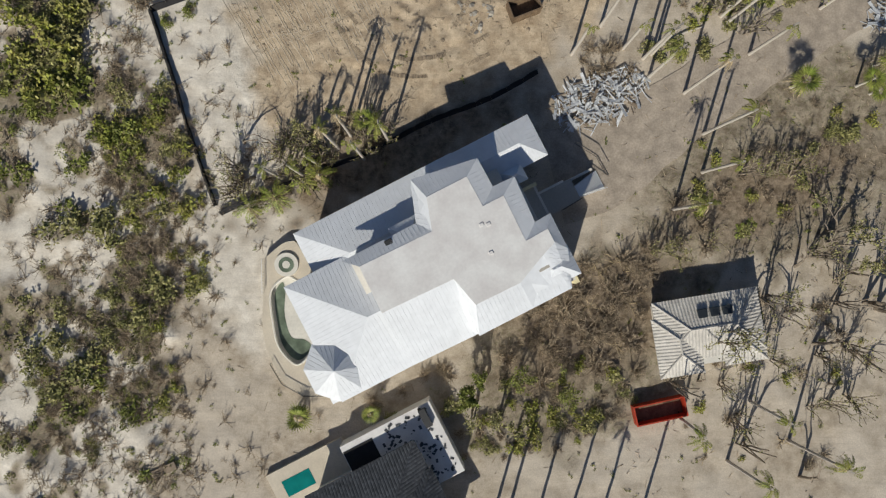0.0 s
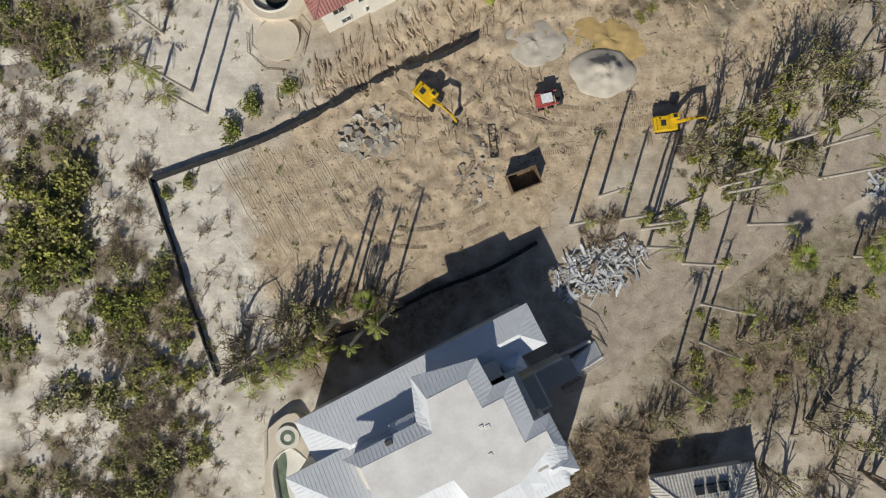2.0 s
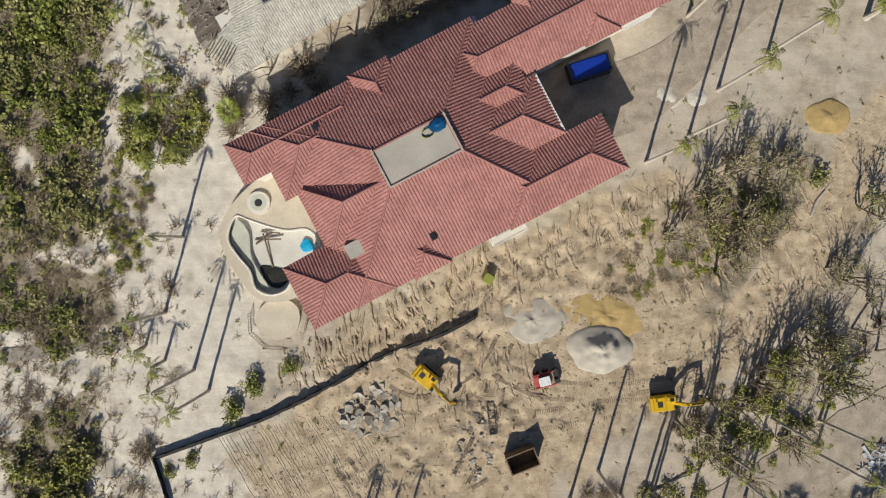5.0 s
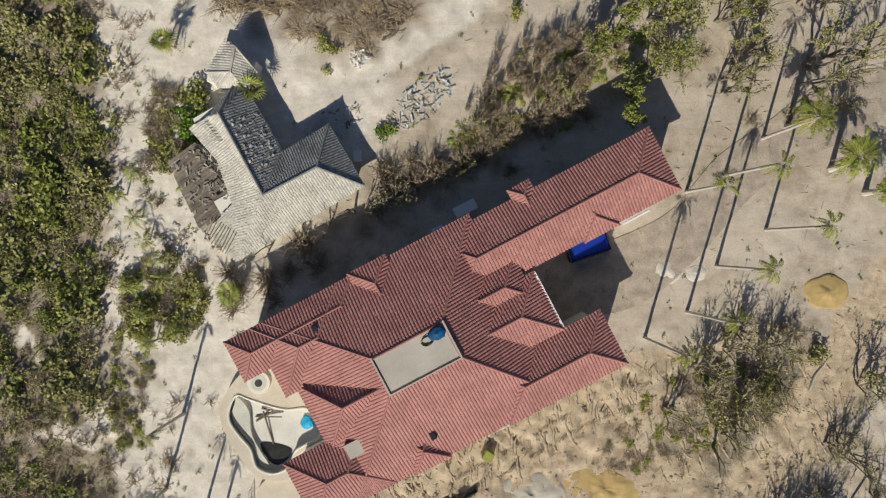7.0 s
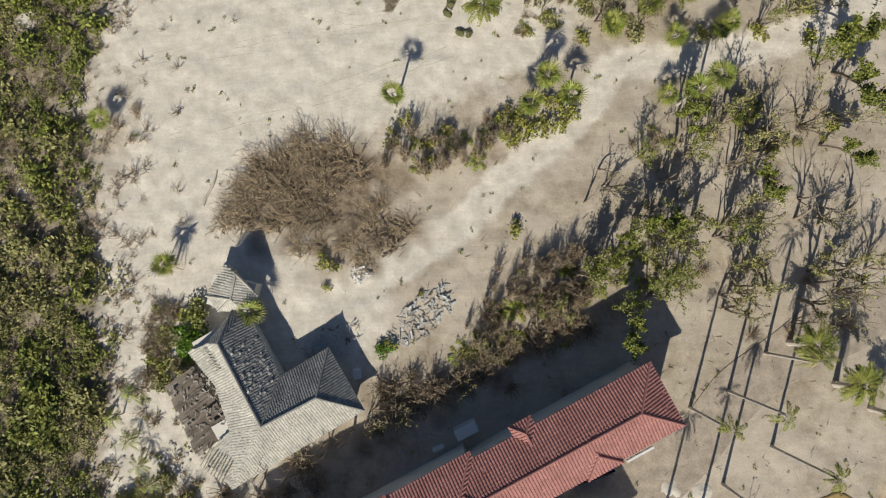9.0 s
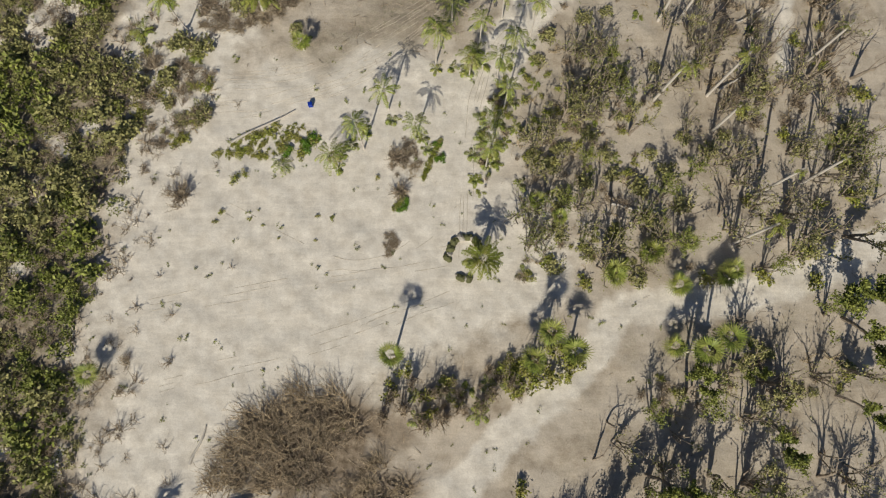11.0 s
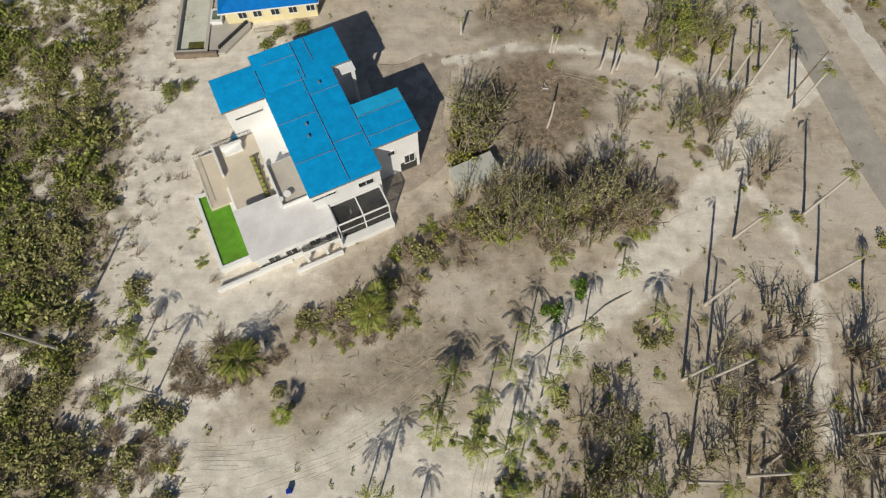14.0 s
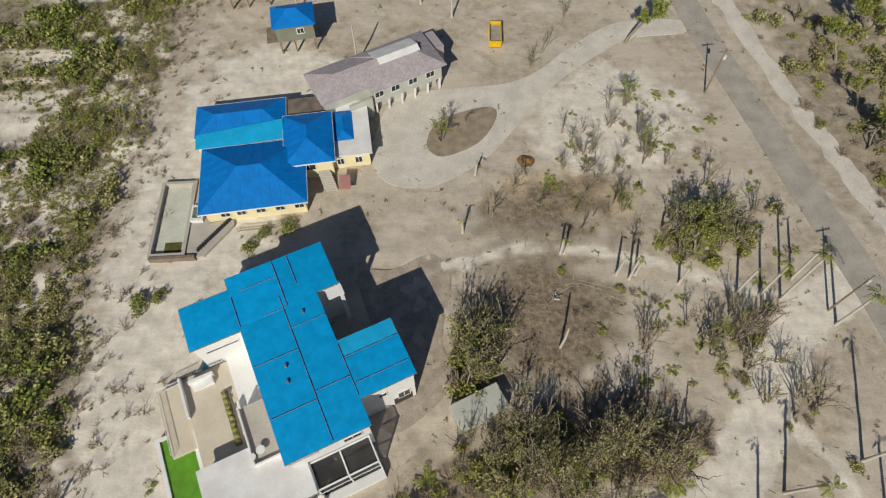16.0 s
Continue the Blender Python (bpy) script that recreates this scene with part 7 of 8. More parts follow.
for x, y, k, s in ((31.1, 203.3, 9, 0.85), (28.8, 219.4, 5, 0.8), (27.9, 220, 9, 0.6), (34.9, 222.7, 7, 0.5), (37.3, 219.9, 6, 0.8), (38.9, 221, 2, 0.6), (43.2, 211.7, 3, 0.6), (19.4, 204.9, 5, 0.9), (18.5, 208.9, 0, 0.7), (22.7, 206.8, 9, 0.7), (24.6, 207.8, 8, 0.5), (13.6, 210.4, 8, 0.6), (9.2, 209, 7, 0.6), (41.5, 224.5, 5, 0.7), (46.4, 217, 5, 0.6), (48.5, 212, 7, 0.5)):
    tree(x, y, k, s, 8)
# storm-thinned trees of the wood and those east of the red house
for x, y, k, s in ((24.8, 166.6, 2, 0.7), (25.8, 161.9, 1, 0.7), (29.2, 152.2, 2, 0.75), (19.4, 158.1, 2, 0.6), (36.7, 168.8, 0, 0.7), (29.6, 168.1, 5, 0.7), (51.3, 167.9, 0, 0.8), (53.7, 164.7, 5, 0.8), (58.8, 170.3, 0, 0.9), (43.9, 157.2, 0, 0.7), (52.6, 155.6, 5, 0.8), (37.6, 150, 0, 0.7), (42.7, 142.5, 2, 0.7), (23, 172.2, 2, 0.6), (12.6, 156, 3, 0.6), (15.2, 162, 3, 0.6)):
    tree(x, y, k, s, 10)
for x, y, k, s in ((16, 151.6, 2, 0.65), (34, 155.1, 2, 0.7), (54.3, 147.1, 1, 0.9), (47.7, 187.7, 0, 0.7), (39.9, 174.6, 0, 0.6), (56.7, 183.1, 5, 0.8), (28.6, 173, 0, 0.6), (43.8, 169.6, 5, 0.7), (57, 161, 6, 0.9), (57.5, 156.5, 6, 0.8), (21.8, 169.4, 6, 0.8), (31.4, 146.5, 2, 0.8), (26.6, 149, 6, 0.7)):
    tree(x, y, k, s, 10)
for x, y, k, s in ((31.1, 125.8, 4, 0.9), (35.7, 127.2, 3, 0.7), (52.6, 136, 4, 1.1), (55.4, 137.9, 4, 1.2), (50.3, 136.5, 2, 0.8), (18.6, 118, 0, 0.6), (30.9, 115.2, 0, 1.0), (29.5, 113.4, 2, 0.9), (24.9, 114.3, 2, 0.8), (36.3, 113.4, 2, 0.9), (33.2, 116.1, 1, 0.8), (26.8, 117, 5, 0.7), (21.4, 119.8, 5, 0.7), (41.7, 126.2, 8, 0.5), (43.5, 127.2, 5, 0.8), (48.1, 128.1, 5, 0.8), (54.1, 117, 0, 0.8), (20.5, 122.6, 0, 0.5)):
    tree(x, y, k, s, 10)


def sown(seed, n, cx, cy, rx, ry, rot, clear=()):
    """n places inside an ellipse, kept off the lines in clear."""
    r = random.Random(seed)
    out, a = [], radians(rot)
    lines = [(curve_pts(p, 6), w) for p, w in clear]
    while len(out) < n:
        u, v = r.uniform(-1, 1), r.uniform(-1, 1)
        if u * u + v * v > 1:
            continue
        x, y = cx + rx * u * math.cos(a) - ry * v * math.sin(a), cy + rx * u * math.sin(a) + ry * v * math.cos(a)
        if any(min(math.hypot(x - p[0], y - p[1]) for p in line) < w for line, w in lines):
            continue
        out.append((x, y, r))
    return out


# stripped palms beside the white house drive
for x, y, h in ((16.8, 25.5, 9.5), (20.6, 29.3, 10.5), (23.6, 26.3, 9), (27.4, 25.6, 10)):
    palm(x, y, h, pr.uniform(-0.3, 0.3), pr.uniform(-0.3, 0.3), "palm_bare", 0.7, 0.2)
# tall palms behind the white house, and those south of the yard
for x, y, h in ((-14.0, 12.6, 13), (-10.6, 11.2, 12.5), (-7.4, 13.6, 12.5), (-18.2, 8.6, 11), (-21.4, 8.4, 8), (-12.4, 14.2, 11), (-16.4, 10.2, 9)):
    palm(x, y, h, pr.uniform(-0.4, 0.4), pr.uniform(-0.3, 0.3), "palm_bare" if x < -8 else "palm_storm", 0.85, 0.3)
for x, y, r in sown(30, 4, 44, -22, 13, 9, 15):
    palm(x, y, r.uniform(7, 12), r.uniform(-0.5, 0.5), r.uniform(-0.5, 0.5), "palm_bare" if r.random() < 0.5 else "palm_storm", 0.85)
for x, y, r in sown(31, 6, 16, -36, 12, 5, 10):
    palm(x, y, r.uniform(8, 12), r.uniform(-0.5, 0.5), r.uniform(-0.5, 0.5), "palm_storm", 0.85)
for x, y, r in sown(32, 14, 52, -8, 8, 9, 0):
    tree(x, y, r.choice((0, 5, 1)), r.uniform(0.6, 1.0), 8)

def cane_kit(seed, stems, sweep=0.5, thick=0.017):
    """Long arching dead canes swept over to one side, about 1 long."""
    r = random.Random(seed)
    q = Quads()
    for _ in range(stems):
        a = r.gauss(0, sweep * 2)
        p = Vector((r.uniform(-0.4, 0.4), r.uniform(-0.4, 0.4), 0))
        d = Vector((math.cos(a) * 0.45, math.sin(a) * 0.45, r.uniform(0.35, 0.9)))
        l = r.uniform(0.5, 1.0)
        for k in range(4):
            e = p + d.normalized() * l / 4
            q.twig(p, e, thick * (1.1 - 0.22 * k), thick * (0.9 - 0.22 * k))
            if k > 0:
                q.twig(e, e + (d.normalized() + rand_dir(r) * 0.7) * l * r.uniform(0.15, 0.35), thick * 0.5, thick * 0.15)
            p = e
            d = d + Vector((math.cos(a) * 0.12, math.sin(a) * 0.12, -0.32)) + rand_dir(r) * 0.18
    return q


# long dry stalks thrown across one another
KITS["stalk"] = [twig_kit(400 + k, 9, 1.5, 0.7, 0.045) for k in range(3)]
MASS = {"cane": [], "upright": [], "dead": [], "bush_olive": [], "stalk": [], "green": [], "star": [], "trunk": [[] for _ in TREES]}


def brush(x, y, r, kind, h=0.8):
    """One more plant of a thicket."""
    turn = pr.gauss(2.4, 0.45) if kind == "cane" else pr.uniform(0, 6.28)
    MASS[kind].append((pr.randrange(3), x, y, ground_at(x, y) - 0.03, turn, r, r * h))


def copse(x, y, k, s, lean=0):
    """One more tree of a close-grown stand."""
    MASS["trunk"][k].append((0, x, y, ground_at(x, y) - 0.05, pr.uniform(0, 6.28), s, s))


def planted(places, kind, h=0.8):
    for x, y, r in places:
        brush(x, y, r, kind, h)


# the storm-thinned wood east of the sand drive
WOOD_CLEAR = ((SAND_DRIVE, 3.4), (SAND_TRACK, 3.2), (BEND_PATH, 2.0))
planted(((11.4, 162.0, 1.5), (12.0, 159.0, 1.6), (14.5, 157.1, 1.8), (16.5, 159.7, 1.3), (15.4, 176.9, 1.6), (13.6, 173.2, 1.2), (20.5, 180.3, 1.5), (23.8, 180.8, 1.2), (27.4, 184.3, 1.6), (30.0, 185.6, 1.4), (21.1, 169.0, 1.9), (24.4, 170.6, 1.9), (18.5, 165.0, 1.5), (20.5, 161.9, 1.5), (22.5, 158.9, 1.4), (15.3, 152.4, 2.0)), "bush_olive")
planted(((19.1, 154.5, 1.6), (22.9, 155.9, 1.6), (26.4, 153.7, 2), (31.1, 155.8, 2), (32.7, 151.5, 1.8), (28.0, 148.7, 2.2), (29.0, 145.3, 2), (15.7, 147.5, 1.5), (14.6, 142.8, 1.5), (19.0, 144.7, 1.3), (25.7, 141.3, 1.6), (28.5, 158.8, 1.2), (33.3, 161.0, 1.3), (36.8, 159.5, 1.5), (39.4, 161.7, 1.2), (45.3, 148.6, 1.6), (49.6, 159.4, 1.4), (56.9, 161.6, 2.5), (56.0, 157.8, 2.2)), "bush_olive")
planted(((42.2, 164.8, 1.2), (47.8, 161.7, 1.4), (51.3, 176.2, 1.3), (55.0, 178.7, 1), (64.3, 199.1, 1.6), (62.8, 188.5, 1.8), (52.1, 203.2, 1.2), (57.8, 192.3, 1.0), (56.2, 152.0, 2), (51.6, 151.3, 1.3), (34.8, 141.3, 1.5), (42.5, 141.2, 1.6), (49.5, 144.4, 1.5), (49.4, 140.5, 1.6), (41.6, 152.1, 1.2), (18.7, 140.7, 1.4), (23.5, 147.4, 1.3), (59.4, 167.8, 2), (54.4, 171.9, 1.4)), "green")
for x, y, r in sown(101, 260, 35, 163, 25, 27, 0, WOOD_CLEAR):
    if noise.noise((x * 0.12, y * 0.12, 1.0)) < (x - 22) * 0.012:
        continue
    brush(x, y, r.uniform(0.4, 1.1), r.choice(("dead", "dead", "green", "bush_olive", "star", "stalk")), r.uniform(0.5, 1.0))
for x, y, r in sown(102, 90, 18, 158, 9, 21, -10, WOOD_CLEAR):
    brush(x, y, r.uniform(0.5, 1.2), r.choice(("dead", "green", "star", "stalk", "upright")), r.uniform(0.5, 0.9))
for x, y, s in ((22.2, 141.4, 1), (36.9, 141.2, 1), (15.1, 149.5, 0.8), (12.3, 151.7, 0.8), (32.7, 145.9, 0.8), (29.4, 132.3, 1), (30.5, 140.3, 1.1), (22.2, 142.2, 1.1), (38.0, 142.2, 1), (27.3, 144.5, 1.1)):
    palm(x, y, 2.2, 0, 0, "palm_fan", s, 0.5)
for x, y, h in ((43.2, 153, 11), (49.5, 154.5, 10), (52, 172.5, 11), (31.5, 179.8, 10), (62.4, 158, 11)):
    palm(x, y, h, pr.uniform(-0.6, 0.6), pr.uniform(-0.6, 0.6), "palm_bare", 0.7, 0.2)
for x, y, r in sown(201, 44, 38, 160, 23, 25, 0, WOOD_CLEAR):
    copse(x, y, r.choice((0, 5, 9, 6, 2, 5, 3)), r.uniform(0.55, 0.95), 9)
for x, y, r in sown(202, 14, 17, 160, 7, 20, -10, WOOD_CLEAR):
    tree(x, y, r.choice((5, 3, 6, 9)), r.uniform(0.5, 0.8), 8)
for x, y, r in sown(203, 9, 4.6, 218.5, 2.6, 5.5, -14):
    tree(x, y, r.choice((7, 8, 5, 9)), r.uniform(0.6, 0.85), 7)
for x, y, r in sown(204, 16, 13, 206, 7, 3.0, 15):
    tree(x, y, r.choice((7, 8, 5, 9)), r.uniform(0.5, 0.8), 9)
for x, y, r in sown(205, 12, 24, 207, 5, 3.0, 5):
    tree(x, y, r.choice((0, 9, 5)), r.uniform(0.6, 0.9), 9)
for x, y, r in sown(206, 16, 41, 238, 6, 4, 0):
    tree(x, y, r.choice((2, 6, 5, 0)), r.uniform(0.5, 0.9), 8)
for x, y, r in sown(207, 26, 30, 246, 14, 16, 0, ((OLD_PATH, 2), (ROAD_LINE, 5))):
    copse(x, y, r.choice((9, 5, 7, 8)), r.uniform(0.3, 0.55), 8)
for x, y, r in sown(208, 16, 46, 217, 7, 8, 0, ((SAND_DRIVE, 3), (ROAD_LINE, 5))):
    copse(x, y, r.choice((9, 5, 0, 8)), r.uniform(0.45, 0.75), 9)
for x, y, r in sown(209, 14, 47, 112, 10, 12, 20):
    copse(x, y, r.choice((0, 9, 5)), r.uniform(0.5, 0.9), 9)
# young palms in rows along the sand drive
planted(((3.7, 159.0, 0.9), (5.3, 161.3, 1.1), (7.7, 163.6, 1.0), (5.9, 157.5, 1.1), (5.0, 164.4, 1.0), (7.0, 166.7, 0.9), (8.6, 168.3, 0.9), (9.7, 166.7, 0.8), (7.1, 159.8, 0.9), (4.5, 174.9, 1.3), (5.3, 172.8, 1.3), (3.3, 171.6, 1.1), (0.9, 172.4, 0.9), (-1.4, 172.1, 0.8)), "star", 1.6)
planted(((-7.6, 164.1, 0.9), (-11.7, 162.6, 1.1), (-13.2, 160.7, 0.9), (-14.6, 159.2, 1.1), (-15.3, 157.0, 1.0), (-3.4, 161.4, 0.9), (-2.6, 159.8, 0.8), (8.8, 172.4, 0.9), (11.5, 171.5, 0.8), (12.5, 175.7, 0.8), (10.3, 154.6, 0.9), (12.0, 152.4, 0.8)), "star", 1.6)
for x, y, r in sown(103, 60, 6.6, 162, 2.0, 9, -12, ()):
    brush(x, y, r.uniform(0.4, 0.9), r.choice(("green", "dead", "star", "upright")), r.uniform(0.8, 1.4))
for x, y, r in sown(104, 34, -5.7, 158.5, 2.2, 3.2, 10):
    brush(x, y, r.uniform(0.5, 0.9), r.choice(("dead", "dead", "stalk")), 0.5)
for a, b, n in (((-0.9, 161.1), (-3.4, 155.1), 16), ((-5.8, 153.3), (-7.4, 150.8), 8)):
    for k in range(n):
        brush(a[0] + (b[0] - a[0]) * k / n, a[1] + (b[1] - a[1]) * k / n, 0.55, "green", 0.9)
for x, y, r in sown(116, 14, -7.7, 146.3, 1.2, 1.8, 0):
    brush(x, y, r.uniform(0.5, 0.8), "dead", 0.5)
# creepers on the sandy rise, and tufts over the sand
planted(((-29.3, 159.3, 1.2), (-27.2, 161.6, 1.2), (-25.0, 162.3, 1.2), (-22.6, 160.0, 1.2), (-20.3, 159.3, 1.2), (-18.9, 161.1, 1.3), (-26.3, 159.3, 1.1), (-32.3, 159.4, 1.0), (-24.3, 163.5, 0.9), (-28.2, 160.1, 1.0), (-22.0, 162.3, 0.9)), "green", 0.45)
for x, y, r in sown(105, 90, -25.6, 161, 6.6, 2.3, 14):
    brush(x, y, r.uniform(0.25, 0.6), "green", 0.5)
planted(((-31.0, 150.8, 0.6), (-31.9, 149.5, 0.5), (-28.2, 156.4, 0.8), (-17.8, 150.1, 0.4), (-9.7, 155.6, 0.5), (-6.7, 154.1, 0.4), (-27.2, 149.9, 0.4), (-25.3, 148.9, 0.3), (-18.0, 146.7, 0.3), (-23.0, 147.1, 0.3), (-15.7, 149.8, 0.5), (-29.6, 155.6, 1.0)), "green")
# storm-flattened brush south-west of the modern house
planted(((-38.1, 164.0, 2.0), (-42.5, 168.0, 2.2), (-36.8, 172.0, 2), (-34.4, 171.1, 1.8), (-42.4, 172.9, 2), (-28.4, 183.9, 2.6), (-33.1, 181.3, 2.2), (-25.0, 182.1, 2.2), (-28.9, 180.4, 2.2), (-35.8, 164.0, 1), (-30.5, 185.4, 2.2), (-35, 183.6, 2)), "dead", 0.5)
for x, y, r in sown(106, 60, -39.5, 169, 5.5, 9, 0):
    brush(x, y, r.uniform(0.5, 1.4), r.choice(("green", "dead", "bush_olive", "dead", "stalk")), 0.6)
for x, y, r in sown(108, 40, -29.5, 182, 8, 3.2, 15):
    brush(x, y, r.uniform(0.6, 1.5), r.choice(("dead", "stalk", "dead")), 0.5)
planted(((-42.9, 190.9, 1.6), (-41.1, 184.0, 1.7), (-44.4, 178.4, 1.6), (-36.3, 174.5, 1.2), (-20.6, 176.4, 1.0), (-36.5, 201.6, 0.9), (-34.7, 197.1, 0.9)), "star", 1.4)
# the torn hedge below the modern house
planted(((-18.8, 187.9, 1.8), (-15.5, 188.3, 2), (-12.2, 189.2, 2), (-9.3, 189.7, 1.8), (-7.2, 187.3, 1.5), (-10.4, 185.5, 1.5), (-13.7, 185.1, 1.2), (-5.6, 193.9, 1.6), (-3.9, 192.0, 1.6), (-2.2, 197.7, 1.8), (0.4, 199.7, 1.5), (-4.3, 197.8, 2.2)), "dead", 0.6)
for x, y, r in sown(107, 46, -12, 188, 9, 3.0, 12):
    brush(x, y, r.uniform(0.6, 1.5), r.choice(("stalk", "dead", "star", "green")), 0.7)
for x, y, r in sown(109, 50, 0, 199, 10, 4.0, 28):
    brush(x, y, r.uniform(0.6, 1.4), r.choice(("upright", "dead", "green", "star", "stalk")), 0.9)
for x, y, r in sown(110, 70, 10, 205, 10, 4.0, 12, ((SAND_DRIVE, 3.0),)):
    brush(x, y, r.uniform(0.7, 1.7), r.choice(("green", "star", "dead", "upright", "upright", "stalk")), 1.0)
for x, y, r in sown(117, 70, 21, 206, 9, 3.5, 5, ((SAND_DRIVE, 3.4),)):
    brush(x, y, r.uniform(0.8, 2.0), r.choice(("dead", "stalk", "upright", "green")), 0.7)
for x, y, r in sown(118, 50, 4.5, 218.5, 3.2, 6.5, -12):
    brush(x, y, r.uniform(0.9, 2.0), r.choice(("upright", "upright", "green", "dead")), 1.3)
planted(((28.6, 202.6, 3.0), (27, 203.6, 3.2), (29.4, 204.4, 2.8)), "cane", 2.0)
for x, y, r in sown(119, 60, 41, 236.5, 8, 4, 0, ((ROAD_LINE, 5.0),)):
    brush(x, y, r.uniform(0.6, 1.5), r.choice(("green", "green", "upright", "dead", "star")), 0.9)
for x, y, r in sown(120, 40, 45, 216, 7, 8, 0, ((ROAD_LINE, 5), (SAND_DRIVE, 3.2))):
    brush(x, y, r.uniform(0.4, 1.1), r.choice(("dead", "green", "upright")))
for x, y, h in ((18.9, 234.8, 4), (18.3, 234.8, 4), (26.3, 231.1, 5), (28.1, 230.3, 6), (29.1, 231.0, 5), (35.4, 229.5, 6), (43.7, 228.0, 7), (52.3, 230.0, 8), (3.4, 238.8, 4), (5.8, 250.2, 3)):
    palm(x, y, h, pr.uniform(-0.4, 0.4), pr.uniform(-0.4, 0.4), "palm_bare", 0.55, 0)
planted(((65.5, 273.7, 2.2), (70.8, 275.9, 2.2), (81.1, 282.6, 2.4), (63.9, 287.7, 2), (66.1, 286.5, 2), (53.3, 242.1, 1.6), (79.1, 283.8, 2.2), (81.3, 272.4, 2), (86.3, 283.7, 2.4), (76.3, 261.2, 2.2)), "bush_olive", 1.1)
planted(((65.2, 264.3, 1.8), (74.6, 254.6, 2), (72.4, 273.6, 1.5)), "dead")
# the dead canes by the sand track, and the green hedge at their end
planted(((-21.5, 123.2, 4.2), (-24.0, 120.1, 4.4), (-26.6, 117.0, 4.0), (-17.9, 124.2, 4.0), (-16.9, 120.6, 4.2), (-21.5, 118.5, 4.2), (-12.8, 122.6, 3.8), (-25.1, 122.7, 3.8), (-19.0, 126.3, 3.4), (-14.8, 125.8, 3.4), (-29.1, 115.4, 3.4), (-19.4, 116.4, 3.4), (-23.0, 115.4, 3.4), (-27.6, 119.6, 3.2)), "cane", 0.75)
planted(((-10.1, 114.9, 2.8), (-7.6, 112.8, 3.0), (-13.7, 112.8, 2.8), (-17.3, 111.8, 2.6), (-11.1, 110.3, 2.6), (-5.5, 114.4, 2.6), (-19.8, 111.8, 2.6), (-9, 117.5, 2.6)), "cane", 0.6)
planted(((-22, 121, 2.2), (-18, 122.5, 2.2), (-25, 118.5, 2.0), (-14.5, 121, 2.0), (-20.5, 117, 1.8), (-9.5, 112.6, 1.8), (-12.5, 115, 1.6), (-16, 124, 1.8)), "dead", 0.6)
planted(((-7.6, 125.8, 2.4), (-5.6, 124.2, 2.6), (-3.5, 122.6, 2.8), (-0.9, 123.1, 2.6), (1.7, 124.2, 2.4), (-1.4, 126.3, 2.4), (4.2, 124.7, 2.2), (5.8, 126.3, 2.2), (8.4, 127.8, 2), (-4.5, 127.8, 2.2), (-8.6, 123.2, 2.4)), "upright", 1.2)
planted(((-7.6, 126.8, 1.5), (-5.6, 129.4, 1.3), (8.9, 126.8, 1.5), (6.8, 129.4, 1.2), (11.0, 127.3, 1.6), (13.0, 128.3, 1.6), (15.1, 128.9, 1.7), (16.7, 129.9, 1.6), (13.6, 131.5, 1.5), (15.7, 131.5, 1.5), (9.9, 129.4, 1.4), (-16.8, 110.3, 1.3), (-15.2, 109.5, 1.2), (-16.2, 106.5, 0.8), (9.3, 114.3, 1.4), (-7.5, 99.1, 1.0), (-3.5, 105.7, 0.6), (9.8, 108.7, 0.6)), "green", 1.1)
for x, y, r in sown(121, 40, 3, 126.5, 11, 3, 20, ((SAND_TRACK, 3.0),)):
    brush(x, y, r.uniform(0.7, 1.4), r.choice(("green", "star", "upright", "dead")), 1.0)
# stripped saplings on the slope, and the dead hedge between the grey and the red house
planted(((6.7, 109.2, 1.4), (8.7, 107.7, 1.4), (10.3, 110.3, 1.4), (11.8, 106.7, 1.7), (13.3, 108.2, 1.7), (14.9, 110.2, 1.7), (16.4, 111.8, 1.7), (10.7, 103.6, 1.7), (8.2, 101.6, 1.4), (5.6, 100.6, 1.4), (13.8, 103.6, 2), (16.9, 105.7, 2), (18.4, 108.2, 2), (4.1, 99.6, 1.4), (2.6, 101.6, 1.2), (20.0, 110.7, 1.8)), "upright", 1.7)
planted(((11.7, 99.6, 2.2), (14.3, 100.6, 2.2), (16.8, 101.6, 2.2), (9.2, 98.1, 2.0), (6.6, 97.6, 2.0), (12.7, 98.6, 2), (18.8, 100.6, 2), (-9.1, 87.7, 2), (-7.0, 89.8, 2.4), (-3.9, 91.4, 2.4), (-0.8, 92.4, 2.4), (2.3, 93.9, 2.4), (4.4, 95.0, 2.2), (8.5, 93.4, 1.6)), "dead", 0.9)
planted(((-19.0, 83.0, 2.8), (-17.4, 80.5, 2.2), (-21.0, 79.9, 2.2), (-24.2, 78.4, 2.4), (-23.1, 75.8, 2), (-27.8, 77.3, 2.2), (-29.3, 79.4, 2), (-8.6, 93.4, 2), (-28.8, 74.7, 1.8)), "dead", 0.9)
planted(((-7.0, 89.8, 2.0), (-3.9, 91.4, 2.0), (-0.8, 92.4, 2.2), (2.3, 93.9, 2.0), (11.7, 99.6, 2.0), (14.3, 100.6, 2.0), (-19.0, 83.0, 2.2), (-24.2, 78.4, 2.0)), "stalk", 0.9)
for x, y, r in sown(210, 60, 12, 105.5, 9, 4.5, 28, ((SAND_TRACK, 4.5),)):
    brush(x, y, r.uniform(1.0, 1.9), r.choice(("upright", "upright", "dead")), 1.5)
for x, y, r in sown(211, 16, 2, 95.5, 17, 2.6, 27):
    copse(x, y, r.choice((0, 9, 5)), r.uniform(0.4, 0.6), 12)
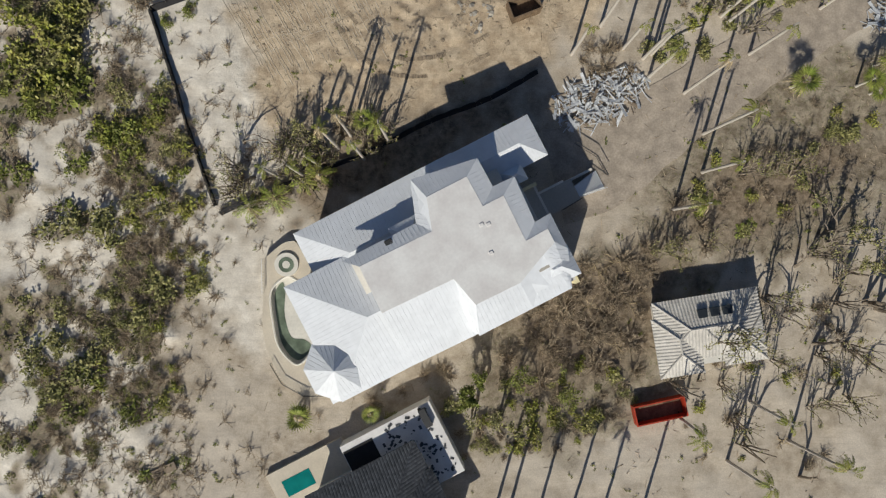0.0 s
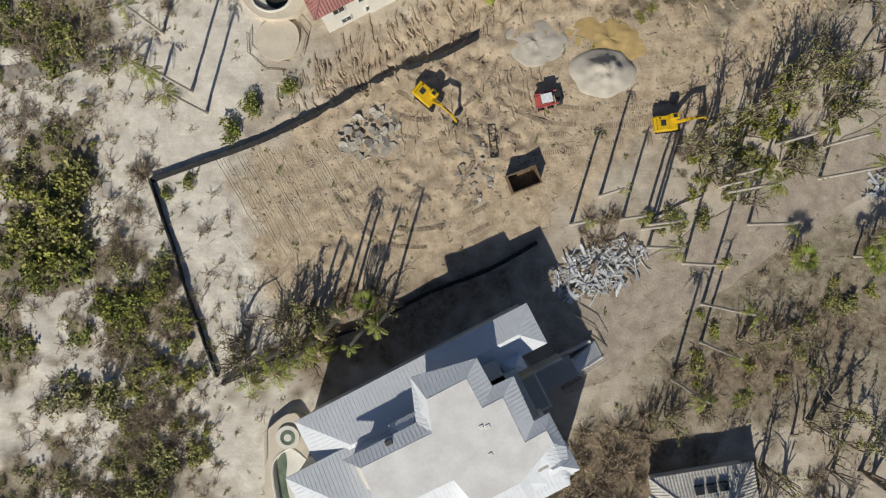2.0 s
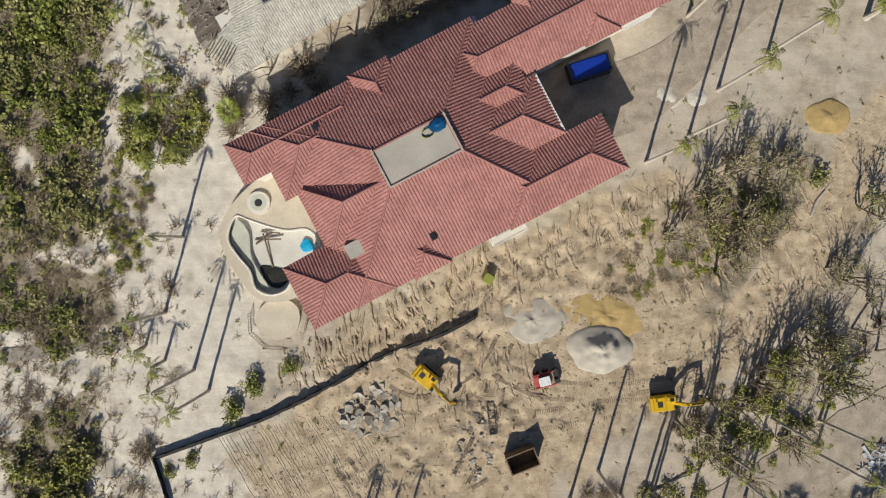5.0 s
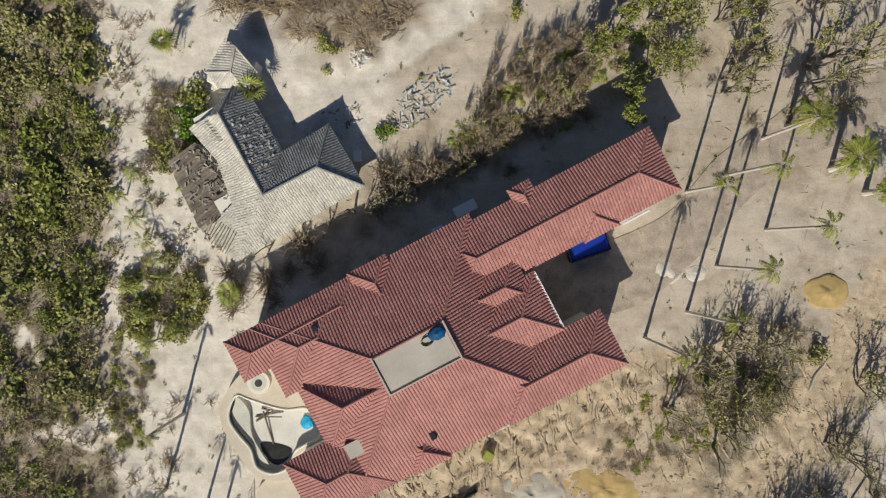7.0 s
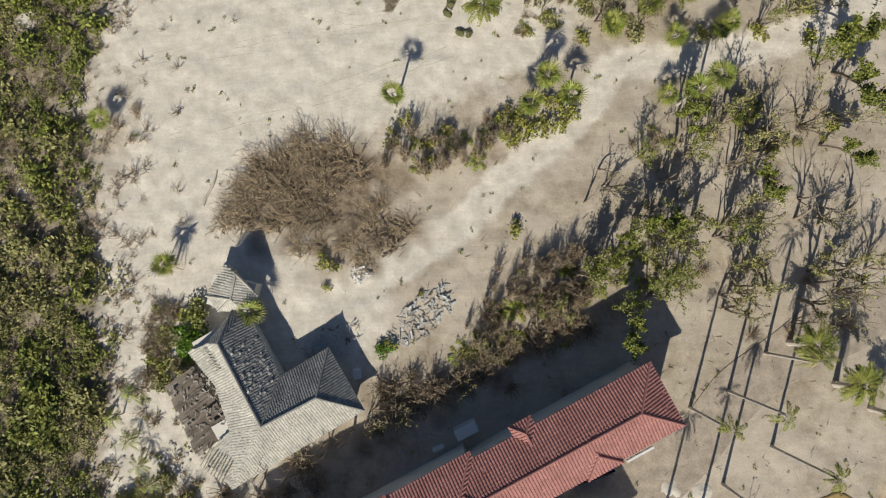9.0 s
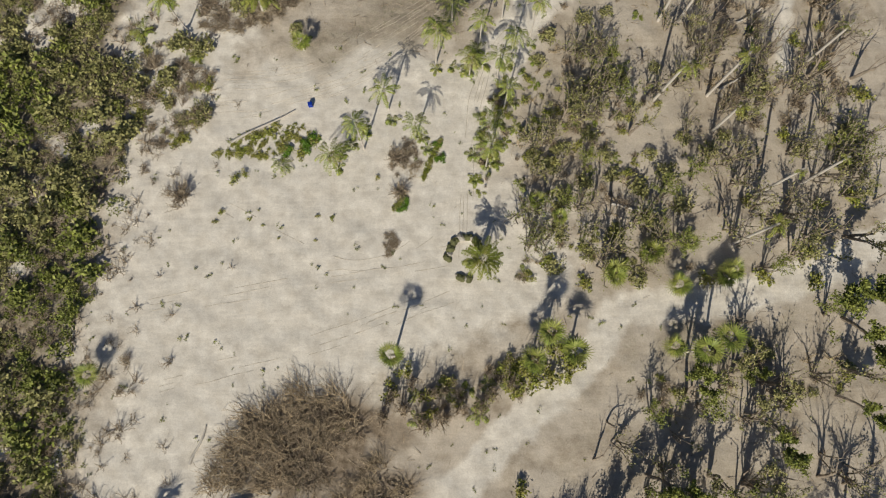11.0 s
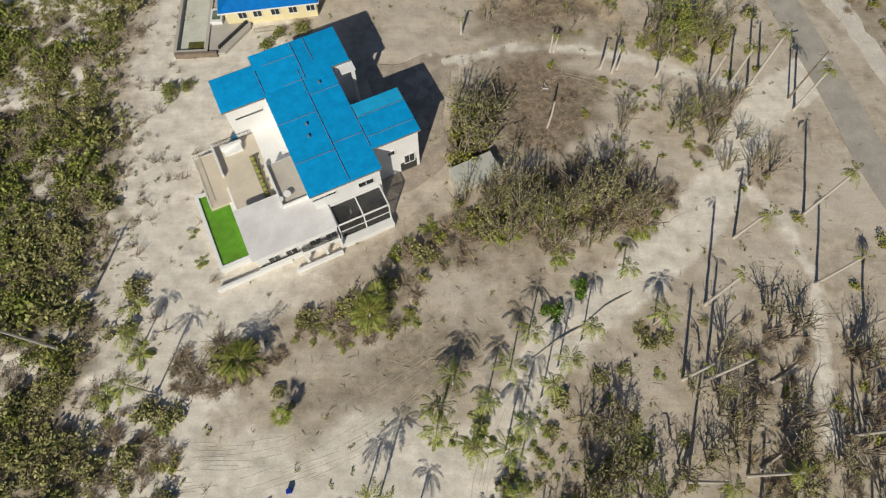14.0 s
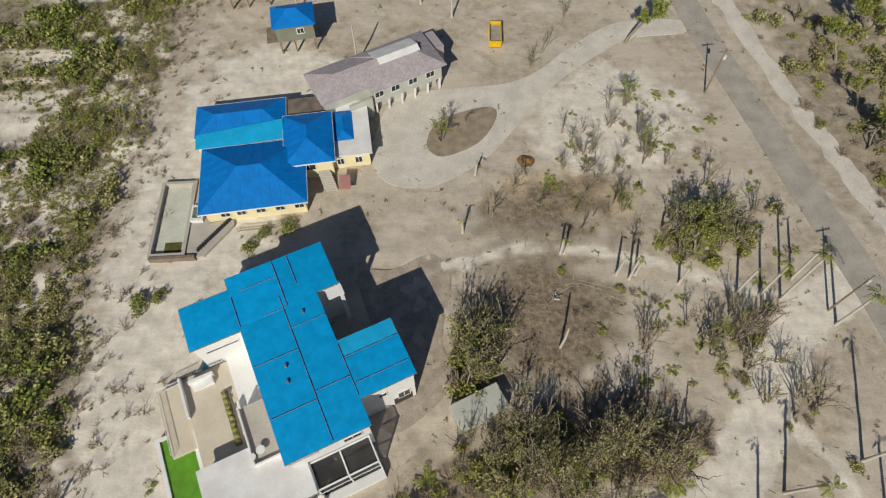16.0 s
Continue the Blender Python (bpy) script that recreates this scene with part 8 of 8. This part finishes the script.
for x, y, r in sown(218, 20, 3, 96.2, 16, 1.7, 20.6):
    brush(x, y, r.uniform(1.2, 2.2), r.choice(("dead", "dead", "stalk")), r.uniform(1.2, 1.8))
for x, y, k in ((-23.5, 83.0, 9), (-19.5, 84.2, 0), (-15.5, 86.0, 9), (-12.5, 87.8, 0)):
    tree(x, y, k, 0.72, 8)
for x, y, r in sown(212, 30, -20, 119, 9, 5, 15):
    brush(x, y, r.uniform(1.2, 2.2), "dead", 0.6)
for x, y, r in sown(213, 70, -38, 76, 5.5, 5.5, 0):
    brush(x, y, r.uniform(0.8, 1.8), r.choice(("green", "bush_olive", "dead", "star")), 0.9)
for x, y, r in sown(214, 34, 46, 178, 12, 12, 0, WOOD_CLEAR):
    copse(x, y, r.choice((0, 9, 5, 8)), r.uniform(0.6, 0.9), 10)
for x, y, r in sown(215, 90, 48, 176, 12, 14, 0, WOOD_CLEAR):
    brush(x, y, r.uniform(0.7, 1.7), r.choice(("upright", "dead", "upright", "stalk")), 1.0)
for x, y, r in sown(216, 26, 21, 203, 14, 4.5, 12, ((SAND_DRIVE, 3.4),)):
    copse(x, y, r.choice((9, 5, 8, 7)), r.uniform(0.55, 0.9), 10)
for x, y, r in sown(217, 60, 22, 203, 15, 5, 12, ((SAND_DRIVE, 3.4),)):
    brush(x, y, r.uniform(0.8, 1.8), r.choice(("upright", "dead", "star", "stalk")), 0.9)
for x, y, k in ((3.4, 206.6, 7), (5.6, 207.8, 8), (7.8, 208.8, 7), (9.6, 210.6, 9), (1.6, 206.0, 8), (6.6, 206.6, 9), (10.8, 212.6, 7)):
    tree(x, y, k, 0.6, 8)
# the grey brush beside the white house
planted(((16.1, -9.1, 2.4), (19.0, -12.0, 2.4), (22.0, -9.0, 2.2), (20.5, -15.7, 2.4), (23.4, -6.0, 2.2), (17.5, -6.1, 2), (14.6, -13.5, 2.2), (24.9, -12.7, 2.2), (13.2, -18.0, 2), (18.9, -2.4, 1.6), (24.1, -1.6, 2), (27.1, -0.1, 2), (30.8, 0.7, 1.8), (34.4, 3.0, 1.6), (8.7, -15.1, 2)), "dead", 0.8)
for x, y, r in sown(122, 50, 20, -9, 10, 7, 35):
    brush(x, y, r.uniform(0.9, 2.0), r.choice(("dead", "upright", "dead", "stalk")), 0.7)
planted(((-52.9, 27.3, 2.6), (-55.9, 23.5, 2.6), (-51.3, 20.6, 2.6), (-54.3, 19.0, 2.2), (-49.3, 29.6, 2.2), (-56.7, 29.5, 2.4), (-49.9, 24.3, 2.4), (-43.7, 13.2, 2.0), (-40.7, 14.7, 1.6), (-37.6, 5.8, 1.8), (-33.8, 4.4, 1.8), (-35.4, 8.8, 1.3)), "green", 0.9)
planted(((-42.3, 18.4, 1.6), (-45.0, 2.7, 2.4), (-47.9, 1.9, 2.2), (-43.4, 0.5, 2), (-38.8, -10.6, 2.2), (-36.6, -6.1, 1.8), (-32.9, -6.0, 1.6), (-50.6, -13.7, 2), (-53.5, -15.9, 2.2), (-46.8, -17.3, 2.4), (-50.4, -19.6, 2.2), (-43.9, -12.8, 1.8)), "bush_olive", 0.8)
for x, y, r in sown(111, 120, 36, 240, 20, 30, 0, ((OLD_PATH, 2), (ROAD_LINE, 7), (SAND_DRIVE, 3.0))):
    brush(x, y, r.uniform(0.4, 1.0), r.choice(("green", "star", "dead")))
for x, y, r in sown(112, 150, 80, 262, 16, 46, 14, ((ROAD_LINE, 9),)):
    brush(x, y, r.uniform(0.6, 1.8), r.choice(("green", "green", "bush_olive", "dead")))
for x, y, r in sown(113, 40, -37, 86, 5, 14, 0):
    brush(x, y, r.uniform(0.35, 0.8), r.choice(("star", "green", "dead")))
for x, y, r in sown(123, 190, -38.5, 6, 6.5, 18, 12):
    if noise.noise((x * 0.16, y * 0.16, 6.0)) > -0.16:
        brush(x, y, r.uniform(0.6, 1.5), r.choice(("dead", "dead", "dead", "bush_olive", "green")))
for x, y, r in sown(124, 80, -44, -18, 10, 12, 0):
    brush(x, y, r.uniform(0.6, 1.4), r.choice(("dead", "dead", "bush_olive", "green")))
for x, y, r in sown(125, 46, 38, 127, 15, 6, 10, ((SAND_TRACK, 3.4),)):
    (tree(x, y, r.choice((1, 2, 7, 4, 8)), r.uniform(0.5, 0.9), 10) if r.random() < 0.35 else brush(x, y, r.uniform(0.7, 1.6), r.choice(("dead", "green", "stalk", "bush_olive"))))
for x, y, r in sown(128, 130, 32, 60, 13, 6, 25, ((LOT_TRACK, 4.4),)):
    brush(x, y, r.uniform(0.5, 1.2), r.choice(("dead", "stalk", "dead", "green")), 0.45)
for x, y, r in sown(129, 70, 38, 40, 9, 4, 35, ((DRIVE_LINE, 5.0), (LOT_TRACK, 5))):
    (copse(x, y, r.choice((0, 8, 7)), r.uniform(0.6, 0.9)) if r.random() < 0.18 else brush(x, y, r.uniform(0.5, 1.1), r.choice(("dead", "green", "dead")), 0.6))
for x, y, r in sown(130, 40, -37, 99, 3.5, 6, 0):
    brush(x, y, r.uniform(0.7, 1.6), r.choice(("dead", "bush_olive", "green", "dead")))
for x, y, r in sown(132, 70, 44, -18, 15, 13, 10):
    (copse(x, y, r.choice((0, 8, 7, 5)), r.uniform(0.5, 0.95)) if r.random() < 0.4 else brush(x, y, r.uniform(0.5, 1.3), r.choice(("dead", "green", "dead", "stalk"))))
for x, y, r in sown(133, 90, 12, -22, 15, 6, 20):
    brush(x, y, r.uniform(0.6, 1.5), r.choice(("dead", "green", "dead", "bush_olive")))
for x, y, r in sown(114, 60, -42.5, 64, 3.0, 9, 0):
    brush(x, y, r.uniform(0.4, 1.0), r.choice(("green", "green", "dead")))
for x, y, r in sown(115, 70, 14, 103, 16, 4.5, 30, ((SAND_TRACK, 4.0),)):
    brush(x, y, r.uniform(0.6, 1.3), r.choice(("green", "dead", "star")))
for x, y, r in sown(116, 36, 42, 12, 18, 9, 24, ((DRIVE_LINE, 5.2),)):
    brush(x, y, r.uniform(0.5, 1.2), r.choice(("green", "star", "dead", "dead")))
for x, y, r in sown(117, 60, 43, 38, 15, 5, 32, ((DRIVE_LINE, 5.0), (LOT_TRACK, 5))):
    brush(x, y, r.uniform(0.6, 1.3), r.choice(("green", "green", "star", "dead")))
for x, y, r in sown(119, 70, -18, 11, 12, 4.0, 22):
    (copse(x, y, r.choice((0, 5, 8)), r.uniform(0.5, 0.8)) if r.random() < 0.4 else brush(x, y, r.uniform(0.6, 1.4), "dead"))
# the dead thicket by the sand track, and the green hedge at its end
# the dead hedge between the grey and the red house
for x, y, r in sown(6, 13, 23, 107, 11, 7, 25, ((SAND_TRACK, 4),)):
    tree(x, y, r.choice((1, 2, 4, 6)), r.uniform(0.6, 0.9), 10)
for x, y, r in sown(7, 24, 46, 110, 12, 12, 25):
    (copse(x, y, r.choice((0, 1, 5)), r.uniform(0.5, 0.9), 10) if r.random() < 0.6 else brush(x, y, r.uniform(0.8, 1.4), "dead"))
# brush south and east of the white house
for x, y, r in sown(9, 16, 41, 6.5, 16, 4.5, 24):
    (copse(x, y, r.choice((5, 6, 3)), r.uniform(0.5, 0.8), 15) if r.random() < 0.45 else brush(x, y, r.uniform(1, 1.8), "dead" if r.random() < 0.7 else "bush_olive"))
for x, y, r in sown(10, 7, 50, 16, 11, 4, 30):
    (palm(x, y, r.uniform(1.5, 4), 0, 0, "palm_fan", 0.9) if r.random() < 0.35 else brush(x, y, r.uniform(0.9, 1.6), "bush_olive"))
for x, y, r in sown(11, 24, 38, 31, 14, 3.4, 26):
    (palm(x, y, r.uniform(5, 10), 0.3, 0.2, "palm_bare", 0.7) if r.random() < 0.12 else (copse(x, y, r.choice((5, 6)), 0.7, 12) if r.random() < 0.4 else brush(x, y, r.uniform(0.9, 1.6), "bush_olive")))
for x, y, r in sown(12, 10, 22, 25, 4, 4, 30):
    brush(x, y, r.uniform(1, 1.7), "dead")
for x, y, r in sown(13, 12, -4, -21, 9, 3.5, 28):
    brush(x, y, r.uniform(1, 1.7), "dead" if r.random() < 0.6 else "bush_olive")
# east of the red house
for x, y, r in sown(15, 26, 41, 65, 11, 8, 25, ((LOT_TRACK, 4.4),)):
    (copse(x, y, r.choice((5, 6, 2, 3)), r.uniform(0.5, 0.9), 14) if r.random() < 0.5 else brush(x, y, r.uniform(1, 1.9), "dead" if r.random() < 0.6 else "bush_olive"))
for x, y, r in sown(16, 22, 53, 48, 8, 10, 20, ((LOT_TRACK, 4.4),)):
    (copse(x, y, r.choice((0, 5, 6)), r.uniform(0.5, 0.8), 14) if r.random() < 0.5 else brush(x, y, r.uniform(1, 1.8), "dead"))
# round the modern house
for x, y, r in sown(21, 40, 84, 268, 13, 34, 12):
    (tree(x, y, r.choice((1, 2, 4)), r.uniform(0.5, 0.95), 8) if r.random() < 0.4 else brush(x, y, r.uniform(1, 2.2), "bush_olive" if r.random() < 0.6 else "dead"))
for x, y, r in sown(24, 12, -18, 295, 30, 8, 0):
    palm(x, y, r.uniform(4, 9), 0, 0, "palm_storm", 0.8)

# the thickets, joined kind by kind
for kind, kit, m, label in (("cane", [cane_kit(430 + k, 62).arrays() for k in range(3)], "cane", "long dead canes flattened by the storm"), ("upright", [twig_kit(440 + k, 24, 0.45, 1.3, 0.027).arrays() for k in range(3)], "dead", "thin upright grey stems stripped of leaves"), ("dead", [twig_kit(100 + k, 44, 1.0, 0.9, 0.034).arrays() for k in range(3)], "dead", "tangled thicket of dead brown leafless shrubs"), ("stalk", [q.arrays() for q in KITS["stalk"]], "straw", "long dry stalks thrown across the thickets"),
                            ("green", [bush_kit(88 + k, 190, 0.26, 0.8, 9).arrays() for k in range(3)], "leaf_fresh", "yellow-green regrowth and low shrubs between the trees"), ("star", [crown_kit(140 + k, 9, 1.5, 0.7, 0.8, 0, 11, 0.34).arrays() for k in range(3)], "frond_green", "young low palms with star-shaped green fronds"),
                            ("bush_olive", [bush_kit(80 + k, 300, 0.24, 0.8, 12).arrays() for k in range(3)], "leaf_olive", "storm-thinned olive-green undergrowth")):
    tagged(part_mesh("thicket", scatter_mesh("thicket", kit, MASS[kind], M[m]), None, None), label, "thicket", kind="stuff")
trunks, leaves_ = [], []
for k, rows in enumerate(MASS["trunk"]):
    for row in rows:
        trunks.append((k, *row[1:]))
        if TREE_ARRAYS[k][1] is not None:
            leaves_.append((k, *row[1:]))
tagged(part_mesh("copse", scatter_mesh("copse", [a for a, _ in TREE_ARRAYS], trunks, M["bark"]), None, None), "close-grown bare grey stems of storm-stripped trees", "copse", kind="stuff")
tagged(part_mesh("copse_foliage", scatter_mesh("copse_foliage", [b for _, b in TREE_ARRAYS], leaves_, M["leaf_olive"]), None, None), "sparse olive foliage of the storm-stripped stand", "foliage", kind="stuff")

# machine tracks pressed into the soil, and loose clods
CLOD = Quads()
CLOD.twig((0, 0, -0.1), (0.1, 0.05, 0.35), 1.0, 0.55, 6)
CLOD.twig((0.1, 0.05, 0.35), (0.12, 0.05, 0.5), 0.55, 0.02, 6)
bars, clods = Quads(), []
for pts, gauge in (([(-6, 44), (4, 38), (12, 36), (28, 39)], 2.3), ([(2, 47), (9, 42), (16, 40), (30, 41), (42, 50)], 2.3), ([(0, 50), (8, 54), (18, 60), (28, 64)], 2.3), ([(5, 46), (6.5, 40), (5, 34), (2, 28)], 2.3), ([(-12, 42), (-4, 38), (4, 41), (8, 47)], 2.3),
                   ([(-14, 30), (-8, 24), (0, 24), (8, 28)], 2.3)):
    line = curve_pts(pts, 60)
    for i in range(0, len(line) - 1):
        a, b = Vector(line[i]), Vector(line[i + 1])
        d = (b - a).normalized()
        s = Vector((-d.y, d.x))
        for side in (-gauge / 2, gauge / 2):
            if noise.noise((a.x * 0.3 + side, a.y * 0.3, 2.0)) < -0.12:
                continue
            u, v = a + s * (side - 0.27), a + s * (side + 0.27)
            z = ground_at(a.x + s.x * side, a.y + s.y * side)
            bars.twig((*u, z + 0.01), (*v, z + 0.01), 0.07, 0.07, 4)
# long shallow ruts swept through the sand
ruts = Quads()
M["sand_ridge"] = mat("raked_sand_ridge", (0.56, 0.485, 0.385), 0.95, 1.5, 0.2, 4, 0.02)
rr = random.Random(61)
for pts, count, gap in (([(-34, 166), (-22, 168), (-8, 174), (6, 186)], 9, 0.42), ([(-32, 171), (-20, 172), (-8, 179), (2, 186)], 8, 0.45), ([(-40, 138), (-20, 142), (0, 145)], 4, 0.9), ([(-30, 152), (-12, 144), (2, 152)], 2, 1.6), ([(-38, 128), (-18, 133), (4, 141)], 4, 0.8),
                        ([(2.2, 144), (2.6, 156), (4.2, 168), (9, 179), (20, 189)], 4, 0.55), ([(14, 226), (20, 230), (30, 226)], 3, 0.5), ([(-20, 34), (-8, 36), (4, 40), (14, 40)], 6, 0.45), ([(-26, 26), (-14, 30), (-4, 36), (2, 44)], 7, 0.5)):
    line = curve_pts(pts, 26)
    for c in range(count):
        off, on = (c - count / 2) * gap + rr.uniform(-0.1, 0.1), True
        for a, b in zip(line, line[1:]):
            d = (Vector(b) - Vector(a)).normalized()
            s = Vector((-d.y, d.x)) * (off + 0.3 * noise.noise((a[0] * 0.2, a[1] * 0.2, c * 3.0)))
            if noise.noise((a[0] * 0.15 + c * 1.7, a[1] * 0.15, 5.0)) < 0.06:
                continue
            p, q_ = Vector(a) + s, Vector(b) + s
            ruts.twig((*p, ground_at(*p) - 0.045), (*q_, ground_at(*q_) - 0.045), 0.075, 0.075, 4)
for c in range(40):
    ox, oy, l = -30.5 + c * 0.46 + rr.uniform(-0.12, 0.12), 33.5 + c * 0.1, rr.uniform(9, 16)
    for k in range(26):
        a, b = (Vector((ox + 0.5 * l * t / 26 + 0.25 * noise.noise((ox, t * 0.2, 3.0)), oy - 0.866 * l * t / 26)) for t in (k, k + 1))
        if noise.noise((a.x * 0.2, a.y * 0.2, c * 0.6)) < -0.25:
            continue
        ruts.twig((*a, ground_at(*a) - 0.04), (*b, ground_at(*b) - 0.04), 0.085, 0.085, 4)
tagged(part_mesh("sand_rut", ruts.mesh("sand_rut", M["sand_ridge"]), None, None), "shallow wheel ruts swept through pale sand", "wheel ruts", kind="stuff")
# crescents of soil pushed up by the graders
CREST = []
for k in range(4):
    q, r = Quads(), random.Random(410 + k)
    line = [(-1.3 + 0.26 * i, 0.35 * math.sin(0.28 * i + r.uniform(0, 1)) + r.uniform(-0.06, 0.06)) for i in range(11)]
    for i, (a, b) in enumerate(zip(line, line[1:])):
        w0, w1 = (0.03 + 0.15 * math.sin(3.1416 * j / 10) * r.uniform(0.7, 1.2) for j in (i, i + 1))
        q.twig((*a, 0), (*b, 0), w0, w1, 6)
    CREST.append(q.arrays())
crests = []
for seed, n, cx, cy, rx, ry, rot in ((70, 170, 6, 55, 26, 4.0, 27), (71, 90, -12, 47, 12, 3.0, 30), (72, 50, 4, 41, 12, 5, 20), (74, 70, 33, 58, 10, 5, 30), (75, 60, 46, 62, 8, 8, 40)):
    for x, y, r in sown(seed, n, cx, cy, rx, ry, rot):
        crests.append((r.randrange(4), x, y, ground_at(x, y) - 0.02, radians(rot + 80 + 25 * noise.noise((x * 0.12, y * 0.12, 8.0)) + r.gauss(0, 7)), r.uniform(0.7, 1.5), r.uniform(0.5, 1.0)))
tagged(part_mesh("soil_ridge", scatter_mesh("soil_ridge", CREST, crests, mat("pushed_up_soil", (0.50, 0.395, 0.28), 0.95, 1.0, 0.25, 5, 0.03, island=0.15)), None, None), "wavy ridges of soil pushed up by machines", "soil ridges", kind="stuff")
for x, y, r in sown(60, 2200, 4, 42, 34, 15, 26):
    s = r.uniform(0.05, 0.2) * (1 if r.random() < 0.92 else 1.8)
    clods.append((0, x, y, ground_at(x, y) - 0.02, r.uniform(0, 6.28), s, s))
M["clod"] = mat("dry_soil_clod", (0.40, 0.32, 0.23), 0.95, 1.5, 0.25, 6, 0.01, island=0.25)
tagged(part_mesh("track_ridge", bars.mesh("track_ridge", M["clod"]), None, None), "ridges pressed into the soil by machine tracks", "tyre tracks", kind="stuff")
tagged(part_mesh("soil_clod", scatter_mesh("soil_clod", [CLOD.arrays()], clods, M["clod"]), None, None), "loose dry clods of soil on the building lot", "soil", kind="stuff")

bm = bmesh.new()
tube(bm, [(11.6, 182.6, 0.12), (15.2, 185.2, 0.14), (18.6, 187.0, 0.12), (22.4, 190.0, 0.14), (26.2, 192.0, 0.12)], 0.13, 6)
tagged(part("log_edging", bm, M["palm_bark"], None), "long pale log edging beside the sand drive", "edging")
# fallen trunks
for k, (x, y, a, l) in enumerate(((-26, 163.4, 29, 10), (26, 151, -10, 7), (43, 171, 35, 9), (46, 181, 30, 7), (31, 28, 24, 7), (50, 66, 60, 5), (20, 204, 150, 6), (-32, 120, 70, 5))):
    bm = bmesh.new()
    tube(bm, [(l * (q / 6 - 0.5), 0.15 * math.sin(q + k), 0.2 + 0.05 * math.sin(2 * q)) for q in range(7)], [0.2, 0.19, 0.17, 0.16, 0.14, 0.12, 0.09], 7)
    log = part("fallen_trunk", bm, M["palm_bark"], None)
    log.matrix_basis = pose(x, y, ground_at(x, y), 0, 0, a)
    tagged(log, "pale fallen palm trunk lying on sand", "log", "fallen trunks")

# the dune scrub, grass tufts and litter
sr = random.Random(500)
kits_green = [bush_kit(300 + k, 120, 0.30, 0.8, 8).arrays() for k in range(4)]
kits_dead = [twig_kit(320 + k, 9, 1.0, 0.75, 0.035).arrays() for k in range(3)]
kits_low = [bush_kit(340 + k, 40, 0.34, 0.5, 4).arrays() for k in range(3)]
green, olive, grey, low = [], [], [], []
while len(green) + len(olive) < 4600:
    y, x = sr.uniform(-50, 312), sr.uniform(-96, -30)
    e = float(scrub_edge(np.array(y)))
    if x > e + sr.gauss(0, 1.6) or x < e - 34:
        continue
    i, j = int(np.clip(np.searchsorted(gy, y), 0, ny - 1)), int(np.clip(np.searchsorted(gx, x), 0, nx - 1))
    if bare[i, j] > sr.uniform(0.0, 0.7):
        continue
    s = sr.uniform(0.5, 1.5) if sr.random() < 0.88 else sr.uniform(1.8, 2.7)
    if y < 62 and x > -75 and not (-58 < x < -47 and 16 < y < 36):
        if sr.random() < 0.3:
            grey.append((sr.randrange(3), x, y, ground_at(x, y) - 0.03, sr.uniform(0, 6.28), s, s * 0.8))
            continue
        s *= 0.72
    (green if noise.noise((x * 0.05, y * 0.05, 9.0)) + sr.uniform(-0.3, 0.3) > 0.06 else olive).append((sr.randrange(4), x, y, ground_at(x, y) - 0.05, sr.uniform(0, 6.28), s, s * sr.uniform(0.7, 1.0)))
for _ in range(4200):
    y = sr.uniform(-50, 312)
    x = float(scrub_edge(np.array(y))) + sr.gauss(-8, 9)
    s = sr.uniform(0.6, 1.7)
    grey.append((sr.randrange(3), x, y, ground_at(x, y) - 0.03, sr.uniform(0, 6.28), s, s * 0.8))
for _ in range(3200):
    y = sr.uniform(-50, 312)
    x = float(scrub_edge(np.array(y))) + sr.gauss(-4, 5) if sr.random() < 0.6 else sr.uniform(-40, 60)
    s = sr.uniform(0.2, 0.6)
    low.append((sr.randrange(3), x, y, ground_at(x, y) - 0.02, sr.uniform(0, 6.28), s, s))
field = []
for _ in range(3600):
    y = sr.uniform(225, 330)
    x = float(scrub_edge(np.array(y))) - abs(sr.gauss(8, 18))
    if noise.noise((x * 0.09, y * 0.09, 3.0)) < -0.12:
        continue
    s = sr.uniform(0.4, 1.1)
    field.append((sr.randrange(3), x, y, ground_at(x, y) - 0.03, sr.uniform(0, 6.28), s, s * 0.45))
tagged(part_mesh("field_grass", scatter_mesh("field_grass", kits_low, field, M["leaf_fresh"]), None, None), "low yellow-green grass over the open dune field", "grass", kind="stuff")
tagged(part_mesh("dune_scrub", scatter_mesh("dune_scrub", kits_green, green, M["leaf"]), None, None), "dense green dune scrub on pale sand", "scrub", kind="stuff")
tagged(part_mesh("dune_scrub", scatter_mesh("dune_scrub", kits_green, olive, M["leaf_olive"]), None, None), "olive and brown dune scrub on pale sand", "scrub", kind="stuff")
tagged(part_mesh("dead_scrub", scatter_mesh("dead_scrub", kits_dead, grey, M["dead"]), None, None), "leafless grey-brown twigs among the dune scrub", "scrub", kind="stuff")
tagged(part_mesh("ground_plants", scatter_mesh("ground_plants", kits_low, low, M["leaf"]), None, None), "small green plants creeping over the sand", "plants", kind="stuff")
q = Quads()
for _ in range(26000):
    y, x = sr.uniform(-45, 300), sr.uniform(-48, 75)
    i, j = int(np.clip(np.searchsorted(gy, y), 0, ny - 1)), int(np.clip(np.searchsorted(gx, x), 0, nx - 1))
    if sr.random() > 0.12 + litter[i, j] + 0.7 * brown[i, j] + 0.35 * dirt[i, j] - 0.3 * sand[i, j]:
        continue
    l, a, z = sr.uniform(0.25, 1.3), sr.uniform(0, 6.28), ground_at(x, y)
    q.twig((x, y, z + 0.04), (x + l * math.cos(a), y + l * math.sin(a), z + sr.uniform(0.05, 0.35)), sr.uniform(0.02, 0.05), 0.015)
tagged(part_mesh("fallen_twigs", q.mesh("fallen_twigs", M["dead"]), None, None), "brown broken sticks strewn over the ground", "twigs", kind="stuff")
